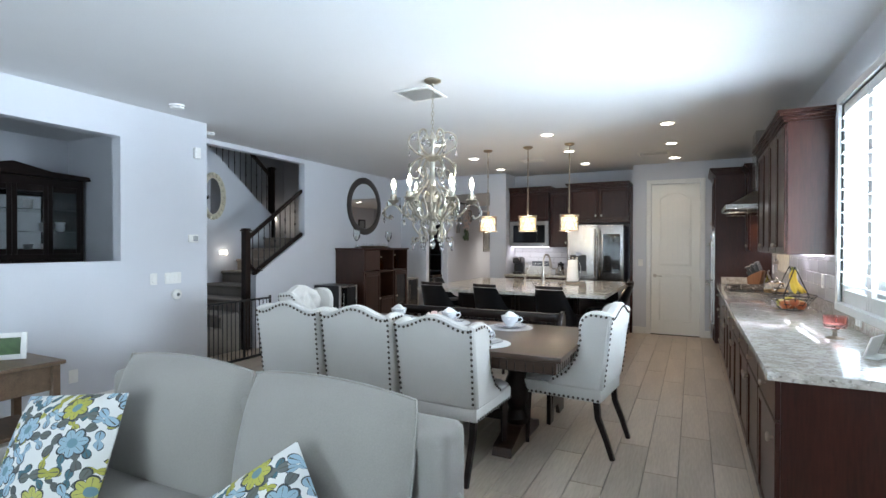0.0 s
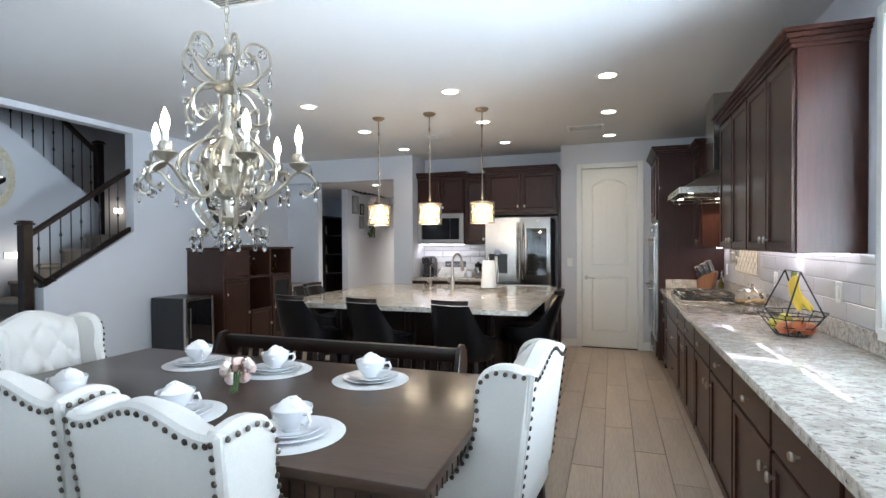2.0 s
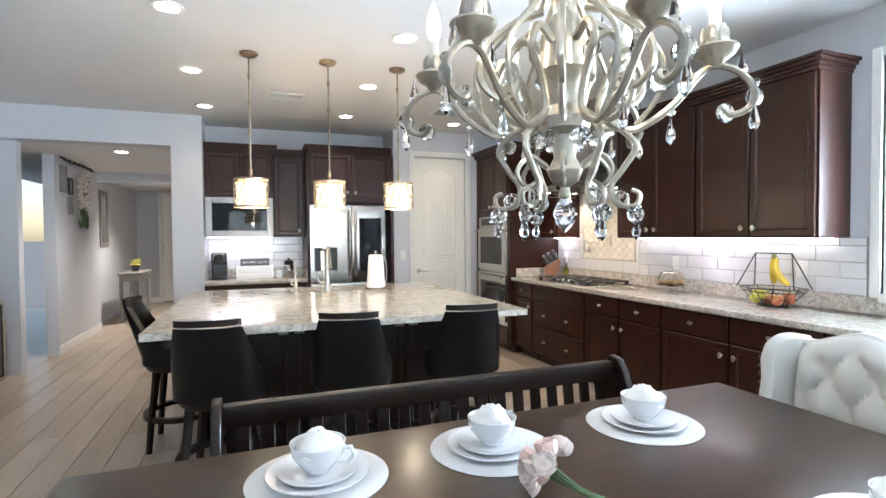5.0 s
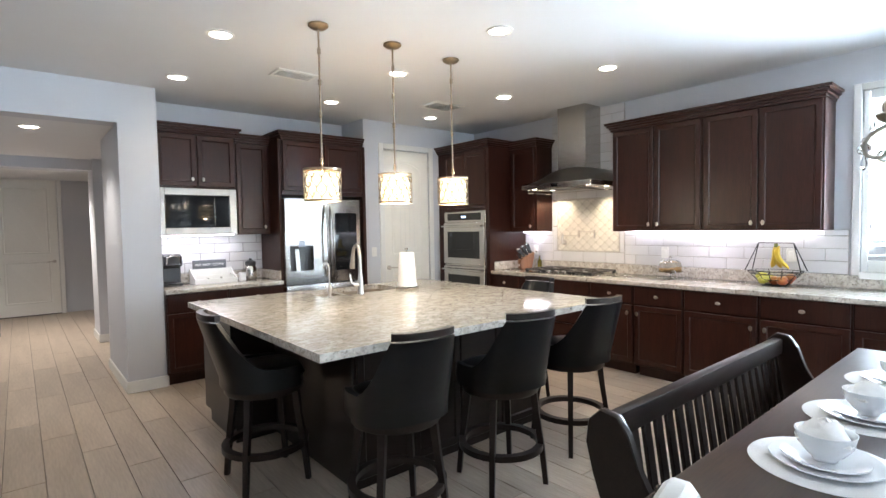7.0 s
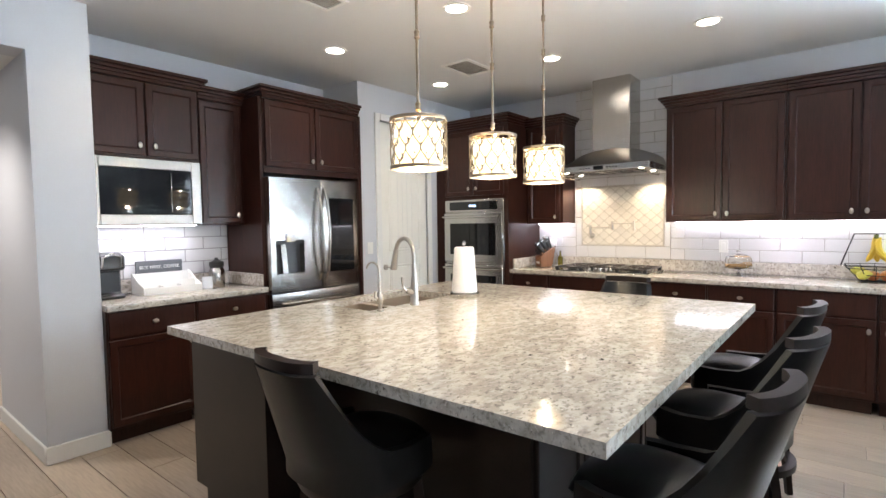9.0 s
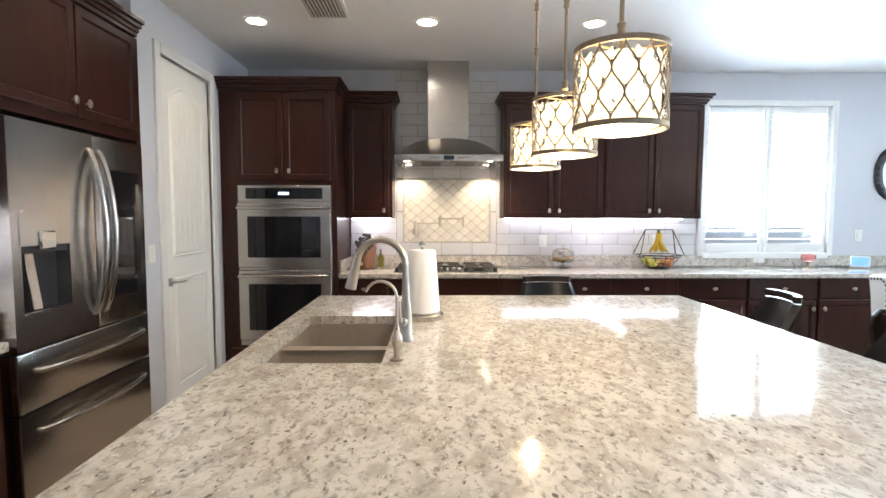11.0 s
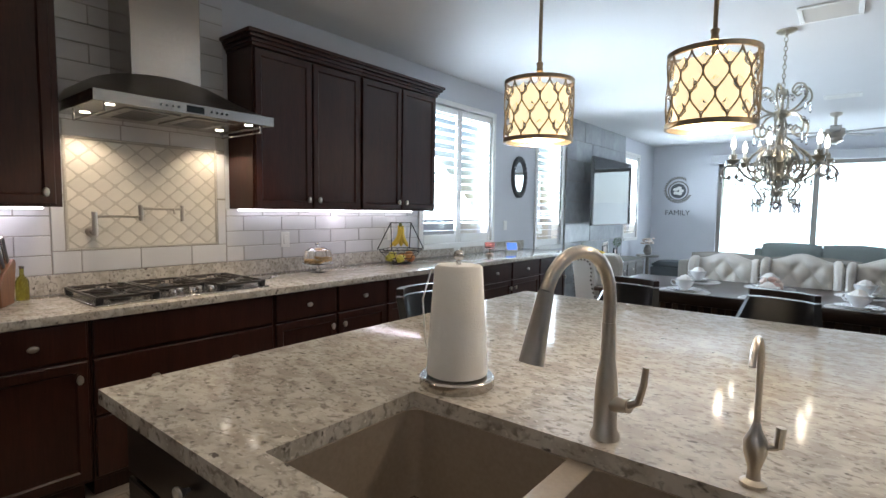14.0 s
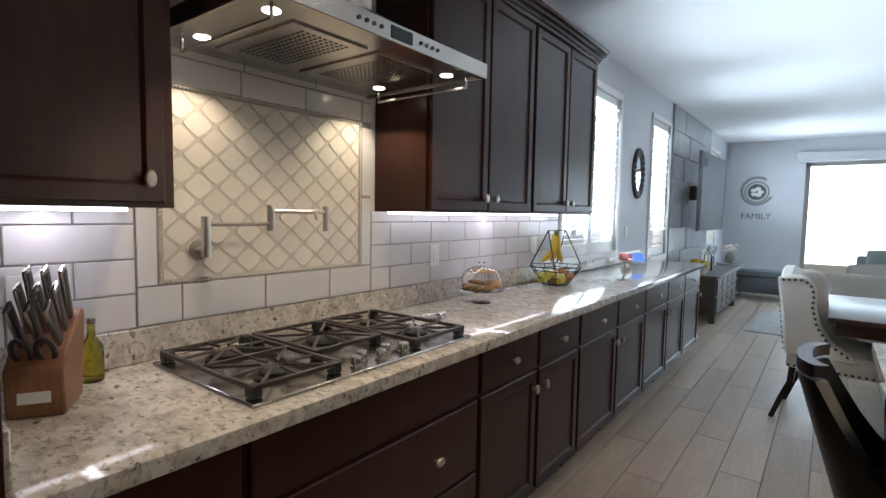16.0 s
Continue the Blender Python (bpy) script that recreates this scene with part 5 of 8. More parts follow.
    stud_line(bm, [(-0.26, 0.301, 0.378), (0.26, 0.301, 0.378)], normal=(0, 1, 0))
    part("nailhead_trim", bm, shade("dark_nailhead", (0.10, 0.085, 0.07), 0.35, metal=0.8), root, "row of dark bronze nailheads")
    for s in (-1, 1):
        bm = NB()
        cyl(bm, (s * 0.235, 0.26, 0), (s * 0.235, 0.255, 0.37), 0.018, 4, 0.032)
        part("leg", bm, ESPRESSO, root)
        bm = NB()
        tube(bm, [(s * 0.235, -0.36, 0), (s * 0.235, -0.31, 0.14), (s * 0.235, -0.26, 0.26), (s * 0.235, -0.25, 0.37)], 0.021, 4, 1.35)
        part("leg", bm, ESPRESSO, root)
    return root


TALL = Matrix.Diagonal((1, 1, 1.025, 1))
chair = wing_chair()
chair.matrix_basis = place(-0.755, 3.935, 0, -2) @ TALL
copy_thing(chair, place(-1.37, 3.94, 0, 1) @ TALL)
copy_thing(chair, place(-1.985, 3.945, 0, 2) @ TALL)
copy_thing(chair, place(-0.135, 4.64, 0, 84) @ TALL)
copy_thing(chair, place(-2.375, 4.58, 0, -84) @ Matrix.Diagonal((1, 1, 1.045, 1)))

bn = thing("bench", "dark espresso slatted-back bench with scrolled ends", "bench", place(-1.200, 4.97) @ Matrix.Diagonal((0.965, 1, 0.978, 1)))
for s in (-1, 1):
    bm = NB()
    out = [(-0.12, 0), (-0.02, 0), (0.02, 0.10), (0.14, 0.10), (0.20, 0), (0.36, 0), (0.33, 0.30), (0.345, 0.50), (0.40, 0.66), (0.425, 0.76), (0.415, 0.84), (0.37, 0.885), (0.31, 0.875), (0.27, 0.82), (0.235, 0.72), (0.18, 0.62), (0.08, 0.555), (-0.06, 0.53), (-0.14, 0.50), (-0.15, 0.44), (-0.12, 0.40)]
    prism(bm, out, 0.034, Matrix(((0, 1, 0, s * 0.865 - 0.017), (1, 0, 0, 0), (0, 0, 1, 0), (0, 0, 0, 1))), 0.004)
    part("end_panel", bm, ESPRESSO, bn)
bm = NB()
box(bm, (-0.848, -0.14, 0.425), (0.848, 0.33, 0.455), 0.006)
part("seat", bm, ESPRESSO, bn)
bm = NB()
box(bm, (-0.848, 0.335, 0.775), (0.848, 0.385, 0.86), 0.014, 2)
part("top_rail", bm, ESPRESSO, bn)
bm = NB()
box(bm, (-0.848, 0.30, 0.455), (0.848, 0.335, 0.51), 0.005)
part("bottom_rail", bm, ESPRESSO, bn)
sl = NB()
box(sl, (-0.024, -0.008, -0.145), (0.024, 0.008, 0.145), 0.003)
slat = None
for k in range(19):
    m = pose(-0.78 + 1.56 * k / 18, 0.338, 0.640, -8, 0, 0)
    if slat is None:
        slat = part("slat", sl, ESPRESSO, bn, m=m)
    else:
        twin(slat, m)


def counter_stool():
    """A swivel counter stool that faces +y."""
    root = thing("counter_stool", "black leather swivel counter stool on dark wooden legs", "stool", I4, "stools round the island")
    bm = NB()
    n, hh, th = 28, 9, 0.035
    vs = {}
    for i in range(n + 1):
        a = radians(-118 + 236 * i / n)
        c, s = math.cos(a), math.sin(a)
        bx, by = 0.235 * math.copysign(abs(s) ** 0.72, s), -0.235 * math.copysign(abs(c) ** 0.72, c)
        u = abs(a) / radians(118)
        top = 0.975 if u < 0.37 else 0.975 - 0.29 * (1 - (1 - min(1, (u - 0.37) / 0.46)) ** 2.3)
        for j in range(hh + 1):
            z = 0.575 + (top - 0.575) * j / hh
            taper = 1 - 0.09 * max(0, (z - 0.62) / 0.36)
            y_off = -0.11 * max(0, (z - 0.62)) / 0.36 * (1 if by < 0 else 0.3)
            for k, f in enumerate((1.0, 0.86)):
                vs[i, j, k] = bm.verts.new((bx * f * taper, by * f + y_off * (1 if c > 0 else 0.2), z))
    for i in range(n):
        for j in range(hh):
            bm.faces.new((vs[i, j, 0], vs[i + 1, j, 0], vs[i + 1, j + 1, 0], vs[i, j + 1, 0]))
            bm.faces.new((vs[i, j + 1, 1], vs[i + 1, j + 1, 1], vs[i + 1, j, 1], vs[i, j, 1]))
        bm.faces.new((vs[i, hh, 0], vs[i + 1, hh, 0], vs[i + 1, hh, 1], vs[i, hh, 1]))
        bm.faces.new((vs[i, 0, 1], vs[i + 1, 0, 1], vs[i + 1, 0, 0], vs[i, 0, 0]))
    for i in (0, n):
        for j in range(hh):
            bm.faces.new((vs[i, j, 0], vs[i, j + 1, 0], vs[i, j + 1, 1], vs[i, j, 1]))
    part("backrest", bm, LEATHER, root)
    bm = NB()
    pts = []
    for i in range(13):
        a = radians(-42 + 84 * i / 12)
        c, s = math.cos(a), math.sin(a)
        pts.append((0.235 * 0.93 * 0.91 * math.copysign(abs(s) ** 0.72, s), -0.235 * 0.93 * c ** 0.72 - 0.108, 0.983))
    loops = []
    for k, p in enumerate(pts):
        p = Vector(p)
        out = Vector((p.x, p.y + 0.02, 0)).normalized() * 0.018
        up = Vector((0, 0, 0.032))
        loops.append([bm.verts.new(w) for w in (p + out, p + out + up, p - out + up, p - out)])
    for u, v in zip(loops, loops[1:]):
        for k in range(4):
            bm.faces.new((u[k], u[(k + 1) % 4], v[(k + 1) % 4], v[k]))
    bm.faces.new(loops[0])
    bm.faces.new(loops[-1])
    part("top_cap", bm, ESPRESSO, root, "dark wooden cap on the back")
    bm = NB()
    cushion(bm, 0.41, 0.41, 0.13, Matrix.Translation((0, 0.015, 0.635)), 0.2, 12, 0.3, 0.13)
    part("seat", bm, LEATHER, root)
    bm = NB()
    lathe(bm, [(0.215, 0.53), (0.222, 0.54), (0.222, 0.575), (0.215, 0.58)], 28)
    part("seat_ring", bm, ESPRESSO, root)
    leg = None
    for k in range(4):
        a = 45 + 90 * k
        m = pose(0, 0, 0, 0, 0, a)
        if leg is None:
            bm = NB()
            tube(bm, [(0.255, 0, 0), (0.235, 0, 0.2), (0.205, 0, 0.40), (0.19, 0, 0.532)], 0.019, 4, 1.35)
            leg = part("leg", bm, ESPRESSO, root, m=m)
        else:
            twin(leg, m)
    bm = NB()
    lathe(bm, [(0.205, 0.20), (0.245, 0.20), (0.245, 0.232), (0.205, 0.232), (0.205, 0.20)], 32, closed=False)
    part("foot_ring", bm, ESPRESSO, root)
    return root


st = counter_stool()
st.matrix_basis = place(-2.08, 6.46, 0, -9)
copy_thing(st, place(-1.37, 6.43, 0, -13))
copy_thing(st, place(-0.66, 6.46, 0, -9))
copy_thing(st, place(-2.39, 7.37, 0, -92))
copy_thing(st, place(-0.30, 7.25, 0, 90))

# ---- chandelier ----
ch = thing("chandelier", "silver-leaf crystal chandelier with six lit candle lamps", "chandelier", place(-1.22, 4.45, 0) @ Matrix.Diagonal((1.04, 1.04, 1, 1)))
bm = NB()
lathe(bm, [(0.065, CEIL - 0.001), (0.066, CEIL - 0.012), (0.045, CEIL - 0.026), (0.014, CEIL - 0.032), (0.006, CEIL - 0.05)], 24)
part("canopy", bm, SILVER, ch)
z = CEIL - 0.05
k = 0
link = NB()
tube(link, [(0.011 * math.cos(2 * math.pi * i / 12), 0, 0.021 * math.sin(2 * math.pi * i / 12)) for i in range(12)], 0.0028, 6, ring=True)
lm = mesh_of("chain_link", link, SILVER, True)
while z > 2.36:
    o = new("chain_link", lm)
    o.parent, o.matrix_basis = ch, pose(0, 0, z - 0.018, 0, 0, 90 * (k % 2) + 20)
    z -= 0.034
    k += 1
bm = NB()
lathe(bm, [(0.004, 2.37), (0.022, 2.34), (0.030, 2.31), (0.016, 2.28), (0.010, 2.26), (0.012, 2.20), (0.05, 2.185), (0.062, 2.165), (0.055, 2.15), (0.022, 2.13), (0.018, 2.02), (0.030, 1.97), (0.026, 1.93),
           (0.046, 1.90), (0.052, 1.84), (0.058, 1.80), (0.038, 1.77), (0.034, 1.72), (0.060, 1.69), (0.054, 1.665), (0.030, 1.65), (0.024, 1.60), (0.040, 1.57), (0.030, 1.545), (0.010, 1.53), (0.014, 1.51), (0.003, 1.50)], 20)
part("column", bm, SILVER, ch)
bm = NB()
lathe(bm, [(0.002, 1.425), (0.020, 1.445), (0.028, 1.47), (0.015, 1.50), (0.003, 1.51)], 8)
part("finial", bm, CRYSTAL, ch)


def spiral(cx, cz, r0, r1, a0, a1, n=14):
    return [(cx + (r0 + (r1 - r0) * i / n) * math.cos(radians(a0 + (a1 - a0) * i / n)), 0, cz + (r0 + (r1 - r0) * i / n) * math.sin(radians(a0 + (a1 - a0) * i / n))) for i in range(n + 1)]


def curve(ctrl, n=26):
    """A smooth line through control points in x and z."""
    p = [Vector((x, 0, z)) for x, z in ctrl]
    p = [2 * p[0] - p[1]] + p + [2 * p[-1] - p[-2]]
    out = []
    segs = len(p) - 3
    for s in range(segs):
        for i in range(n // segs + 1):
            t = i / (n // segs + 1)
            a, b, c, d = p[s:s + 4]
            out.append(0.5 * ((2 * b) + (c - a) * t + (2 * a - 5 * b + 4 * c - d) * t * t + (3 * b - a - 3 * c + d) * t ** 3))
    out.append(p[-2])
    return [tuple(v) for v in out]


drop = NB()
lathe(drop, [(0.001, 0), (0.0035, -0.012), (0.011, -0.042), (0.0095, -0.052), (0.001, -0.064)], 6)
drop_mesh = mesh_of("crystal_drop", drop, CRYSTAL)
oct_ = NB()
ball(oct_, (0, 0, 0), 0.010, seg=8)
bead_mesh = mesh_of("crystal_bead", oct_, CRYSTAL)
big = NB()
ball(big, (0, 0, 0), 0.021, (1, 0.6, 1), seg=10)
disc_mesh = mesh_of("crystal_disc", big, CRYSTAL)


def hang(parent, x, z, mesh=None, chain=1):
    for c in range(chain):
        o = new("crystal_bead", bead_mesh)
        o.parent, o.matrix_basis = parent, pose(x, 0, z - 0.010 - 0.02 * c)
    o = new("crystal_drop", mesh or drop_mesh)
    o.parent, o.matrix_basis = parent, pose(x, 0, z - 0.02 * chain, 0, 0, 30)


for k in range(6):
    arm_bm = NB()
    line = curve([(0.050, 1.86), (0.10, 1.88), (0.125, 1.83), (0.095, 1.78), (0.075, 1.70), (0.14, 1.655), (0.22, 1.70), (0.285, 1.775), (0.335, 1.775), (0.375, 1.735), (0.37, 1.69), (0.335, 1.675), (0.315, 1.695)], 60)
    tube(arm_bm, line, 0.0095, 7, 0.7)
    tube(arm_bm, curve([(0.115, 1.665), (0.15, 1.62), (0.125, 1.57), (0.10, 1.53), (0.115, 1.49), (0.15, 1.485), (0.158, 1.51), (0.142, 1.52)], 36), 0.0075, 7, 0.7)
    tube(arm_bm, curve([(0.045, 2.17), (0.12, 2.15), (0.175, 2.08), (0.165, 2.01), (0.115, 1.995), (0.09, 2.035), (0.115, 2.065), (0.135, 2.045)], 36), 0.008, 6, 0.8)
    tube(arm_bm, curve([(0.05, 2.17), (0.12, 2.20), (0.185, 2.27), (0.17, 2.345), (0.11, 2.37), (0.075, 2.335), (0.095, 2.30), (0.12, 2.315)], 36), 0.008, 6, 0.8)
    tube(arm_bm, curve([(0.055, 1.98), (0.13, 1.90), (0.20, 1.82), (0.195, 1.73), (0.15, 1.665)], 24), 0.006, 6)
    turn = Matrix.Rotation(radians(30), 4, "Z")
    tube(arm_bm, [turn @ Vector(p) for p in curve([(0.055, 1.93), (0.12, 1.90), (0.185, 1.84), (0.20, 1.77), (0.16, 1.73), (0.115, 1.75), (0.115, 1.80), (0.15, 1.81), (0.165, 1.785)], 40)], 0.009, 6, 0.8)
    tube(arm_bm, [turn @ Vector(p) for p in curve([(0.05, 1.70), (0.10, 1.67), (0.15, 1.70), (0.155, 1.745), (0.12, 1.755), (0.105, 1.725)], 30)], 0.008, 6, 0.8)
    tube(arm_bm, [turn @ Vector(p) for p in curve([(0.045, 1.58), (0.085, 1.60), (0.115, 1.565), (0.095, 1.53), (0.065, 1.545)], 24)], 0.006, 6, 0.8)
    arm = part("arm", arm_bm, SILVER, ch, m=pose(0, 0, 0, 0, 0, 24 + 60 * k))
    bm = NB()
    lathe(bm, [(0.010, 1.775), (0.020, 1.79), (0.036, 1.80), (0.045, 1.815), (0.043, 1.82), (0.03, 1.812), (0.016, 1.815), (0.018, 1.83), (0.012, 1.835)], 16, Matrix.Translation((0.305, 0, 0.003)))
    for j in range(6):
        a = 2 * math.pi * j / 6
        ball(bm, (0.305 + 0.022 * math.cos(a), 0.022 * math.sin(a), 1.845), 0.018, (0.3, 0.7, 1.2), 6, Matrix.Rotation(a, 4, "Z"))
    part("candle_cup", bm, SILVER, arm)
    bm = NB()
    cyl(bm, (0.305, 0, 1.83), (0.305, 0, 1.905), 0.0115, 12)
    part("candle_sleeve", bm, WHITE, arm)
    bm = NB()
    lathe(bm, [(0.009, 1.905), (0.016, 1.925), (0.0175, 1.945), (0.012, 1.972), (0.002, 2.0)], 12, Matrix.Translation((0.305, 0, 0)))
    part("bulb", bm, BULB, arm)
    for x, zz, me, c in ((0.378, 1.72, None, 1), (0.325, 1.68, disc_mesh, 0), (0.152, 1.49, None, 1), (0.12, 1.50, disc_mesh, 0), (0.15, 1.485, disc_mesh, 1), (0.182, 2.27, None, 2), (0.172, 2.03, None, 2), (0.15, 2.36, disc_mesh, 2), (0.17, 2.10, disc_mesh, 0), (0.378, 1.75, disc_mesh, 2), (0.22, 1.70, None, 1), (0.06, 1.66, disc_mesh, 1),
                         (0.07, 2.30, disc_mesh, 1), (0.07, 2.06, disc_mesh, 0), (0.20, 1.79, None, 0), (0.115, 1.83, disc_mesh, 1), (0.255, 1.80, None, 0), (0.355, 1.815, None, 0)):
        hang(arm, x, zz, me, c)
for k in range(3):
    a = radians(24 + 120 * k)
    lamp("chandelier_lamp", "POINT", Matrix.Translation((-1.22 + 0.33 * math.cos(a), 4.45 + 0.33 * math.sin(a), 2.012)), 1.6, WARM, radius=0.006)

# ---- bar cabinet, coolers, mirror on the mirror wall ----
bar = thing("bar_cabinet", "reddish-brown bar cabinet with open bottle niche", "cabinet", pose(-4.20, 7.72, 0, 0, 0, 90))
W, D, H = 1.42, 0.585, 1.40
bm = NB()
for lo, hi in (((0, 0, 0.06), (0.03, D, H - 0.03)), ((W - 0.03, 0, 0.06), (W, D, H - 0.03)), ((0.03, D - 0.02, 0.06), (W - 0.03, D, H - 0.03)), ((0.03, 0.01, 0.06), (W - 0.03, D - 0.02, 0.09)), ((0.03, 0.01, 0.98), (W - 0.03, D - 0.02, 1.005)),
               ((0.47, 0.01, 0.09), (0.495, D - 0.02, H - 0.03)), ((0.925, 0.01, 0.09), (0.95, D - 0.02, H - 0.03))):
    box(bm, lo, hi, 0.002)
for x in (0.0, W - 0.07):
    box(bm, (x, 0.0, 0), (x + 0.07, 0.07, 0.06))
    box(bm, (x, D - 0.07, 0), (x + 0.07, D, 0.06))
part("body", bm, REDWOOD, bar)
bm = NB()
box(bm, (-0.025, -0.03, H - 0.03), (W + 0.025, D, H), 0.006)
part("top", bm, CHERRY, bar)
for a, b, za, zb, glazed in ((0.03, 0.47, 0.09, 0.975, False), (0.95, W - 0.03, 0.09, 0.975, True), (0.495, 0.925, 0.09, 0.55, False)):
    bm = NB()
    if glazed:
        for lo, hi in (((a, za), (a + 0.06, zb)), ((b - 0.06, za), (b, zb)), ((a + 0.06, za), (b - 0.06, za + 0.07)), ((a + 0.06, zb - 0.06), (b - 0.06, zb))):
            box(bm, (lo[0], -0.018, lo[1]), (hi[0], 0.008, hi[1]), 0.002)
    else:
        panelled(bm, a + 0.003, za, b - 0.003, zb, -0.018, 0.018)
    dr = part("door", bm, REDWOOD, bar, smooth=False)
    if glazed:
        bm = NB()
        box(bm, (a + 0.06, -0.006, za + 0.07), (b - 0.06, -0.002, zb - 0.06))
        part("glass", bm, BLACKG, dr)
    knob(dr, b - 0.04 if a < 0.9 else a + 0.03, -0.018, (za + zb) / 2)
bm = NB()
box(bm, (0.04, 0.0, 1.02), (0.47, 0.012, 1.36), 0.002)
part("side_panel", bm, REDWOOD, bar)


def bottle(parent_m, x, y, z, h, r, mat, label="clear glass spirit bottle, part full"):
    root = thing("bottle", label, "bottle", parent_m @ place(x, y, z), "bottles on the bar")
    bm = NB()
    lathe(bm, [(r * 0.9, 0), (r, 0.01), (r, h * 0.52), (r * 0.85, h * 0.6), (r * 0.32, h * 0.72), (r * 0.30, h * 0.92)], 14)
    part("body", bm, mat, root)
    bm = NB()
    cyl(bm, (0, 0, h * 0.92), (0, 0, h), r * 0.36, 10)
    part("stopper", bm, CREAMF, root)


BM = bar.matrix_basis
for x, y, h, r, mt in ((0.56, 0.2, 0.22, 0.045, AMBER), (0.68, 0.3, 0.28, 0.05, GLASS), (0.79, 0.18, 0.24, 0.04, AMBER), (0.87, 0.33, 0.27, 0.045, GLASS), (1.02, 0.22, 0.26, 0.04, AMBER), (1.16, 0.28, 0.24, 0.045, GLASS), (1.29, 0.2, 0.27, 0.04, AMBER)):
    bottle(BM, x, y, 1.006, h, r, mt)
tray = thing("tray", "low brass tray of candles and glasses on the bar", "tray", BM @ place(0.72, 0.28, H))
bm = NB()
lathe(bm, [(0.26, 0), (0.28, 0.01), (0.29, 0.035), (0.285, 0.035), (0.27, 0.012), (0.001, 0.010)], 28, Matrix.Diagonal((1.25, 0.6, 1, 1)))
part("dish", bm, BRONZE, tray)
for k in range(6):
    bm = NB()
    lathe(bm, [(0.025, 0.012), (0.032, 0.03), (0.033, 0.075), (0.030, 0.075), (0.028, 0.03), (0.001, 0.02)], 14, Matrix.Translation((-0.25 + 0.1 * k, 0.03 * (-1) ** k, 0)))
    part("glass", bm, GLASS, tray)
for x in (0.14, 1.14):
    gob = thing("hurricane_glass", "tall footed glass candle holder on the bar", "candle holder", BM @ place(x, 0.25, H))
    bm = NB()
    lathe(bm, [(0.05, 0), (0.05, 0.006), (0.012, 0.02), (0.010, 0.12), (0.03, 0.14), (0.06, 0.20), (0.062, 0.26), (0.055, 0.31), (0.052, 0.31), (0.057, 0.25), (0.03, 0.15)], 18)
    part("glass", bm, GLASS, gob)
    bm = NB()
    cyl(bm, (0, 0, 0.15), (0, 0, 0.21), 0.028)
    part("candle", bm, WHITE, gob)


def cooler(y, label):
    root = thing("beverage_cooler", label, "beverage cooler", pose(-4.245, y, 0, 0, 0, 90))
    w, d, h = 0.44, 0.53, 0.81
    bm = NB()
    box(bm, (0, 0.04, 0.02), (w, d, h), 0.006)
    for x in (0.02, w - 0.06):
        box(bm, (x, 0.06, 0), (x + 0.04, 0.1, 0.03))
        box(bm, (x, d - 0.1, 0), (x + 0.04, d - 0.06, 0.03))
    part("body", bm, BLACKP, root)
    bm = NB()
    for lo, hi in (((0, 0.03), (0.035, h)), ((w - 0.035, 0.03), (w, h)), ((0.035, 0.03), (w - 0.035, 0.07)), ((0.035, h - 0.035), (w - 0.035, h))):
        box(bm, (lo[0], 0.0, lo[1]), (hi[0], 0.038, hi[1]), 0.003)
    dr = part("door", bm, STEEL, root)
    bm = NB()
    box(bm, (0.035, 0.012, 0.07), (w - 0.035, 0.02, h - 0.035))
    part("glass", bm, BLACKG, dr)
    bm = NB()
    tube(bm, [(0.045, -0.03, 0.35), (0.045, -0.03, 0.70)], 0.008)
    for zz in (0.37, 0.68):
        tube(bm, [(0.045, 0, zz), (0.045, -0.03, zz)], 0.006)
    part("handle", bm, STEEL, dr)


cooler(7.16, "black glass-door beverage cooler beside the bar")
cooler(9.22, "black glass-door beverage cooler beside the bar")


def oval_mirror(name, m, w, h, fw, fmat, label, lumps=0):
    """An oval mirror in the plane x = 0 that faces +x, with a moulded frame."""
    root = thing(name, label, "mirror", m)
    n = 48
    bm = NB()
    prof = [(-fw, 0.0), (-fw, 0.018), (-fw * 0.6, 0.03), (-fw * 0.25, 0.022), (0.0, 0.016), (0.004, 0.0)]
    rings = []
    for i in range(n):
        a = 2 * math.pi * i / n
        bump = 1 + (0.05 * abs(math.sin(lumps * a)) if lumps else 0)
        rings.append([bm.verts.new((px, (w / 2 + o * -1 * (bump if o < 0 else 1) - fw) * math.cos(a), (h / 2 - o * (bump if o < 0 else 1) - fw) * math.sin(a))) for o, px in prof])
    for i in range(n):
        a, b = rings[i], rings[(i + 1) % n]
        for k in range(len(prof) - 1):
            bm.faces.new((a[k], b[k], b[k + 1], a[k + 1]))
    part("frame", bm, fmat, root)
    if lumps:
        bm = NB()
        for i in range(lumps * 4):
            a = 2 * math.pi * i / (lumps * 4)
            ball(bm, (0.022, (w / 2 - fw * 0.35) * math.cos(a), (h / 2 - fw * 0.35) * math.sin(a)), fw * 0.38, (0.6, 1, 1), 8)
        part("carving", bm, fmat, root)
    bm = NB()
    vs = [bm.verts.new((0.012, (w / 2 - fw) * math.cos(2 * math.pi * i / n), (h / 2 - fw) * math.sin(2 * math.pi * i / n))) for i in range(n)]
    bm.faces.new(vs)
    part("mirror_glass", bm, MIRROR, root)
    return root


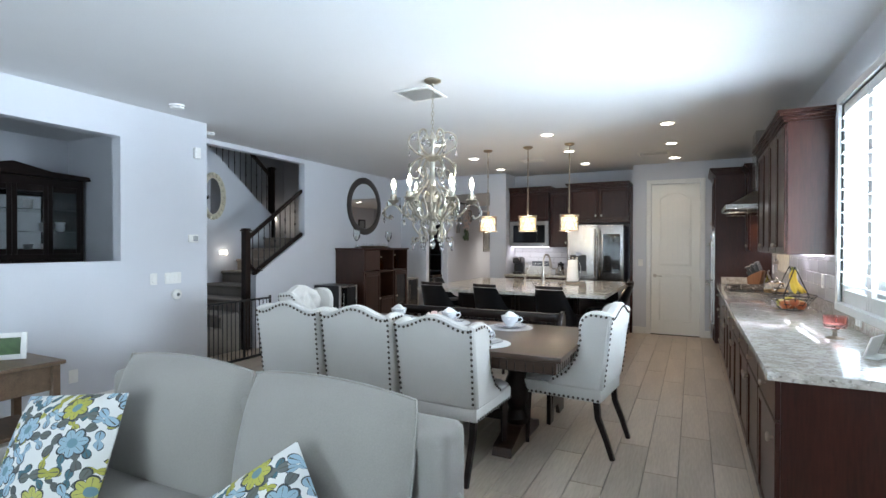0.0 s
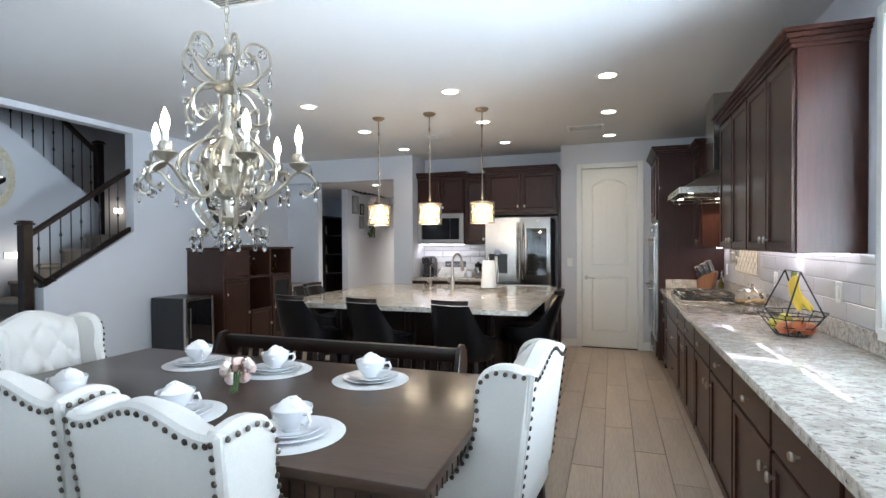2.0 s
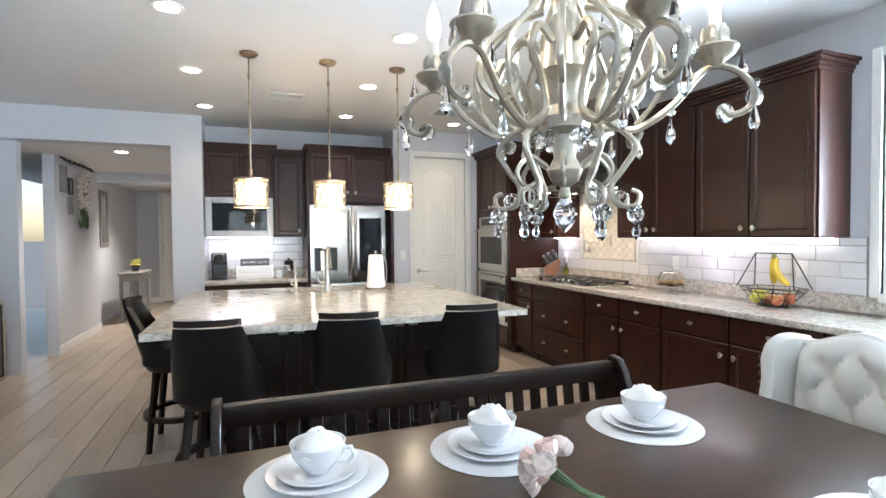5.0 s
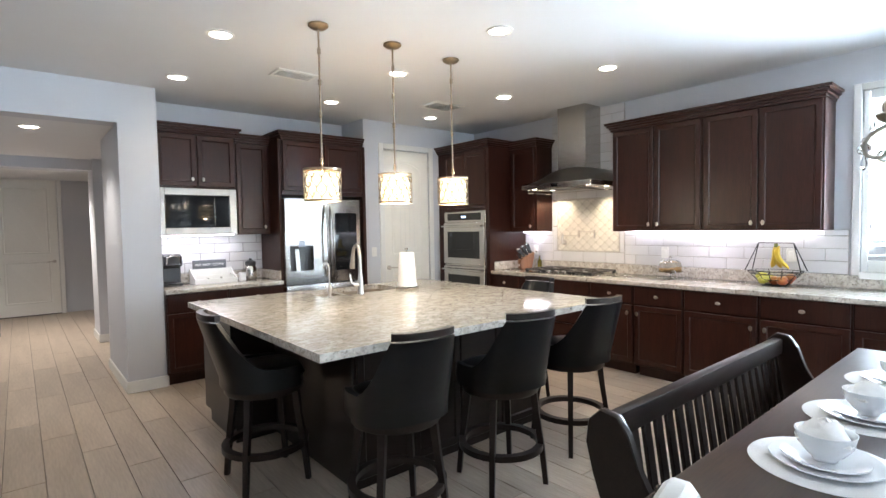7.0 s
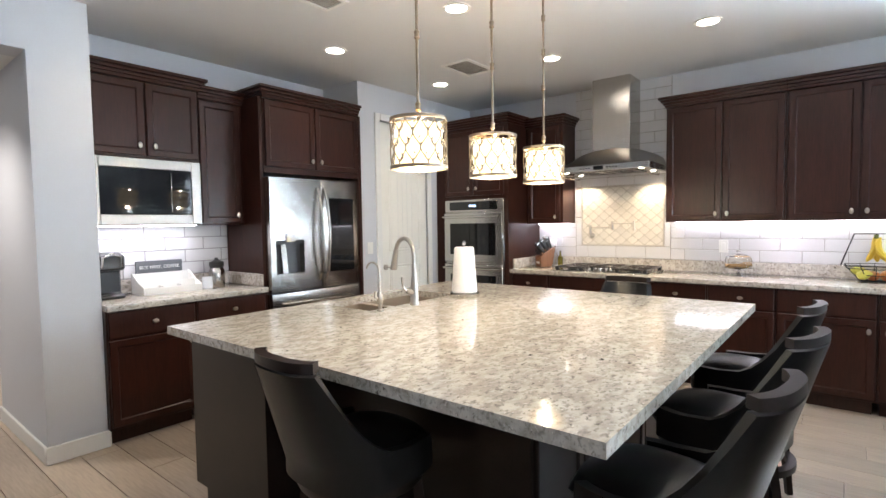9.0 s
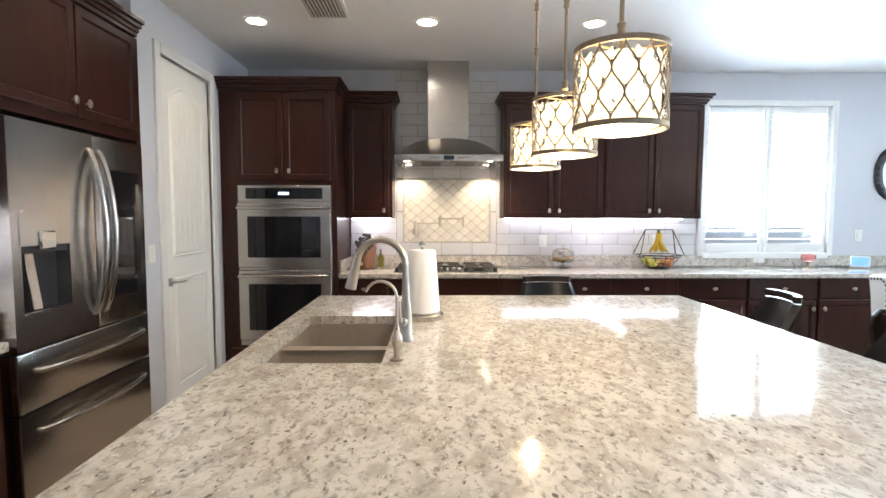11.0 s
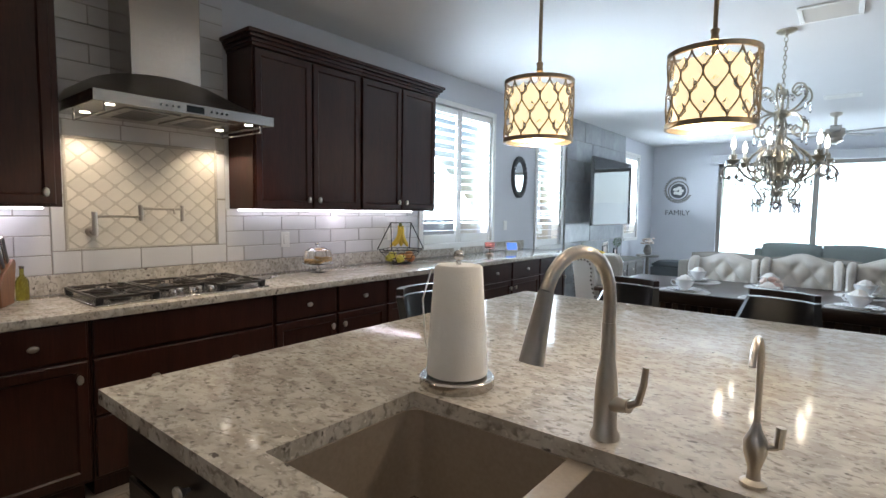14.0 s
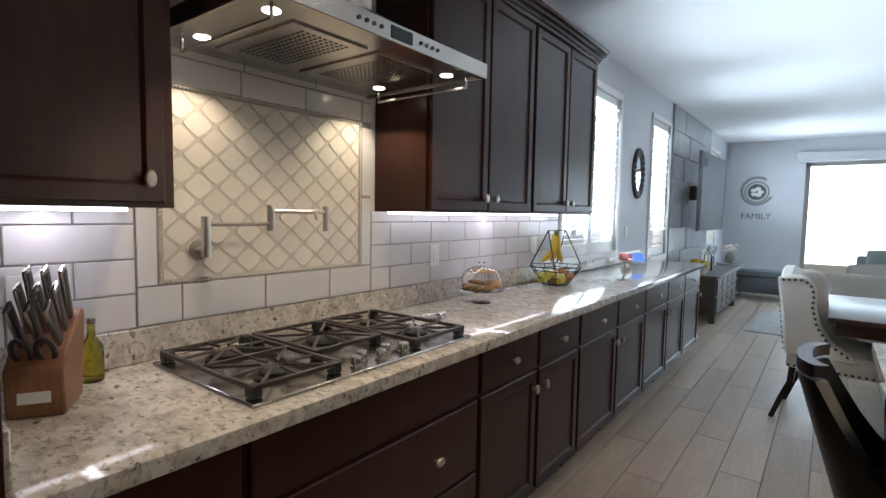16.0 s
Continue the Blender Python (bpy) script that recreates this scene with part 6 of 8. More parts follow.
oval_mirror("wall_mirror", place(XM, 8.58, 2.17), 1.06, 1.06, 0.115, shade("dark_bronze_frame", (0.035, 0.028, 0.024), 0.35, coat=0.3, grain=0.2), "large round mirror in a wide dark bronze frame")
oval_mirror("gilt_mirror", place(-5.94, 6.20, 2.20), 0.46, 0.72, 0.085, CREAMF, "oval mirror in a carved cream-gilt frame", 5)
oval_mirror("round_mirror", pose(WX, 3.50, 1.825, 0, 0, 180), 0.36, 0.52, 0.075, shade("charcoal_frame", (0.05, 0.052, 0.056), 0.5, grain=0.3, bump=0.6, bump_scale=60), "small oval mirror in a carved charcoal frame", 6)

# ---- stairs ----
def yz(x):
    """Lays an outline in (y, z) into the plane x, drawn out towards +x."""
    return Matrix(((0, 1, 0, x), (1, 0, 0, 0), (0, 0, 1, 0), (0, 0, 0, 1)))


stair = thing("staircase", "carpeted half-turn staircase", "stairs", kind="structure")
RISE, GO, SY = 0.175, 0.29, 4.92
for k in range(9):
    bm = NB()
    y = SY + GO * k
    box(bm, (-5.93, y, 0), (XM - 0.125, y + GO if k < 8 else y + GO, RISE * (k + 1) - 0.03))
    box(bm, (-5.93, y - 0.035, RISE * (k + 1) - 0.045), (XM - 0.125, y + GO, RISE * (k + 1)), 0.02, 3)
    part("step", bm, CARPET, stair)
LZ = RISE * 9
bm = NB()
box(bm, (-7.07, SY + GO * 9, LZ - 0.25), (XM - 0.125, 8.9, LZ), 0.01)
part("landing", bm, CARPET, stair)
for k in range(9):
    bm = NB()
    y = 7.44 - 0.25 * k
    z = LZ + 0.19 * (k + 1)
    box(bm, (-7.07, y - 0.25, z - 0.19), (-6.06, y, z), 0.01)
    part("step", bm, CARPET, stair)
bm = NB()
prism(bm, [(4.66, 0), (7.42, 0), (7.42, 1.98), (4.66, 4.10)], 0.10, yz(-6.05))
solid("wall_under_flight", bm, PAINT, "pale grey wall under the upper stair flight", "wall", kind="structure", smooth=False)

rail = thing("stair_railing", "dark wooden stair railing with black iron balusters", "railing", kind="structure")
for x, y, za, zb, w in ((XM - 0.06, 5.86, 0.0, 1.64, 0.09), (XM - 0.06, 6.05, 0.0, 1.08, 0.09), (-6.0, 7.47, LZ, 2.78, 0.09)):
    bm = NB()
    box(bm, (x - w / 2, y - w / 2, za), (x + w / 2, y + w / 2, zb), 0.006)
    box(bm, (x - w / 2 - 0.015, y - w / 2 - 0.015, zb), (x + w / 2 + 0.015, y + w / 2 + 0.015, zb + 0.02), 0.005)
    box(bm, (x - w / 2 - 0.006, y - w / 2 - 0.006, zb + 0.02), (x + w / 2 + 0.006, y + w / 2 + 0.006, zb + 0.04), 0.01)
    part("newel_post", bm, ESPRESSO, rail)
for (x, ya, za), (_, yb, zb) in (((XM - 0.06, 5.86, 1.52), (0, 6.965, 2.30)), ((-6.0, 7.45, 2.66), (0, 5.2, 4.39)), ((XM - 0.06, 5.98, 1.05), (0, 6.965, 1.625)), ((XM - 0.06, 5.86, 1.22), (0, 6.05, 1.06))):
    bm = NB()
    d = 0.03
    prism(bm, [(ya, za - d), (yb, zb - d), (yb, zb + d), (ya, za + d)], 0.062, yz(x - 0.031), 0.01)
    part("handrail", bm, ESPRESSO, rail)
for k in range(9):
    y = 5.98 + 0.105 * k
    bm = NB()
    zb, zt_ = 1.06 + 0.584 * (y - 5.98), 1.60 + 0.706 * (y - 5.98)
    tube(bm, [(XM - 0.06, y, zb), (XM - 0.06, y, zt_)], 0.0065, 6)
    for f in (0.35, 0.65):
        if k % 2 == 0:
            ball(bm, (XM - 0.06, y, zb + f * (zt_ - zb)), 0.014, (1, 1, 1.7), 8)
    part("baluster", bm, BLACKI, rail)
for k in range(19):
    y = 7.36 - 0.115 * k
    bm = NB()
    zb, zt_ = 2.02 + 0.768 * (7.36 - y), 2.70 + 0.768 * (7.36 - y)
    tube(bm, [(-6.0, y, zb), (-6.0, y, zt_)], 0.0065, 6)
    for f in (0.35, 0.65):
        if k % 2 == 0:
            ball(bm, (-6.0, y, zb + f * (zt_ - zb)), 0.014, (1, 1, 1.7), 8)
    part("baluster", bm, BLACKI, rail)

gate = thing("safety_gate", "black metal safety gate across the stairs", "gate", place(-4.40, 4.70))
bm = NB()
for lo, hi in (((0.0, 0.03), (0.025, 0.76)), ((0.70, 0.03), (0.725, 0.76)), ((1.13, 0.0), (1.16, 0.78)), ((0.0, 0.0), (1.13, 0.03)), ((0.025, 0.735), (0.70, 0.76)), ((0.725, 0.735), (1.13, 0.76))):
    box(bm, (-0.012, lo[0], lo[1]), (0.012, hi[0], hi[1]), 0.003)
part("gate_frame", bm, BLACKI, gate)
bar_ = None
for k in range(17):
    y = 0.065 + 0.064 * k
    if abs(y - 0.71) < 0.03:
        continue
    if bar_ is None:
        bm = NB()
        cyl(bm, (0, 0, 0.03), (0, 0, 0.737), 0.006, 8)
        bar_ = part("bar", bm, BLACKI, gate, m=place(0, y))
    else:
        twin(bar_, place(0, y))

for x, y, z, turn in ((-5.95, 6.40, 1.33, 90), (-7.08, 8.60, 1.99, 90)):
    s = thing("step_light", "small glowing recessed wall light by the stairs", "wall light", pose(x, y, z, 0, 0, turn))
    bm = NB()
    box(bm, (-0.085, -0.012, -0.04), (0.085, 0, 0.04), 0.003)
    part("plate", bm, WHITE, s)
    bm = NB()
    box(bm, (-0.07, -0.014, -0.028), (0.07, -0.0115, 0.028))
    part("lens", bm, SCONCE, s)
    lamp("step_lamp", "POINT", Matrix.Translation((x + 0.12, y, z)), 0.7, (1, 0.88, 0.75), radius=0.02)
wc = thing("wall_clock", "large round white-rimmed wall clock by the stairs", "clock", place(-5.95, 5.77, 2.62))
bm = NB()
tube(bm, [(0.014, 0.24 * math.cos(2 * math.pi * k / 32), 0.24 * math.sin(2 * math.pi * k / 32)) for k in range(32)], 0.014, 8, ring=True)
part("rim", bm, WHITE, wc)
bm = NB()
cyl(bm, (0, 0, 0), (0.006, 0, 0), 0.235, 32)
part("dial", bm, PAINT, wc)
for a, l in ((-40, 0.16), (95, 0.11)):
    bm = NB()
    tube(bm, [(0.012, 0, 0), (0.012, l * math.cos(radians(a)), l * math.sin(radians(a)))], 0.005, 6)
    part("clock_hand", bm, BLACKI, wc)
orn = thing("ornate_frame", "small grey ornate picture frame by the stairs", "picture frame", place(-5.95, 5.77, 2.04))
bm = NB()
for s in (-1, 1):
    box(bm, (0, s * 0.13 - 0.03, -0.17), (0.025, s * 0.13 + 0.03, 0.17), 0.012, 2)
    box(bm, (0, -0.13, s * 0.16 - 0.03), (0.025, 0.13, s * 0.16 + 0.03), 0.012, 2)
    ball(bm, (0.015, 0, s * 0.19), 0.035, (0.5, 1.2, 0.8), 8)
    ball(bm, (0.015, s * 0.15, 0), 0.03, (0.5, 0.8, 1.6), 8)
part("frame", bm, GREYC, orn)
bm = NB()
box(bm, (0, -0.10, -0.13), (0.008, 0.10, 0.13))
part("picture", bm, SLATE, orn)

# ---- wall fittings ----
plate("light_switch", XL, 4.25, 1.11, 90, gang=4, w=0.046, label="white four-gang light switch plate", kind_of="switch")
plate("light_switch", XL, 4.04, 1.11, 90, label="white single light switch", kind_of="switch")
plate("outlet", XL, 3.31, 0.31, 90)
plate("light_switch", -0.10, YP, 1.17, 0, label="white light switch beside the pantry door", kind_of="switch")
for y, z in ((6.93, 1.16), (5.82, 1.17), (8.62, 1.15)):
    plate("outlet", WX - 0.014, y, z, -90, label="white outlet in the tiled backsplash")
plate("outlet", WX - 0.022, 4.80, 0.985, -90, w=0.115, h=0.07, label="white outlet in the granite upstand")
plate("outlet", WX, 3.80, 1.22, -90, label="white outlet by the oval mirror")
plate("outlet", XM, 6.55, 0.33, 90)
th = thing("thermostat", "white wall thermostat with a dark display", "thermostat", pose(XL, 4.48, 1.52, 0, 0, 90))
bm = NB()
box(bm, (-0.06, -0.022, -0.042), (0.06, 0, 0.042), 0.006)
part("case", bm, WHITE, th)
bm = NB()
box(bm, (-0.005, -0.024, -0.028), (0.05, -0.021, 0.028))
part("display", bm, SLATE, th)
kn = thing("dial_control", "round white plug-in sensor on the wall", "sensor", pose(XL, 4.28, 0.94, 0, 0, 90))
bm = NB()
lathe(bm, [(0.052, 0), (0.052, 0.03), (0.035, 0.042), (0.02, 0.044)], 24, Matrix.Rotation(radians(90), 4, "X"))
part("case", bm, WHITE, kn)
bm = NB()
lathe(bm, [(0.018, 0.043), (0.018, 0.047)], 18, Matrix.Rotation(radians(90), 4, "X"))
part("lens", bm, GREYC, kn)
sn = thing("motion_detector", "small white alarm sensor high on the wall", "sensor", pose(XL, 4.52, 2.44, 0, 0, 90))
bm = NB()
box(bm, (-0.035, -0.045, -0.06), (0.035, 0, 0.06), 0.012, 2)
part("case", bm, WHITE, sn)
for x, y in ((-3.75, 4.02), (-4.5, 4.98)):
    d = thing("smoke_detector", "round white smoke detector on the ceiling", "smoke detector", place(x, y, CEIL))
    bm = NB()
    lathe(bm, [(0.068, 0), (0.068, -0.018), (0.055, -0.036), (0.02, -0.040)], 24)
    part("case", bm, WHITE, d)
    bm = NB()
    lathe(bm, [(0.058, -0.016), (0.0695, -0.018), (0.0695, -0.021), (0.058, -0.023)], 24)
    part("vent_ring", bm, GREYC, d)

# ---- hall ----
sw = thing("flower_swag", "hanging swag of pale hydrangeas on an iron rod", "wall decoration", place(-4.15, 11.63, 2.0))
bm = NB()
tube(bm, [(0.03, -0.70, 0.43), (0.03, -0.3, 0.40), (0.03, 0.1, 0.43), (0.03, 0.68, 0.41)], 0.012, 8)
for k in range(7):
    ball(bm, (0.03, -0.55 + 0.18 * k, 0.42), 0.03, (0.6, 1, 0.8), 8)
part("rod", bm, BLACKI, sw)
rg = random.Random(8)
for k in range(9):
    bm = NB()
    c = Vector((0.07 + rg.uniform(0, 0.04), rg.uniform(-0.09, 0.09), 0.30 - 0.055 * k))
    for i in range(16):
        v = Vector((rg.uniform(-1, 1), rg.uniform(-1, 1), rg.uniform(-1, 1))).normalized() * 0.06
        ball(bm, c + v, 0.02, (1, 1, 0.4), 6, Matrix.Rotation(rg.uniform(0, 3), 4, "X"))
    part("bloom", bm, PETAL, sw)
bm = NB()
for k in range(36):
    ball(bm, (0.06 + rg.uniform(-0.02, 0.04), rg.uniform(-0.09, 0.09), -0.20 - rg.uniform(0, 0.22)), 0.045, (0.25, 0.4, 1), 6, Matrix.Rotation(rg.uniform(-0.6, 0.6), 4, "X"))
part("greenery", bm, LEAFG, sw)


def picture(name, m, w, h, fw, fmat, pmat, label):
    """A framed picture in the plane x = 0 that faces +x."""
    root = thing(name, label, "picture frame", m)
    bm = NB()
    for lo, hi in (((-w / 2, -h / 2), (-w / 2 + fw, h / 2)), ((w / 2 - fw, -h / 2), (w / 2, h / 2)), ((-w / 2 + fw, -h / 2), (w / 2 - fw, -h / 2 + fw)), ((-w / 2 + fw, h / 2 - fw), (w / 2 - fw, h / 2))):
        box(bm, (0, *lo), (0.02, *hi), 0.003)
    part("frame", bm, fmat, root)
    bm = NB()
    box(bm, (0, -w / 2 + fw, -h / 2 + fw), (0.010, w / 2 - fw, h / 2 - fw))
    part("print", bm, pmat, root)


for y, z, w, h, fm in ((11.08, 2.17, 0.24, 0.34, GREYW), (11.34, 2.10, 0.16, 0.22, BLACKI), (11.33, 1.85, 0.18, 0.24, GREYW), (12.0, 2.15, 0.2, 0.28, OAK)):
    picture("picture_frame", place(-4.15, y, z), w, h, 0.03, fm, SLATE, "small framed print on the hall wall")
picture("picture_frame", pose(-2.35, 11.9, 1.75, 0, 0, 180), 0.3, 0.75, 0.03, BLACKI, SLATE, "narrow dark framed panel on the hall wall")
con = thing("console_table", "weathered grey hall console table with carved legs", "console table", place(-4.05, 13.15))
bm = NB()
box(bm, (0, 0, 0.80), (0.36, 0.95, 0.84), 0.006)
part("top", bm, GREYW, con)
bm = NB()
box(bm, (0.03, 0.04, 0.70), (0.33, 0.91, 0.80), 0.004)
part("apron", bm, GREYW, con)
for x in (0.05, 0.31):
    for y in (0.07, 0.88):
        bm = NB()
        lathe(bm, [(0.03, 0), (0.022, 0.06), (0.03, 0.15), (0.022, 0.3), (0.032, 0.45), (0.025, 0.6), (0.032, 0.705)], 10, Matrix.Translation((x, y, 0)))
        part("leg", bm, GREYW, con)
bm = NB()
box(bm, (0.03, 0.05, 0.14), (0.33, 0.90, 0.165), 0.004)
part("shelf", bm, GREYW, con)
picture("hall_mirror", place(-4.30, 13.5, 1.75), 0.5, 0.95, 0.08, GREYW, MIRROR, "tall mirror in a weathered grey frame")
pl = thing("potted_plant", "small yellow-green plant on the hall console", "plant", place(-3.86, 13.6, 0.84))
bm = NB()
lathe(bm, [(0.05, 0), (0.065, 0.1), (0.06, 0.1), (0.045, 0.02)], 14)
part("pot", bm, BLACKP, pl)
bm = NB()
for k in range(30):
    ball(bm, (rg.uniform(-0.07, 0.07), rg.uniform(-0.09, 0.09), 0.14 + rg.uniform(-0.03, 0.08)), 0.035, (0.5, 1, 0.3), 6, Matrix.Rotation(rg.uniform(0, 3), 4, "Z"))
part("leaves", bm, PEAR, pl)
kh = thing("key_hook", "small black key rack on the entry wall", "key rack", pose(-2.35, 15.0, 1.45, 0, 0, 180))
bm = NB()
box(bm, (0, -0.07, -0.015), (0.015, 0.07, 0.015), 0.003)
for k in range(3):
    tube(bm, [(0.015, -0.05 + 0.05 * k, 0), (0.03, -0.05 + 0.05 * k, -0.05 - 0.04 * k), (0.02, -0.05 + 0.05 * k, -0.09 - 0.04 * k)], 0.006, 6)
part("rack", bm, BLACKI, kh)
hs = thing("hall_shelf", "dark wooden wall shelf with framed items", "shelf", place(-5.30, 11.4))
bm = NB()
for lo, hi in (((0, 0, 0.0), (0.3, 0.03, 2.0)), ((0, 0.77, 0.0), (0.3, 0.80, 2.0)), ((0, 0.03, 1.97), (0.3, 0.77, 2.0)), ((0, 0.03, 0.0), (0.02, 0.77, 1.97))):
    box(bm, lo, hi, 0.003)
part("case", bm, ESPRESSO, hs)
for k, z in enumerate((0.05, 0.8, 1.2, 1.6)):
    bm = NB()
    box(bm, (0.02, 0.03, z), (0.29, 0.77, z + 0.025))
    part("shelf_board", bm, ESPRESSO, hs)
    if k:
        picture("picture_frame", pose(-5.18, 11.65, z + 0.125, 0, -6, 0), 0.2, 0.19, 0.02, GREYW, PETAL, "small framed photo on the hall shelf")

# ---- things on the worktops ----
CT = 0.918
BIG = Matrix.Diagonal((1.25, 1.32, 1.08, 1))
bk = thing("fruit_basket", "black wire fruit basket with banana hanger", "fruit basket", place(1.42, 5.88, CT) @ BIG)
bm = NB()


def ring_pts(r, z, n=6, off=0.0):
    return [(r * math.cos(2 * math.pi * (k + off) / n), r * math.sin(2 * math.pi * (k + off) / n) * 1.15, z) for k in range(n)]


for r, z in ((0.065, 0.004), (0.095, 0.05), (0.125, 0.095), (0.14, 0.118)):
    tube(bm, ring_pts(r, z), 0.0028, 6, ring=True)
for k in range(6):
    for f in (0, 0.5):
        a, b = 2 * math.pi * (k + f) / 6, 2 * math.pi * (k + f) / 6
        c = 1.0 if f == 0 else 0.866
        tube(bm, [(0.065 * c * math.cos(a), 0.065 * c * 1.15 * math.sin(a), 0.004), (0.14 * c * math.cos(b), 0.14 * c * 1.15 * math.sin(b), 0.118)], 0.0022, 5)
for i in range(-2, 3):
    tube(bm, [(0.025 * i, -0.06, 0.004), (0.025 * i, 0.06, 0.004)], 0.002, 5)
part("wire_bowl", bm, BLACKI, bk)
bm = NB()
for s in (-1, 1):
    tube(bm, [(0.07, s * 0.155, 0.118), (0, s * 0.098, 0.335)], 0.0034, 6)
    tube(bm, [(-0.07, s * 0.155, 0.118), (0, s * 0.098, 0.335)], 0.0034, 6)
tube(bm, [(0, -0.098, 0.335), (0, 0.098, 0.335)], 0.0034, 6)
tube(bm, [(0, 0, 0.335), (0, 0, 0.315), (0.012, 0, 0.305)], 0.003, 6)
part("hanger", bm, BLACKI, bk)
bn_ = thing("bananas", "bunch of ripe yellow bananas on a hook", "bananas", place(1.42, 5.88, CT) @ Matrix.Diagonal((1.35, 1.35, 1.12, 1)))
for k, t in enumerate((-35, -5, 25, 55)):
    bm = NB()
    pts = []
    for i in range(11):
        a = radians(-15 + 105 * i / 10)
        pts.append((0.015 + 0.10 * (1 - math.cos(a)) - 0.045 * (i / 10), 0, 0.30 - 0.17 * i / 10))
    n_ = len(pts)
    rings = []
    R = Matrix.Rotation(radians(t * 1.3 - 40), 4, "Z")
    for i, p in enumerate(pts):
        rr = 0.018 * (min(1, 0.25 + i / 2.5) * min(1, 0.25 + (n_ - 1 - i) / 2.0))
        rings.append([bm.verts.new(R @ Vector((p[0] + rr * math.cos(2 * math.pi * q / 6), rr * math.sin(2 * math.pi * q / 6), p[2]))) for q in range(6)])
    for a_, b_ in zip(rings, rings[1:]):
        for q in range(6):
            bm.faces.new((a_[q], a_[(q + 1) % 6], b_[(q + 1) % 6], b_[q]))
    bm.faces.new(rings[0])
    bm.faces.new(rings[-1])
    part("banana", bm, YELLOW, bn_)
bm = NB()
cyl(bm, (0.005, 0, 0.292), (0.005, 0, 0.318), 0.011, 8)
part("stem", bm, GREENB, bn_)
for k, (x, y, z, r, mt, nm_, lb) in enumerate(((-0.045, -0.05, 0.052, 0.036, APPLE, "apple", "red and yellow apple"), (0.04, -0.06, 0.052, 0.036, APPLE, "apple", "red and yellow apple"), (0.0, 0.01, 0.046, 0.036, APPLE, "apple", "red and yellow apple"),
                                               (-0.05, 0.055, 0.052, 0.034, PEAR, "pear", "yellow-green pear"), (0.045, 0.06, 0.052, 0.034, PEAR, "pear", "yellow-green pear"), (0.0, -0.085, 0.075, 0.032, APPLE, "apple", "red and yellow apple"), (0.0, 0.085, 0.078, 0.032, PEAR, "pear", "yellow-green pear"))):
    f = thing(nm_, lb + " in the wire basket", nm_, place(1.42 + 1.25 * x, 5.88 + 1.3 * y, CT + z) @ Matrix.Diagonal((1.2, 1.2, 1.05, 1)), "fruit in the basket")
    bm = NB()
    if nm_ == "apple":
        lathe(bm, [(0.004, -r * 0.82), (r * 0.55, -r * 0.9), (r * 0.95, -r * 0.3), (r, r * 0.15), (r * 0.8, r * 0.7), (r * 0.35, r * 0.88), (0.003, r * 0.70)], 14)
    else:
        lathe(bm, [(0.004, -r), (r * 0.7, -r * 0.8), (r, -r * 0.1), (r * 0.75, r * 0.6), (r * 0.45, r * 1.1), (r * 0.3, r * 1.35), (0.003, r * 1.4)], 14, Matrix.Rotation(1.2, 4, "X"))
    part("flesh", bm, mt, f)
    bm = NB()
    cyl(bm, (0, 0, r * 0.7), (0.004, 0, r * 1.1), 0.0018, 5)
    part("stalk", bm, GREENB, f)

cd = thing("cake_stand", "footed glass cake stand under a glass dome", "cake stand", place(1.42, 6.78, CT))
bm = NB()
lathe(bm, [(0.05, 0), (0.05, 0.004), (0.014, 0.012), (0.011, 0.05), (0.03, 0.062), (0.115, 0.066), (0.115, 0.072), (0.001, 0.072)], 30)
part("stand", bm, GLASS, cd)
bm = NB()
lathe(bm, [(0.103, 0.073), (0.104, 0.13), (0.092, 0.165), (0.05, 0.185), (0.012, 0.19), (0.012, 0.20), (0.018, 0.212), (0.002, 0.222)], 30)
part("dome", bm, GLASS, cd)
for k in range(7):
    b = thing("biscuit", "golden biscuit on the cake stand", "biscuit", pose(1.42 + 0.055 * math.cos(k * 0.9), 6.78 + 0.055 * math.sin(k * 0.9), CT + 0.084 + 0.012 * (k // 4), 15, 10, 50 * k), "biscuits")
    bm = NB()
    lathe(bm, [(0.026, -0.008), (0.031, -0.002), (0.029, 0.006), (0.012, 0.010)], 12)
    part("crumb", bm, BISCUIT, b)

cg = thing("candle_holder", "pink diamond-cut glass candle dish on a brass foot", "candle holder", place(1.42, 4.45, CT))
bm = NB()
lathe(bm, [(0.05, 0), (0.045, 0.006), (0.012, 0.014), (0.010, 0.045), (0.025, 0.055)], 20)
part("foot", bm, BRONZE, cg)
bm = NB()
lathe(bm, [(0.025, 0.055), (0.055, 0.062), (0.060, 0.085), (0.062, 0.13), (0.058, 0.13), (0.054, 0.085), (0.03, 0.066)], 16)
part("dish", bm, PINKG, cg)
tbt = thing("tablet", "small tablet with a lit blue screen", "tablet", pose(1.45, 3.92, CT, 0, 0, -122) @ Matrix.Diagonal((0.8, 0.8, 0.8, 1)))
bm = NB()
prism(bm, [(-0.09, 0), (0.09, 0), (0.09, 0.012), (-0.09, 0.012)], 0.07, Matrix.Translation((0, 0, 0)), 0.003)
part("stand", bm, WHITE, tbt)
bm = NB()
box(bm, (-0.095, -0.006, -0.065), (0.095, 0.006, 0.065), 0.004)
pn = part("case", bm, WHITE, tbt, m=pose(0, 0.02, 0.072, -18, 0, 0))
bm = NB()
box(bm, (-0.082, -0.0075, -0.052), (0.082, -0.0055, 0.052))
part("screen", bm, SCREEN, pn)
sr = thing("spoon_rest", "steel spoon rest by the cooktop", "spoon rest", place(1.36, 7.27, CT))
bm = NB()
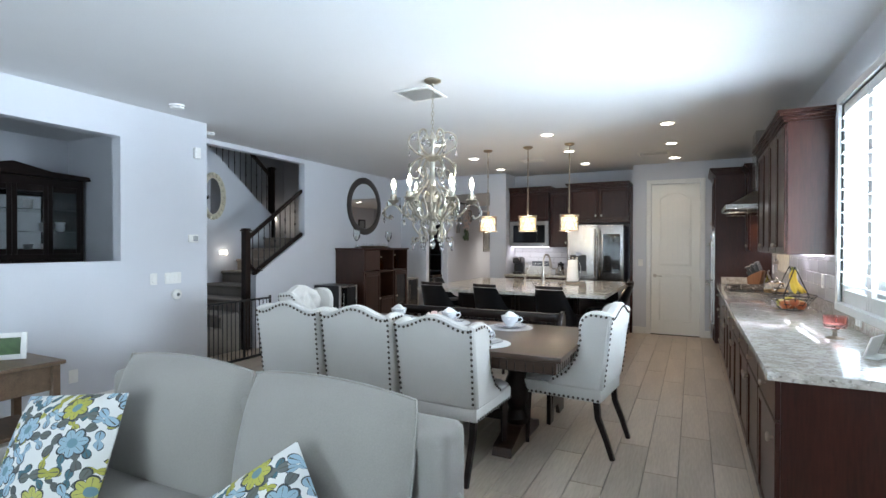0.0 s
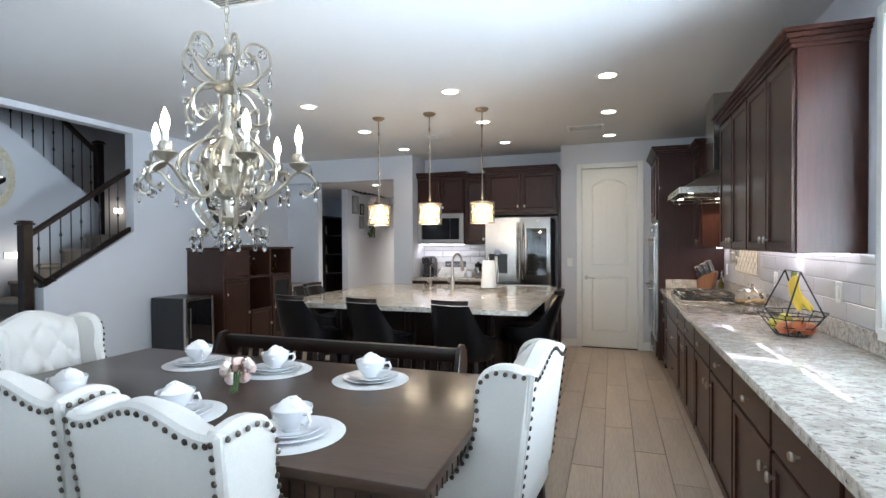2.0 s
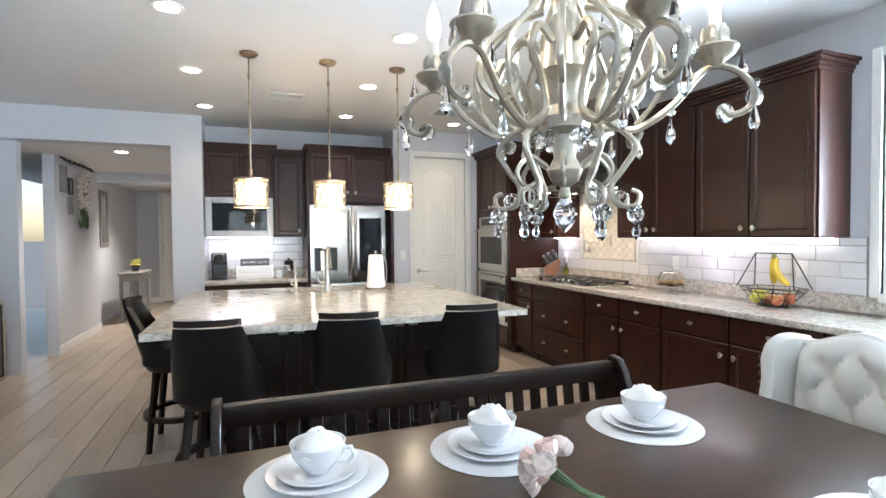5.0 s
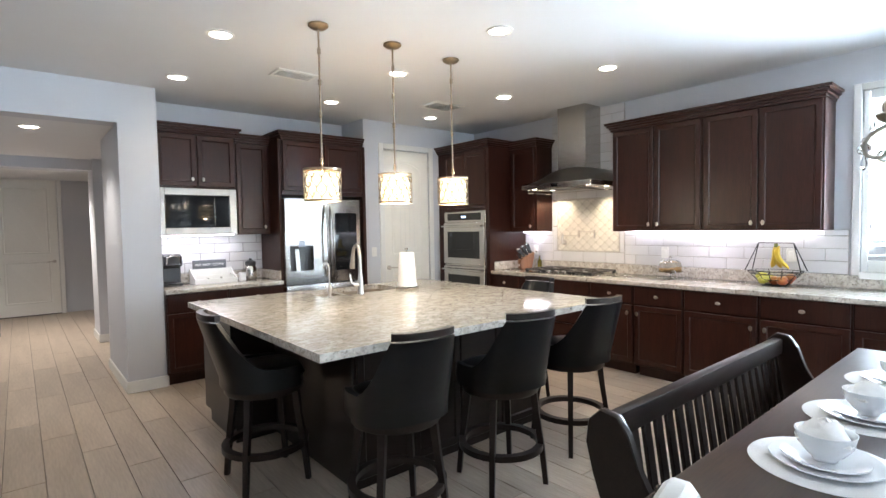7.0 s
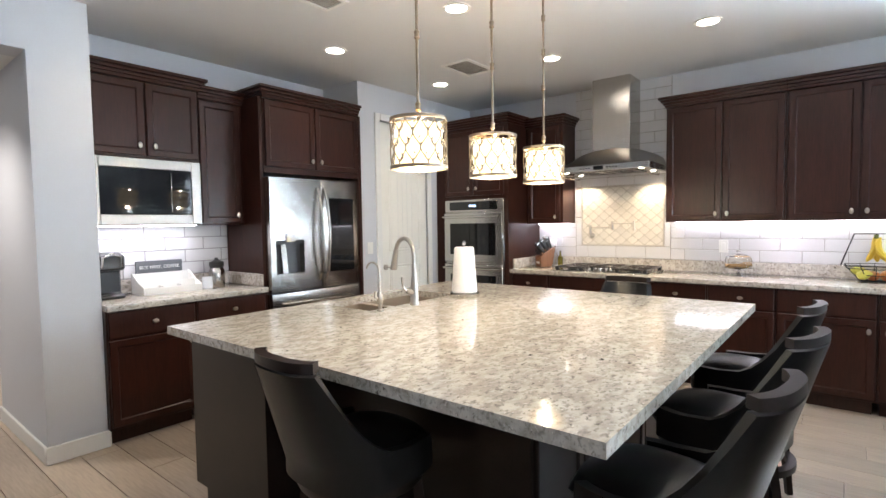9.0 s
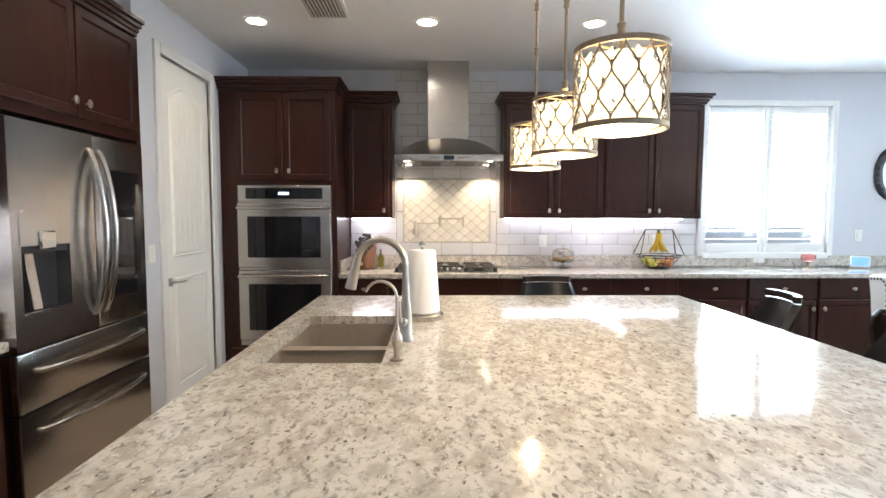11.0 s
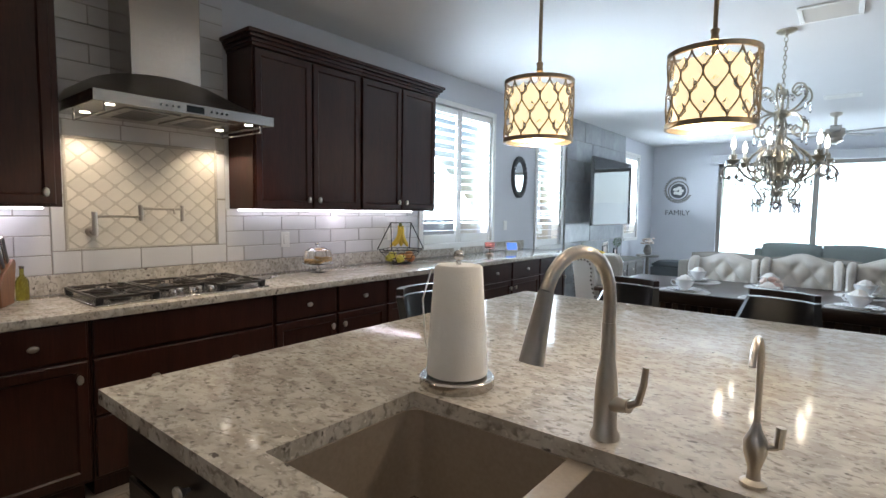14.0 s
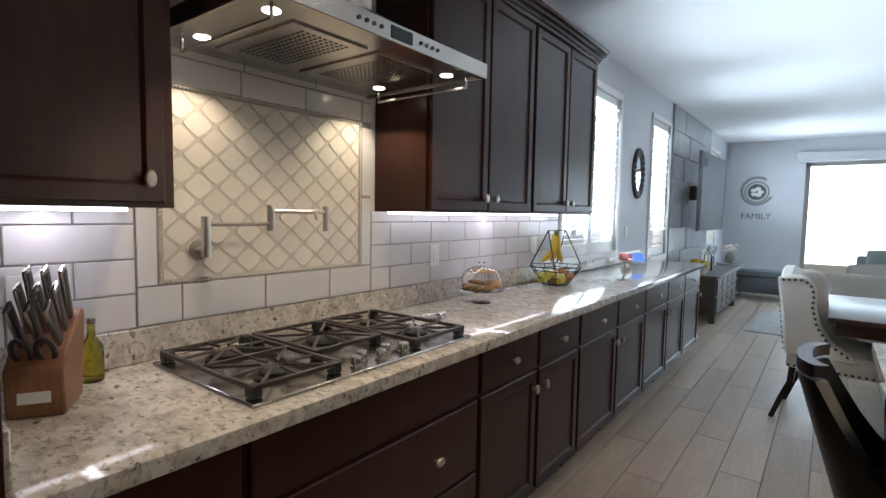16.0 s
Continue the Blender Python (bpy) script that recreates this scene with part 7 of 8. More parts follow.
lathe(bm, [(0.04, 0), (0.055, 0.008), (0.052, 0.010), (0.038, 0.003), (0.001, 0.003)], 20, Matrix.Diagonal((1, 1.3, 1, 1)))
tube(bm, [(0, -0.05, 0.008), (0.02, -0.12, 0.010)], 0.008, 8)
part("dish", bm, STEEL, sr)

kb = thing("knife_block", "brown wooden knife block full of knives", "knife block", pose(1.42, 8.63, CT, 0, 0, 150))
bm = NB()
prism(bm, [(-0.065, 0), (0.075, 0), (0.085, 0.11), (0.03, 0.155), (-0.095, 0.215), (-0.105, 0.19)], 0.11, Matrix.Translation((0, -0.055, 0)), 0.005)
part("block", bm, WOODB, kb)
bm = NB()
box(bm, (0.081, -0.03, 0.035), (0.0835, 0.03, 0.06))
part("label_plate", bm, WHITE, kb)
for i in range(3):
    for j in range(3):
        bm = NB()
        base = Vector((-0.06 + 0.045 * i, -0.034 + 0.034 * j, 0.205 - 0.022 * i))
        tip = base + Vector((0.045 + 0.012 * i, 0, 0.115 - 0.012 * i))
        run = (tip - base).normalized()
        m_ = Matrix.Translation(base) @ run.to_track_quat("Z", "Y").to_matrix().to_4x4()
        lg = (tip - base).length
        box(bm, (-0.0065, -0.0125, -0.03), (0.0065, 0.0125, lg - 0.004), 0.005, 2)
        for v in bm.verts:
            v.co.y *= 1 + 0.25 * (v.co.z / lg) ** 2
            v.co = m_ @ v.co
        h = part("knife_handle", bm, BLACKP, kb)
        bm = NB()
        box(bm, (-0.0045, -0.0140, -0.03), (0.0045, 0.0140, lg + 0.004), 0.003, 2)
        for v in bm.verts:
            v.co.y *= 1 + 0.25 * (v.co.z / lg) ** 2
            v.co = m_ @ v.co
        part("steel_tang", bm, STEEL, h)
sc = NB()
for s in (-1, 1):
    tube(sc, [(0.075 + 0.022 * math.cos(2 * math.pi * k / 14), s * 0.022 + 0.016 * math.sin(2 * math.pi * k / 14), 0.15 + 0.03 * math.cos(2 * math.pi * k / 14)) for k in range(14)], 0.006, 6, ring=True)
part("scissor_handle", sc, BLACKP, kb)
for x, y, h, mt, lb in ((1.54, 8.50, 0.17, OLIVE, "small glass bottle of olive oil"), (1.56, 8.57, 0.22, GLASS, "tall clear glass cruet")):
    ob = thing("oil_bottle", lb, "bottle", place(x, y, CT))
    bm = NB()
    lathe(bm, [(0.026, 0), (0.028, 0.008), (0.028, h * 0.55), (0.010, h * 0.72), (0.009, h * 0.92)], 14)
    part("body", bm, mt, ob)
    bm = NB()
    cyl(bm, (0, 0, h * 0.92), (0, 0, h), 0.011, 10)
    part("stopper", bm, STEEL, ob)

pf = thing("pot_filler", "folding brushed nickel pot filler over the cooktop", "pot filler", place(WX - 0.022, 8.17, 1.25))
bm = NB()
lathe(bm, [(0.032, 0), (0.032, 0.008), (0.018, 0.014), (0.016, 0.05)], 18, Matrix.Rotation(radians(-90), 4, "Y"))
cyl(bm, (-0.05, 0, -0.02), (-0.05, 0, 0.11), 0.014, 12)
part("wall_mount", bm, NICKEL, pf)
bm = NB()
tube(bm, [(-0.05, 0, 0.085), (-0.05, -0.235, 0.085)], 0.007, 8)
cyl(bm, (-0.05, -0.235, 0.06), (-0.05, -0.235, 0.15), 0.013, 12)
part("first_arm", bm, NICKEL, pf)
bm = NB()
tube(bm, [(-0.05, -0.235, 0.13), (-0.075, -0.46, 0.13)], 0.008, 8)
cyl(bm, (-0.075, -0.46, 0.15), (-0.075, -0.46, 0.055), 0.012, 12)
tube(bm, [(-0.07, -0.41, 0.135), (-0.085, -0.41, 0.10)], 0.006, 6)
part("second_arm", bm, NICKEL, pf)

cm = thing("coffee_maker", "black single-cup coffee maker on the coffee bar", "coffee maker", place(-2.30, 10.02, CT))
bm = NB()
prism(bm, [(0.0, 0), (0.24, 0), (0.24, 0.29), (0.10, 0.325), (0.0, 0.30), (0.0, 0.20), (0.09, 0.19), (0.09, 0.03), (0.0, 0.03)], 0.17, Matrix(((0, 1, 0, -0.085), (1, 0, 0, -0.05), (0, 0, 1, 0), (0, 0, 0, 1))), 0.012)
part("body", bm, BLACKP, cm)
bm = NB()
tube(bm, [(-0.06, -0.055, 0.22), (-0.055, -0.06, 0.29), (0.0, -0.065, 0.315), (0.055, -0.06, 0.29), (0.06, -0.055, 0.22)], 0.009, 8)
part("chrome_handle", bm, STEEL, cm)
og = thing("coffee_organiser", "white stepped tray of coffee pods and cups", "organiser", place(-1.90, 10.06, CT))
bm = NB()
prism(bm, [(-0.10, 0), (0.12, 0), (0.12, 0.15), (0.10, 0.15), (0.0, 0.09), (-0.10, 0.055)], 0.012, yz(-0.21), 0.002)
prism(bm, [(-0.10, 0), (0.12, 0), (0.12, 0.15), (0.10, 0.15), (0.0, 0.09), (-0.10, 0.055)], 0.012, yz(0.198), 0.002)
for lo, hi in (((-0.198, -0.10, 0), (0.198, 0.12, 0.012)), ((-0.198, -0.10, 0.012), (0.198, -0.088, 0.05)), ((-0.198, -0.004, 0.012), (0.198, 0.006, 0.085)), ((-0.198, 0.108, 0.012), (0.198, 0.12, 0.145)), ((-0.07, -0.088, 0.012), (-0.06, 0.108, 0.06)), ((0.06, -0.088, 0.012), (0.07, 0.108, 0.06))):
    box(bm, lo, hi, 0.001)
part("tray", bm, WHITE, og)
for k in range(5):
    bm = NB()
    lathe(bm, [(0.018, 0), (0.024, 0.04), (0.025, 0.042)], 12, Matrix.Translation((-0.15 + 0.075 * k, 0.055, 0.012)))
    part("pod", bm, (BLACKP, BRONZE, WHITE)[k % 3], og)
sg = thing("coffee_sign", "small grey coffee sign with white lettering", "sign", place(-1.90, 10.20, CT + 0.135))
bm = NB()
box(bm, (-0.17, 0, 0.0), (0.17, 0.012, 0.10), 0.003)
part("board", bm, DECAL, sg)
fc_ = bpy.data.curves.new("lettering", "FONT")
fc_.body, fc_.size, fc_.align_x, fc_.align_y, fc_.extrude = "BUT FIRST, COFFEE", 0.034, "CENTER", "CENTER", 0.0006
tx = new("lettering", fc_)
tx.parent, tx.matrix_basis = sg, pose(0, -0.0012, 0.05, 90, 0, 0)
fc_.materials.append(WHITE)
gd = thing("coffee_canister", "steel and glass coffee canister on the coffee bar", "canister", place(-1.50, 10.10, CT))
bm = NB()
lathe(bm, [(0.055, 0), (0.06, 0.01), (0.06, 0.13), (0.05, 0.15)], 20)
part("jar", bm, STEEL, gd)
bm = NB()
lathe(bm, [(0.05, 0.15), (0.058, 0.17), (0.058, 0.20), (0.02, 0.215), (0.012, 0.235)], 20)
part("lid", bm, BLACKP, gd)
mg = thing("mug", "white mug on the coffee bar", "mug", place(-1.62, 10.02, CT))
bm = NB()
lathe(bm, [(0.034, 0), (0.04, 0.006), (0.041, 0.09), (0.037, 0.09), (0.035, 0.01), (0.001, 0.008)], 18)
part("cup", bm, CHINA, mg)
bm = NB()
tube(bm, [(-0.04, 0, 0.075), (-0.066, 0, 0.07), (-0.066, 0, 0.03), (-0.04, 0, 0.022)], 0.005, 6)
part("handle", bm, CHINA, mg)
bm = NB()
box(bm, (-2.42, 10.0, 1.416), (-1.70, 10.04, 1.4245), 0.001)
solid("cabinet_light", bm, STRIP, "slim lit strip light over the coffee bar", "light")
lamp("strip_lamp", "AREA", look((-2.06, 10.10, 1.41), (-2.06, 10.14, 0)), 1.7, (0.92, 0.90, 1.0), size=0.8, size_y=0.03)

# ---- sitting area ----
FLORAL = bpy.data.materials.new("floral_print")
FLORAL.use_nodes = True
fn, fl_ = FLORAL.node_tree.nodes, FLORAL.node_tree.links
fb = fn["Principled BSDF"]
fb.inputs["Roughness"].default_value = 0.9
fco = fn.new("ShaderNodeTexCoord")


def fmath(op, x, y=None):
    nd = fn.new("ShaderNodeMath")
    nd.operation = op
    for k, v in enumerate((x, y)):
        if v is None:
            continue
        if isinstance(v, (int, float)):
            nd.inputs[k].default_value = v
        else:
            fl_.new(v, nd.inputs[k])
    return nd.outputs[0]


def fmix(fac, under, over):
    mx_ = fn.new("ShaderNodeMix")
    mx_.data_type = "RGBA"
    fl_.new(fac, mx_.inputs["Factor"])
    for sock, v in ((mx_.inputs["A"], under), (mx_.inputs["B"], over)):
        if isinstance(v, tuple):
            sock.default_value = (*v, 1)
        else:
            fl_.new(v, sock)
    return mx_.outputs["Result"]


colour = (0.74, 0.73, 0.69)
for sc_, lobes, big, small, pal, turn_ in ((15.0, 1.0, 0.08, 0.50, ((0.10, 0.11, 0.105), (0.30, 0.42, 0.50), (0.07, 0.15, 0.18), (0.42, 0.40, 0.08)), 0.9),
                                           (11.0, 1.0, 0.06, 0.46, ((0.40, 0.38, 0.07), (0.12, 0.13, 0.12), (0.33, 0.47, 0.56), (0.14, 0.15, 0.14)), 2.1),
                                           (5.6, 3.5, 0.20, 0.13, ((0.44, 0.42, 0.08), (0.34, 0.48, 0.57), (0.50, 0.48, 0.12), (0.30, 0.43, 0.50)), 0.3)):
    mp_ = fn.new("ShaderNodeMapping")
    mp_.inputs["Rotation"].default_value = (0, 0, turn_)
    fl_.new(fco.outputs["Object"], mp_.inputs["Vector"])
    vo = fn.new("ShaderNodeTexVoronoi")
    vo.inputs["Scale"].default_value, vo.voronoi_dimensions = sc_, "2D"
    vo.inputs["Randomness"].default_value = 0.75
    fl_.new(mp_.outputs["Vector"], vo.inputs["Vector"])
    loc = fn.new("ShaderNodeVectorMath")
    loc.operation = "SUBTRACT"
    fl_.new(mp_.outputs["Vector"], loc.inputs[0])
    fl_.new(vo.outputs["Position"], loc.inputs[1])
    xyz = fn.new("ShaderNodeSeparateXYZ")
    fl_.new(loc.outputs[0], xyz.inputs[0])
    hue = fn.new("ShaderNodeSeparateColor")
    fl_.new(vo.outputs["Color"], hue.inputs["Color"])
    ang = fmath("ADD", fmath("ARCTAN2", xyz.outputs["Y"], xyz.outputs["X"]), fmath("MULTIPLY", hue.outputs["Green"], 6.28))
    wave_ = fmath("ABSOLUTE", fmath("COSINE", fmath("MULTIPLY", ang, lobes)))
    rad_ = fmath("ADD", fmath("MULTIPLY", fmath("POWER", wave_, 2.5 if lobes == 1.0 else 0.6), small), big)
    rp = fn.new("ShaderNodeValToRGB")
    rp.color_ramp.interpolation = "CONSTANT"
    while len(rp.color_ramp.elements) < 4:
        rp.color_ramp.elements.new(0.5)
    for e_, pos, c_ in zip(rp.color_ramp.elements, (0.0, 0.28, 0.52, 0.76), pal):
        e_.position, e_.color = pos, (*c_, 1)
    fl_.new(hue.outputs["Red"], rp.inputs["Fac"])
    colour = fmix(fmath("LESS_THAN", vo.outputs["Distance"], rad_), colour, (0.055, 0.06, 0.058))
    colour = fmix(fmath("LESS_THAN", vo.outputs["Distance"], fmath("MULTIPLY", rad_, 0.88)), colour, rp.outputs["Color"])
    # veins and centres
    vein = fmath("LESS_THAN", fmath("ABSOLUTE", fmath("SINE", fmath("MULTIPLY", ang, lobes))), 0.07)
    colour = fmix(fmath("MULTIPLY", vein, fmath("LESS_THAN", vo.outputs["Distance"], fmath("MULTIPLY", rad_, 0.8))), colour, (0.10, 0.10, 0.08))
    if lobes > 2:
        colour = fmix(fmath("LESS_THAN", vo.outputs["Distance"], 0.10), colour, (0.16, 0.28, 0.32))
fl_.new(colour, fb.inputs["Base Color"])


def sofa(name, m, w, cloth, label, cushions=2, back_h=0.90):
    """A sofa that faces -y, its back along y = 0."""
    root = thing(name, label, "sofa", m)
    bm = NB()
    box(bm, (-w / 2, -0.92, 0.08), (w / 2, -0.02, 0.29), 0.03, 2)
    part("base", bm, cloth, root)
    bm = NB()
    box(bm, (-w / 2 + 0.02, -0.18, 0.27), (w / 2 - 0.02, 0.0, back_h - 0.10), 0.05, 3)
    part("back_frame", bm, cloth, root)
    for s in (-1, 1):
        bm = NB()
        box(bm, (s * w / 2 - (0.14 if s > 0 else 0), -0.92, 0.27), (s * w / 2 + (0.14 if s < 0 else 0), -0.04, 0.60), 0.05, 3)
        part("arm", bm, cloth, root)
    cw_ = (w - 0.28) / cushions
    for k in range(cushions):
        x = -w / 2 + 0.14 + cw_ * (k + 0.5)
        bm = NB()
        cushion(bm, cw_ * 0.99, 0.70, 0.20, Matrix.Translation((x, -0.52, 0.36)), 0.2, 10, 0.22)
        part("seat_cushion", bm, cloth, root)
        bm = NB()
        cushion(bm, cw_ * 1.03, 0.60, 0.27, pose(x, -0.20, back_h - 0.28, 76, 0, (-1) ** k * 2), 0.45, 18, 0.5, 0.055)
        bc = part("back_cushion", bm, cloth, root)
        bm = NB()
        R = pose(x, -0.20, back_h - 0.28, 76, 0, (-1) ** k * 2)
        pw, ph = cw_ * 1.03 / 2, 0.30
        tube(bm, [R @ Vector((pw * u * (1 - 0.055 * v * v), ph * v * (1 - 0.088 * u * u), 0)) for u, v in [(-1, t / 5 - 1) for t in range(10)] + [(t / 5 - 1, 1) for t in range(10)] + [(1, 1 - t / 5) for t in range(10)] + [(1 - t / 5, -1) for t in range(10)]], 0.006, 6, ring=True)
        part("piping", bm, cloth, bc)
    for x in (-w / 2 + 0.08, w / 2 - 0.08):
        for y in (-0.86, -0.08):
            bm = NB()
            cyl(bm, (x, y, 0), (x, y, 0.105), 0.022, 8, 0.03)
            part("foot", bm, ESPRESSO, root)
    return root


sofa("sofa", pose(-0.99, 2.50, 0, 0, 0, -1), 1.92, SOFAC, "grey upholstered sofa with loose back cushions", 2, 0.93)
for x, y, z, rx, rz, s in ((-1.60, 1.93, 0.60, 62, 12, 0.50), (-0.52, 1.95, 0.53, 60, 10, 0.44)):
    pw = thing("throw_pillow", "square pillow with olive and blue floral print", "pillow", pose(x, y, z, rx, 0, rz) @ pose(0, 0, 0, 0, 0, 6 if x < -1 else 38), "floral pillows on the sofa")
    bm = NB()
    cushion(bm, s, s, 0.20, I4, 0.55, 14, 0.5)
    part("cover", bm, FLORAL, pw)
sofa("sofa", pose(-1.35, -1.62, 0, 0, 0, 180), 2.0, shade("sage_grey_cloth", (0.20, 0.22, 0.21), 0.9, grain=0.1, scale=150, bump=0.3, bump_scale=300), "sage-grey sofa before the patio door", 2, 0.90)
ot = thing("ottoman", "long grey upholstered ottoman on castors", "ottoman", place(0.45, -1.35))
bm = NB()
box(bm, (0, -0.3, 0.10), (0.85, 0.32, 0.36), 0.02, 2)
part("base", bm, GREYC, ot)
bm = NB()
cushion(bm, 0.85, 0.62, 0.18, Matrix.Translation((0.425, 0.01, 0.40)), 0.2, 8, 0.2)
part("seat", bm, GREYC, ot)
for x in (0.06, 0.79):
    for y in (-0.25, 0.27):
        bm = NB()
        cyl(bm, (x - 0.015, y, 0.04), (x + 0.015, y, 0.04), 0.04, 14)
        cyl(bm, (x, y, 0.04), (x, y, 0.105), 0.012, 8)
        part("castor", bm, BLACKP, ot)

et = thing("end_table", "brown oak end table with one drawer", "end table", place(-3.95, 2.28))
bm = NB()
box(bm, (-0.02, -0.03, 0.60), (0.60, 0.58, 0.63), 0.008)
part("top", bm, OAK, et)
bm = NB()
box(bm, (0.03, 0.02, 0.42), (0.55, 0.53, 0.60), 0.003)
part("apron", bm, OAK, et)
bm = NB()
panelled(bm, 0.09, 0.445, 0.50, 0.575, 0.006, 0.014, 0.02, 0.004, 0.004)
dw = part("drawer_front", bm, OAK, et)
knob(dw, 0.295, 0.006, 0.51)
for x in (0.0, 0.53):
    for y in (0.0, 0.50):
        bm = NB()
        box(bm, (x, y, 0), (x + 0.05, y + 0.05, 0.60), 0.004)
        part("leg", bm, OAK, et)
bm = NB()
box(bm, (0.03, 0.03, 0.14), (0.55, 0.53, 0.165), 0.003)
part("shelf", bm, OAK, et)
picture("photo_frame", pose(-3.72, 2.66, 0.63 + 0.095, 0, -10, -40), 0.24, 0.19, 0.035, WHITE, LEAFG, "white scalloped photo frame on the end table")
vs_ = thing("vase", "small olive ceramic jar on the end table", "jar", place(-3.60, 2.50, 0.63))
bm = NB()
lathe(bm, [(0.04, 0), (0.06, 0.03), (0.058, 0.07), (0.035, 0.10), (0.038, 0.11)], 18)
part("body", bm, PEAR, vs_)

# front room behind the pass-through
cc = thing("china_cabinet", "tall dark china cabinet with mirrored glass doors", "china cabinet", pose(-6.15, 2.98, 0, 0, 0, 90))
CW, CD, CH = 1.50, 0.42, 2.24
bm = NB()
for lo, hi in (((0, 0, 0.08), (0.04, CD, CH)), ((CW - 0.04, 0, 0.08), (CW, CD, CH)), ((0.04, CD - 0.02, 0.08), (CW - 0.04, CD, CH)), ((0.04, 0.0, 0.08), (CW - 0.04, CD - 0.02, 0.12)), ((0.04, 0, 1.28), (CW - 0.04, CD - 0.02, 1.34)), ((0.04, 0, CH - 0.1), (CW - 0.04, CD - 0.02, CH))):
    box(bm, lo, hi, 0.003)
box(bm, (0.02, 0.03, 0), (CW - 0.02, CD, 0.085))
part("body", bm, ESPRESSO, cc)
bm = NB()
prism(bm, [(-0.06, CH), (CW + 0.06, CH), (CW + 0.04, CH + 0.05), (CW * 0.75, CH + 0.07), (CW / 2, CH + 0.15), (CW * 0.25, CH + 0.07), (-0.04, CH + 0.05)], CD + 0.06, Matrix.Translation((0, -0.06, 0)), 0.006)
part("crown", bm, ESPRESSO, cc)
for k in range(4):
    a = 0.04 + k * (CW - 0.08) / 4
    b = a + (CW - 0.08) / 4
    bm = NB()
    for lo, hi in (((a, 1.34), (a + 0.05, CH - 0.1)), ((b - 0.05, 1.34), (b, CH - 0.1)), ((a + 0.05, 1.34), (b - 0.05, 1.40)), ((a + 0.05, CH - 0.17), (b - 0.05, CH - 0.1))):
        box(bm, (lo[0] + 0.002, -0.02, lo[1]), (hi[0] - 0.002, 0.0, hi[1]), 0.003)
    dd = part("glass_door", bm, ESPRESSO, cc)
    bm = NB()
    box(bm, (a + 0.05, -0.012, 1.40), (b - 0.05, -0.008, CH - 0.17))
    part("pane", bm, GLASS, dd)
    bm = NB()
    panelled(bm, a + 0.003, 0.13, b - 0.003, 1.27, -0.02, 0.02)
    part("door", bm, ESPRESSO, cc, smooth=False)
bm = NB()
box(bm, (0.045, CD - 0.026, 1.345), (CW - 0.045, CD - 0.0215, CH - 0.105))
part("back_mirror", bm, MIRROR, cc)
for z in (1.60, 1.86):
    bm = NB()
    box(bm, (0.045, 0.02, z), (CW - 0.045, CD - 0.03, z + 0.008))
    part("glass_shelf", bm, GLASS, cc)
for k in range(8):
    c = thing("teacup", "white china cup in the china cabinet", "cup", cc.matrix_basis @ place(0.15 + 0.17 * k, 0.2, (1.34, 1.608, 1.868)[k % 3]), "cups in the china cabinet")
    bm = NB()
    lathe(bm, [(0.03, 0), (0.05, 0.03), (0.045, 0.09), (0.06, 0.12), (0.056, 0.12), (0.04, 0.09), (0.001, 0.02)], 14)
    part("body", bm, CHINA, c)

# TV wall
bm = NB()
tv = thing("television", "large flat television on a swivel wall bracket", "television", look((1.32, 1.02, 1.715), (1.32 - 1.0, 1.02 + 0.02, 1.715)) @ pose(0, 0, 0, -90, 0, 0) @ pose(0, 0, 0, 0, 0, 180))
bm = NB()
box(bm, (-0.79, 0.0, -0.52), (0.79, 0.045, 0.52), 0.006)
part("case", bm, BLACKP, tv)
bm = NB()
box(bm, (-0.775, -0.003, -0.505), (0.775, 0.001, 0.505))
part("screen", bm, BLACKG, tv)
bm = NB()
box(bm, (-0.1, 0.044, -0.1), (0.1, 0.29, 0.1), 0.005)
part("bracket", bm, BLACKI, tv)
mc = thing("media_console", "dark brown media console with drawers on the floor", "console", pose(1.12, 1.72, 0, 0, 0, -90))
DARKOAK = shade("dark_oak_console", (0.085, 0.058, 0.042), 0.42, second=(0.045, 0.03, 0.022), scale=12, stretch=(1, 10, 10), bump=0.1)
MW, MD, MH = 1.75, 0.46, 0.62
bm = NB()
box(bm, (0, 0, 0.10), (MW, MD, MH - 0.03), 0.004)
for x in (0.0, MW - 0.07):
    for y in (0.0, MD - 0.07):
        box(bm, (x, y, 0), (x + 0.07, y + 0.07, 0.10))
part("body", bm, DARKOAK, mc)
bm = NB()
box(bm, (-0.03, -0.03, MH - 0.03), (MW + 0.03, MD, MH), 0.006)
part("top", bm, DARKOAK, mc)
for k in range(4):
    for z0_, z1_ in ((0.13, 0.34), (0.36, 0.57)):
        bm = NB()
        panelled(bm, 0.04 + k * 0.42, z0_, 0.44 + k * 0.42, z1_, -0.018, 0.018, 0.02, 0.005, 0.004)
        dw = part("drawer_front", bm, DARKOAK, mc)
        knob(dw, 0.24 + k * 0.42, -0.018, (z0_ + z1_) / 2)
MM = mc.matrix_basis
for x, y, h, w in ((0.45, 0.22, 0.26, 0.20), (0.62, 0.28, 0.30, 0.22), (0.85, 0.2, 0.2, 0.15)):
    picture("photo_frame", MM @ pose(x, y, MH + h / 2 + 0.002, 6, 0, -90), w, h, 0.022, (WHITE, GREYW, BLACKP)[int(x * 10) % 3], PETAL, "framed photo standing on the media console")
hb = thing("basket", "woven gift basket with yellow wrap on the console", "basket", MM @ place(0.26, 0.25, MH))
bm = NB()
lathe(bm, [(0.09, 0), (0.12, 0.08), (0.125, 0.09), (0.10, 0.085), (0.08, 0.01)], 18)
part("weave", bm, CREAMF, hb)
bm = NB()
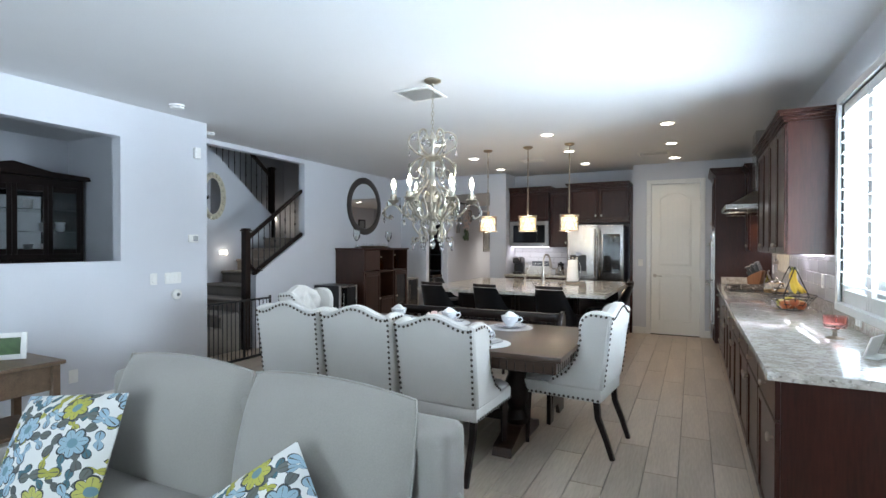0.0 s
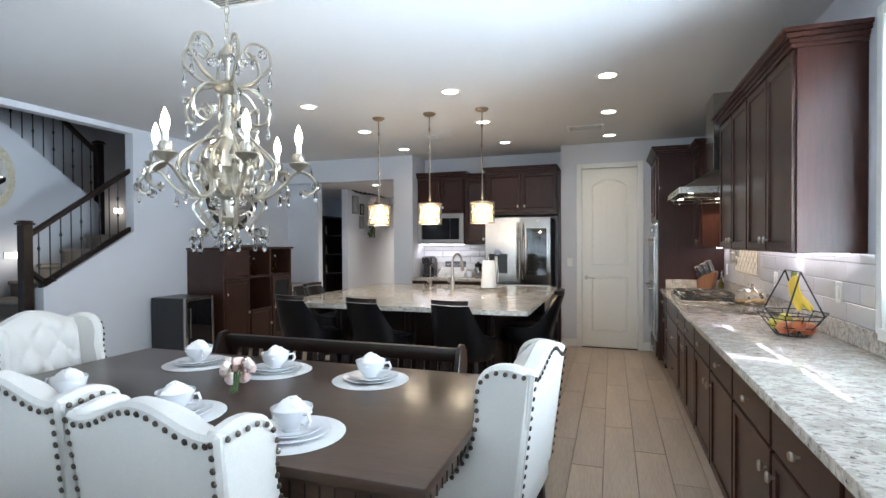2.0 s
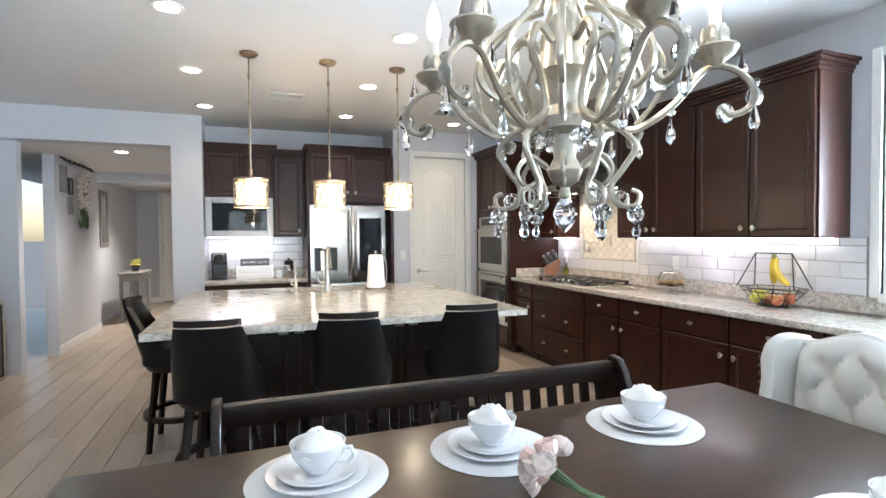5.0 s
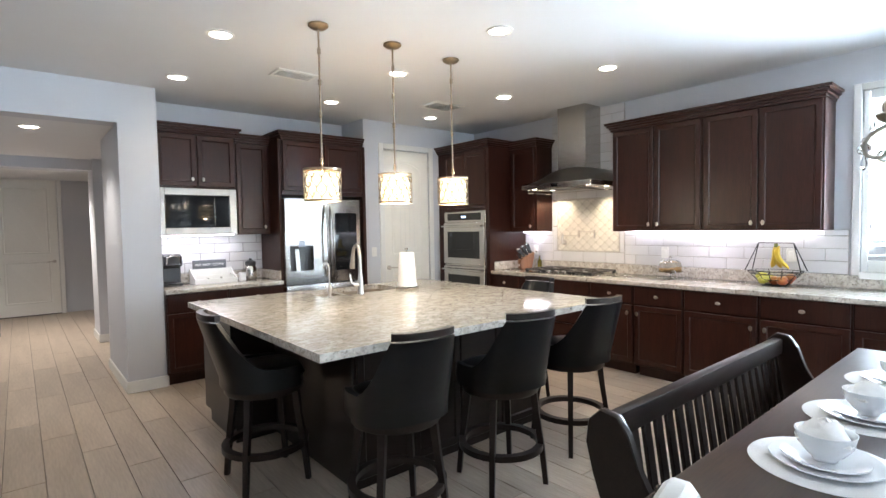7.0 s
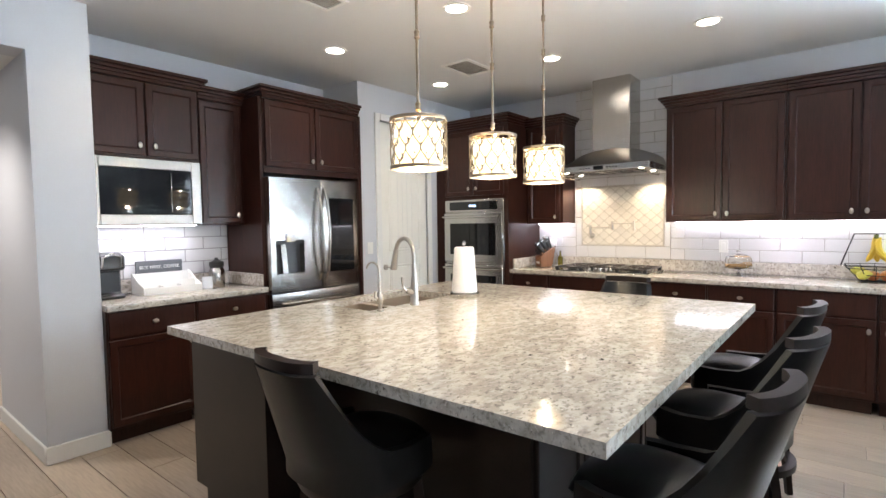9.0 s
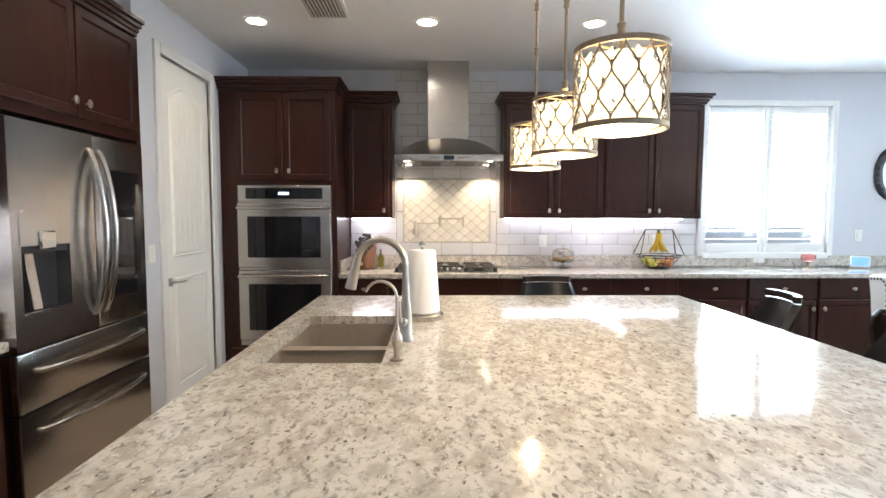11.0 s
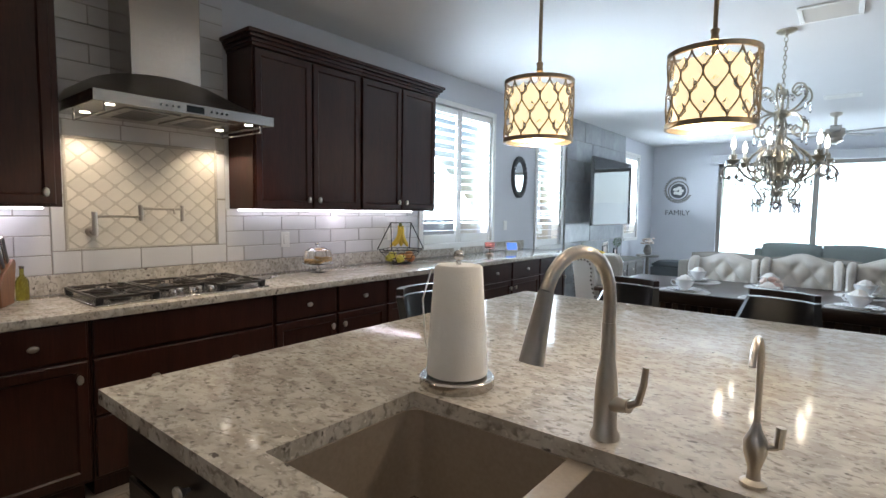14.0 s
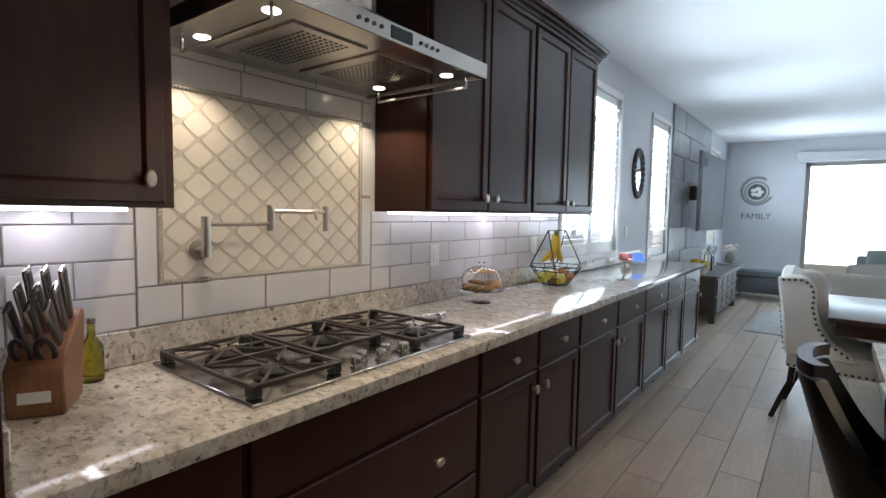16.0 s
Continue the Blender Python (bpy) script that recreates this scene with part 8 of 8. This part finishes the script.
for k in range(12):
    ball(bm, (0.07 * math.cos(k), 0.07 * math.sin(k), 0.11 + 0.06 * ((k * 7) % 5) / 5), 0.05, (1, 1, 0.8), 8)
part("contents", bm, YELLOW, hb)
tp = thing("topiary", "small round potted topiary on the console", "plant", MM @ place(1.10, 0.25, MH))
bm = NB()
lathe(bm, [(0.04, 0), (0.055, 0.09), (0.05, 0.09), (0.035, 0.02)], 14)
part("pot", bm, WHITE, tp)
bm = NB()
cyl(bm, (0, 0, 0.02), (0, 0, 0.22), 0.006, 6)
part("stem", bm, OAK, tp)
bm = NB()
for k in range(90):
    v = Vector((rg.gauss(0, 1), rg.gauss(0, 1), rg.gauss(0, 1))).normalized() * rg.uniform(0.05, 0.085)
    ball(bm, (v.x, v.y, 0.28 + v.z), 0.018, (1, 0.5, 0.3), 5, Matrix.Rotation(rg.uniform(0, 3), 4, "X"))
part("leaves", bm, LEAFG, tp)
stl = thing("side_table", "small pale side table with flowers in the corner", "side table", place(1.35, -1.0))
bm = NB()
lathe(bm, [(0.2, 0.55), (0.21, 0.56), (0.21, 0.58), (0.2, 0.585)], 24)
part("top", bm, GREYW, stl)
bm = NB()
lathe(bm, [(0.14, 0), (0.13, 0.02), (0.03, 0.05), (0.03, 0.55)], 16)
part("pedestal", bm, GREYW, stl)
fv = thing("flower_vase", "white flowers in a grey vase", "flowers", place(1.35, -1.0, 0.585))
bm = NB()
lathe(bm, [(0.05, 0), (0.08, 0.06), (0.07, 0.14), (0.04, 0.18), (0.045, 0.19)], 16)
part("vase", bm, GREYW, fv)
bm = NB()
for k in range(26):
    ball(bm, (rg.uniform(-0.09, 0.09), rg.uniform(-0.09, 0.09), 0.22 + rg.uniform(0, 0.1)), 0.03, (1, 1, 0.5), 6)
part("blooms", bm, PETAL, fv)
rug = NB()
box(rug, (-1.9, -0.6, 0.0005), (0.75, 1.15, 0.012), 0.004)
solid("rug", rug, RUGM, "pale patterned shag rug on the floor", "rug", place(0, 0.75))

# wall emblem and word
em = thing("wall_emblem", "dark round emblem with leaf wreath and the word FAMILY", "wall decal", pose(1.12, YB, 1.86, 0, 0, 180))
bm = NB()
cyl(bm, (0, 0, 0), (0, -0.006, 0), 0.15, 32)
disc_ = part("disc", bm, DECAL, em)
bm = NB()
tube(bm, [(0.19 * math.cos(2 * math.pi * k / 40), -0.004, 0.19 * math.sin(2 * math.pi * k / 40)) for k in range(40)], 0.012, 6, ring=True)
part("ring", bm, GREYW, em)
for k in range(26):
    a = radians(-120 + 270 * k / 25 + 180)
    bm = NB()
    ball(bm, (0.25 * math.cos(a), -0.004, 0.25 * math.sin(a) + 0.02), 0.034, (1.3, 0.08, 0.45), 8, Matrix.Rotation(-a - 0.9, 4, "Y"))
    part("leaf", bm, GREYW, em)
bm = NB()
for k in range(5):
    ball(bm, (0.06 * math.cos(1.3 * k), -0.008, 0.06 * math.sin(1.3 * k)), 0.05, (1, 0.06, 0.7), 8)
part("motif", bm, WHITE, disc_)
ft = bpy.data.curves.new("word", "FONT")
ft.body, ft.size, ft.align_x, ft.extrude = "FAMILY", 0.15, "CENTER", 0.003
wd = new("word", ft)
wd.parent, wd.matrix_basis = em, pose(0, -0.004, -0.50, 90, 0, 0)
ft.materials.append(DECAL)

fan = thing("ceiling_fan", "white ceiling fan at rest over the sitting area", "ceiling fan", place(-1.45, 0.35, 0))
bm = NB()
lathe(bm, [(0.07, CEIL - 0.001), (0.07, CEIL - 0.03), (0.02, CEIL - 0.06), (0.02, CEIL - 0.2), (0.11, CEIL - 0.22), (0.12, CEIL - 0.30), (0.09, CEIL - 0.34), (0.10, CEIL - 0.38), (0.03, CEIL - 0.42)], 24)
part("motor", bm, NICKEL, fan)
for k in range(5):
    bm = NB()
    box(bm, (0.12, -0.06, CEIL - 0.268), (0.68, 0.06, CEIL - 0.26), 0.003)
    part("blade", bm, GREYW, fan, m=pose(0, 0, 0, 0, 0, 72 * k + 20))
vent(-1.53, 1.56, 0.36, 0.22, 8, "white supply-air grille over the sitting area")

# ---- pieces of the setting: stone wall, backsplash, floor ----
sw_ = thing("stone_panel", "blue-grey stacked tile feature wall behind the television", "wall", kind="structure")
bm = NB()
box(bm, (WX - 0.012, -0.30, 0), (WX, 2.16, CEIL - 0.001))
part("backing", bm, TGROUT, sw_)
st_mesh = None
for r in range(9):
    z0_ = 0.004 + 0.31 * r
    for c in range(5):
        a = -0.30 + 0.61 * c - (0.305 if r % 2 else 0)
        p, q = max(a + 0.003, -0.297), min(a + 0.607, 2.157)
        if q - p < 0.05:
            continue
        bm = NB()
        box(bm, (WX - 0.022 - 0.003 * ((r * 3 + c) % 3), p, z0_), (WX - 0.0115, q, min(z0_ + 0.304, CEIL - 0.003)), 0.002)
        part("tile", bm, SLATE, sw_, smooth=False)

bs = thing("backsplash", "white glazed subway tile backsplash with pale grout", "backsplash", kind="structure")
zones = [(5.43, 7.385, 1.023, 1.385), (8.355, 8.797, 1.023, 1.385), (7.385, 8.355, 1.023, 2.78)]
bm = NB()
for ya, yb, za, zb in zones:
    box(bm, (WX - 0.006, ya, za), (WX, yb, zb))
part("grout", bm, TGROUT, bs)
PY0, PY1, PZ0, PZ1 = 7.458, 8.278, 1.158, 1.755
FRAME_TOP = 1.023 + 8 * 0.104
cache = {}
# large tiles laid as a frame round the panel
fy = [7.387, PY0 - 0.013, PY0 + 0.28, PY0 + 0.55, PY1 + 0.013, 8.353]
border = [(a, 1.024, b, PZ0 - 0.013) for a, b in ((7.387, 7.62), (7.62, 7.92), (7.92, 8.22), (8.22, 8.353))]
border += [(a, PZ1 + 0.013, b, FRAME_TOP) for a, b in zip(fy, fy[1:])]
border += [(a, z, b, z + 0.2975) for a, b in ((fy[0], fy[1]), (fy[4], fy[5])) for z in (PZ0 - 0.013, PZ0 + 0.2915)]
for a, z0_, b, z1_ in border:
    b2 = NB()
    box(b2, (WX - 0.0135, a + 0.002, z0_ + 0.002), (WX - 0.0055, b - 0.002, z1_ - 0.002), 0.0025)
    part("tile", b2, TILE, bs, smooth=False)
for ya, yb, za, zb in zones:
    z, r = za, 0
    tall = zb > 2
    while z < zb - 0.02:
        zt_ = min(z + 0.104, zb)
        y = ya - (0.15 if r % 2 else 0.0)
        while y < yb - 0.01:
            p, q = max(y, ya), min(y + 0.305, yb)
            y += 0.305
            spans = [(p, q)]
            if tall and z < FRAME_TOP - 0.03:
                spans = []
            for s0, s1 in spans:
                w_, h_ = round(s1 - s0 - 0.004, 3), round(zt_ - z - 0.004, 3)
                if w_ < 0.012 or h_ < 0.012:
                    continue
                if (w_, h_) not in cache:
                    b2 = NB()
                    box(b2, (-0.008, -w_ / 2, -h_ / 2), (0, w_ / 2, h_ / 2), 0.0025)
                    cache[w_, h_] = mesh_of("tile", b2, TILE)
                o = new("tile", cache[w_, h_])
                o.parent, o.matrix_basis = bs, place(WX - 0.0055, (s0 + s1) / 2, (z + zt_) / 2)
        z += 0.104
        r += 1
bm = NB()
for lo, hi in (((PY0 - 0.012, PZ0 - 0.012), (PY1 + 0.012, PZ0)), ((PY0 - 0.012, PZ1), (PY1 + 0.012, PZ1 + 0.012)), ((PY0 - 0.012, PZ0), (PY0, PZ1)), ((PY1, PZ0), (PY1 + 0.012, PZ1))):
    n_ = int(max(hi[0] - lo[0], hi[1] - lo[1]) / 0.0115)
    for k in range(n_):
        y, z = lo[0] + (hi[0] - lo[0]) * (k + 0.5) / n_ if hi[0] - lo[0] > 0.1 else (lo[0] + hi[0]) / 2, lo[1] + (hi[1] - lo[1]) * (k + 0.5) / n_ if hi[1] - lo[1] > 0.1 else (lo[1] + hi[1]) / 2
        ball(bm, (WX - 0.011, y, z), 0.0066, (0.8, 0.8, 1.35), 6, Matrix.Rotation(0.8, 4, "X"))
part("rope_trim", bm, shade("rope_tile", (0.52, 0.48, 0.42), 0.4, grain=0.1), bs, "twisted rope border tile")
nx, nz = 7, 6
dy_, dz_ = (PY1 - PY0) / nx, (PZ1 - PZ0) / nz


def trimmed(pts, k, edge, sign):
    """The outline cut off at a straight edge."""
    out = []
    for p, q in zip(pts, pts[1:] + pts[:1]):
        dp, dq = sign * (p[k] - edge), sign * (q[k] - edge)
        if dp <= 0:
            out.append(p)
        if dp * dq < 0:
            f = dp / (dp - dq)
            out.append((p[0] + (q[0] - p[0]) * f, p[1] + (q[1] - p[1]) * f))
    return out


outline = []
for i in range(32):
    a = 2 * math.pi * i / 32
    c, e = math.cos(a), math.sin(a)
    f = (abs(c) ** 1.2 + abs(e) ** 1.2) ** (-1 / 1.2)
    outline.append((0.80 * f * c * dy_ / 2, 0.80 * f * e * dz_ / 2))
lant = {}
for i in range(nx + 1):
    for j in range(nz + 1):
        for half in (0, 1):
            y, z = PY0 + dy_ * (i + 0.5 * half), PZ0 + dz_ * (j + 0.5 * half)
            if y > PY1 + 0.01 or z > PZ1 + 0.01:
                continue
            side = (-1 if abs(y - PY0) < 0.01 else 1 if abs(y - PY1) < 0.01 else 0, -1 if abs(z - PZ0) < 0.01 else 1 if abs(z - PZ1) < 0.01 else 0)
            if side not in lant:
                pts = outline
                for k in (0, 1):
                    if side[k]:
                        pts = trimmed(pts, k, -0.003 * side[k], side[k])
                b2 = NB()
                prism(b2, pts, 0.006, Matrix(((0, -1, 0, 0), (1, 0, 0, 0), (0, 0, 1, 0), (0, 0, 0, 1))))
                lant[side] = mesh_of("lantern_tile", b2, BEIGET)
            o = new("lantern_tile", lant[side])
            o.parent, o.matrix_basis = bs, place(WX - 0.0055, y, z)
bm = NB()
box(bm, (WX - 0.0085, PY0, PZ0), (WX - 0.0055, PY1, PZ1))
part("panel_bed", bm, shade("cream_bed", (0.55, 0.505, 0.435), 0.7, grain=0.05), bs)

nb = thing("niche_backsplash", "white glazed subway tiles over the coffee bar", "backsplash", kind="structure")
bm = NB()
box(bm, (-2.438, YALC - 0.006, 1.021), (-1.306, YALC, 1.425))
part("grout", bm, shade("dark_grout", (0.30, 0.295, 0.29), 0.9, grain=0.05), nb)
for r in range(4):
    z = 1.023 + 0.1005 * r
    x = -2.437 - (0.15 if r % 2 else 0)
    while x < -1.32:
        p, q = max(x, -2.437), min(x + 0.305, -1.307)
        x += 0.305
        w_ = round(q - p - 0.006, 3)
        if w_ < 0.02:
            continue
        if (w_, "n") not in cache:
            b2 = NB()
            box(b2, (-w_ / 2, -0.008, -0.047), (w_ / 2, 0, 0.047), 0.0025)
            cache[w_, "n"] = mesh_of("tile", b2, TILE)
        o = new("tile", cache[w_, "n"])
        o.parent, o.matrix_basis = nb, place((p + q) / 2, YALC - 0.0055, z + 0.05)

# planks: nearest the walk as pieces, the rest joined
PW_, PL_ = 0.2, 1.21
plank_cache = {}
rest_v, rest_f = [], []
rp_ = random.Random(3)
nx0, nx1 = int(-7.1 / PW_) - 1, int(WX / PW_) + 1
for i in range(nx0, nx1):
    x0_, x1_ = max(i * PW_, -7.07), min((i + 1) * PW_, WX)
    if x1_ - x0_ < 0.02:
        continue
    y = YB - (i * 0.437) % PL_
    while y < 16.1:
        y0_, y1_ = max(y, YB), min(y + PL_, 16.1)
        y += PL_
        if y1_ - y0_ < 0.03:
            continue
        w_, l_ = round(x1_ - x0_ - 0.004, 3), round(y1_ - y0_ - 0.004, 3)
        cx, cy = (x0_ + x1_) / 2, (y0_ + y1_) / 2
        near = -4.2 < cx < 1.1 and 0.8 < cy < 11.2
        if near:
            if (w_, l_) not in plank_cache:
                b2 = NB()
                box(b2, (-w_ / 2, -l_ / 2, -0.011), (w_ / 2, l_ / 2, 0), 0.0015)
                plank_cache[w_, l_] = mesh_of("plank", b2, PLANK)
            o = new("plank", plank_cache[w_, l_])
            o.parent, o.matrix_basis = floor, pose(cx, cy, 0, 0, 0, 180 * rp_.randint(0, 1))
        else:
            k = len(rest_v)
            h0, h1, v0, v1 = cx - w_ / 2, cx + w_ / 2, cy - l_ / 2, cy + l_ / 2
            rest_v += [(h0, v0, 0), (h1, v0, 0), (h1, v1, 0), (h0, v1, 0), (h0, v0, -0.011), (h1, v0, -0.011), (h1, v1, -0.011), (h0, v1, -0.011)]
            rest_f += [(k, k + 1, k + 2, k + 3), (k, k + 4, k + 5, k + 1), (k + 1, k + 5, k + 6, k + 2), (k + 2, k + 6, k + 7, k + 3), (k + 3, k + 7, k + 4, k)]
me = bpy.data.meshes.new("planks")
me.from_pydata(rest_v, [], rest_f)
me.materials.append(PLANK)
far = new("planks", me)
far.parent = floor
tagged(far, "further wood-look planks", kind="stuff")
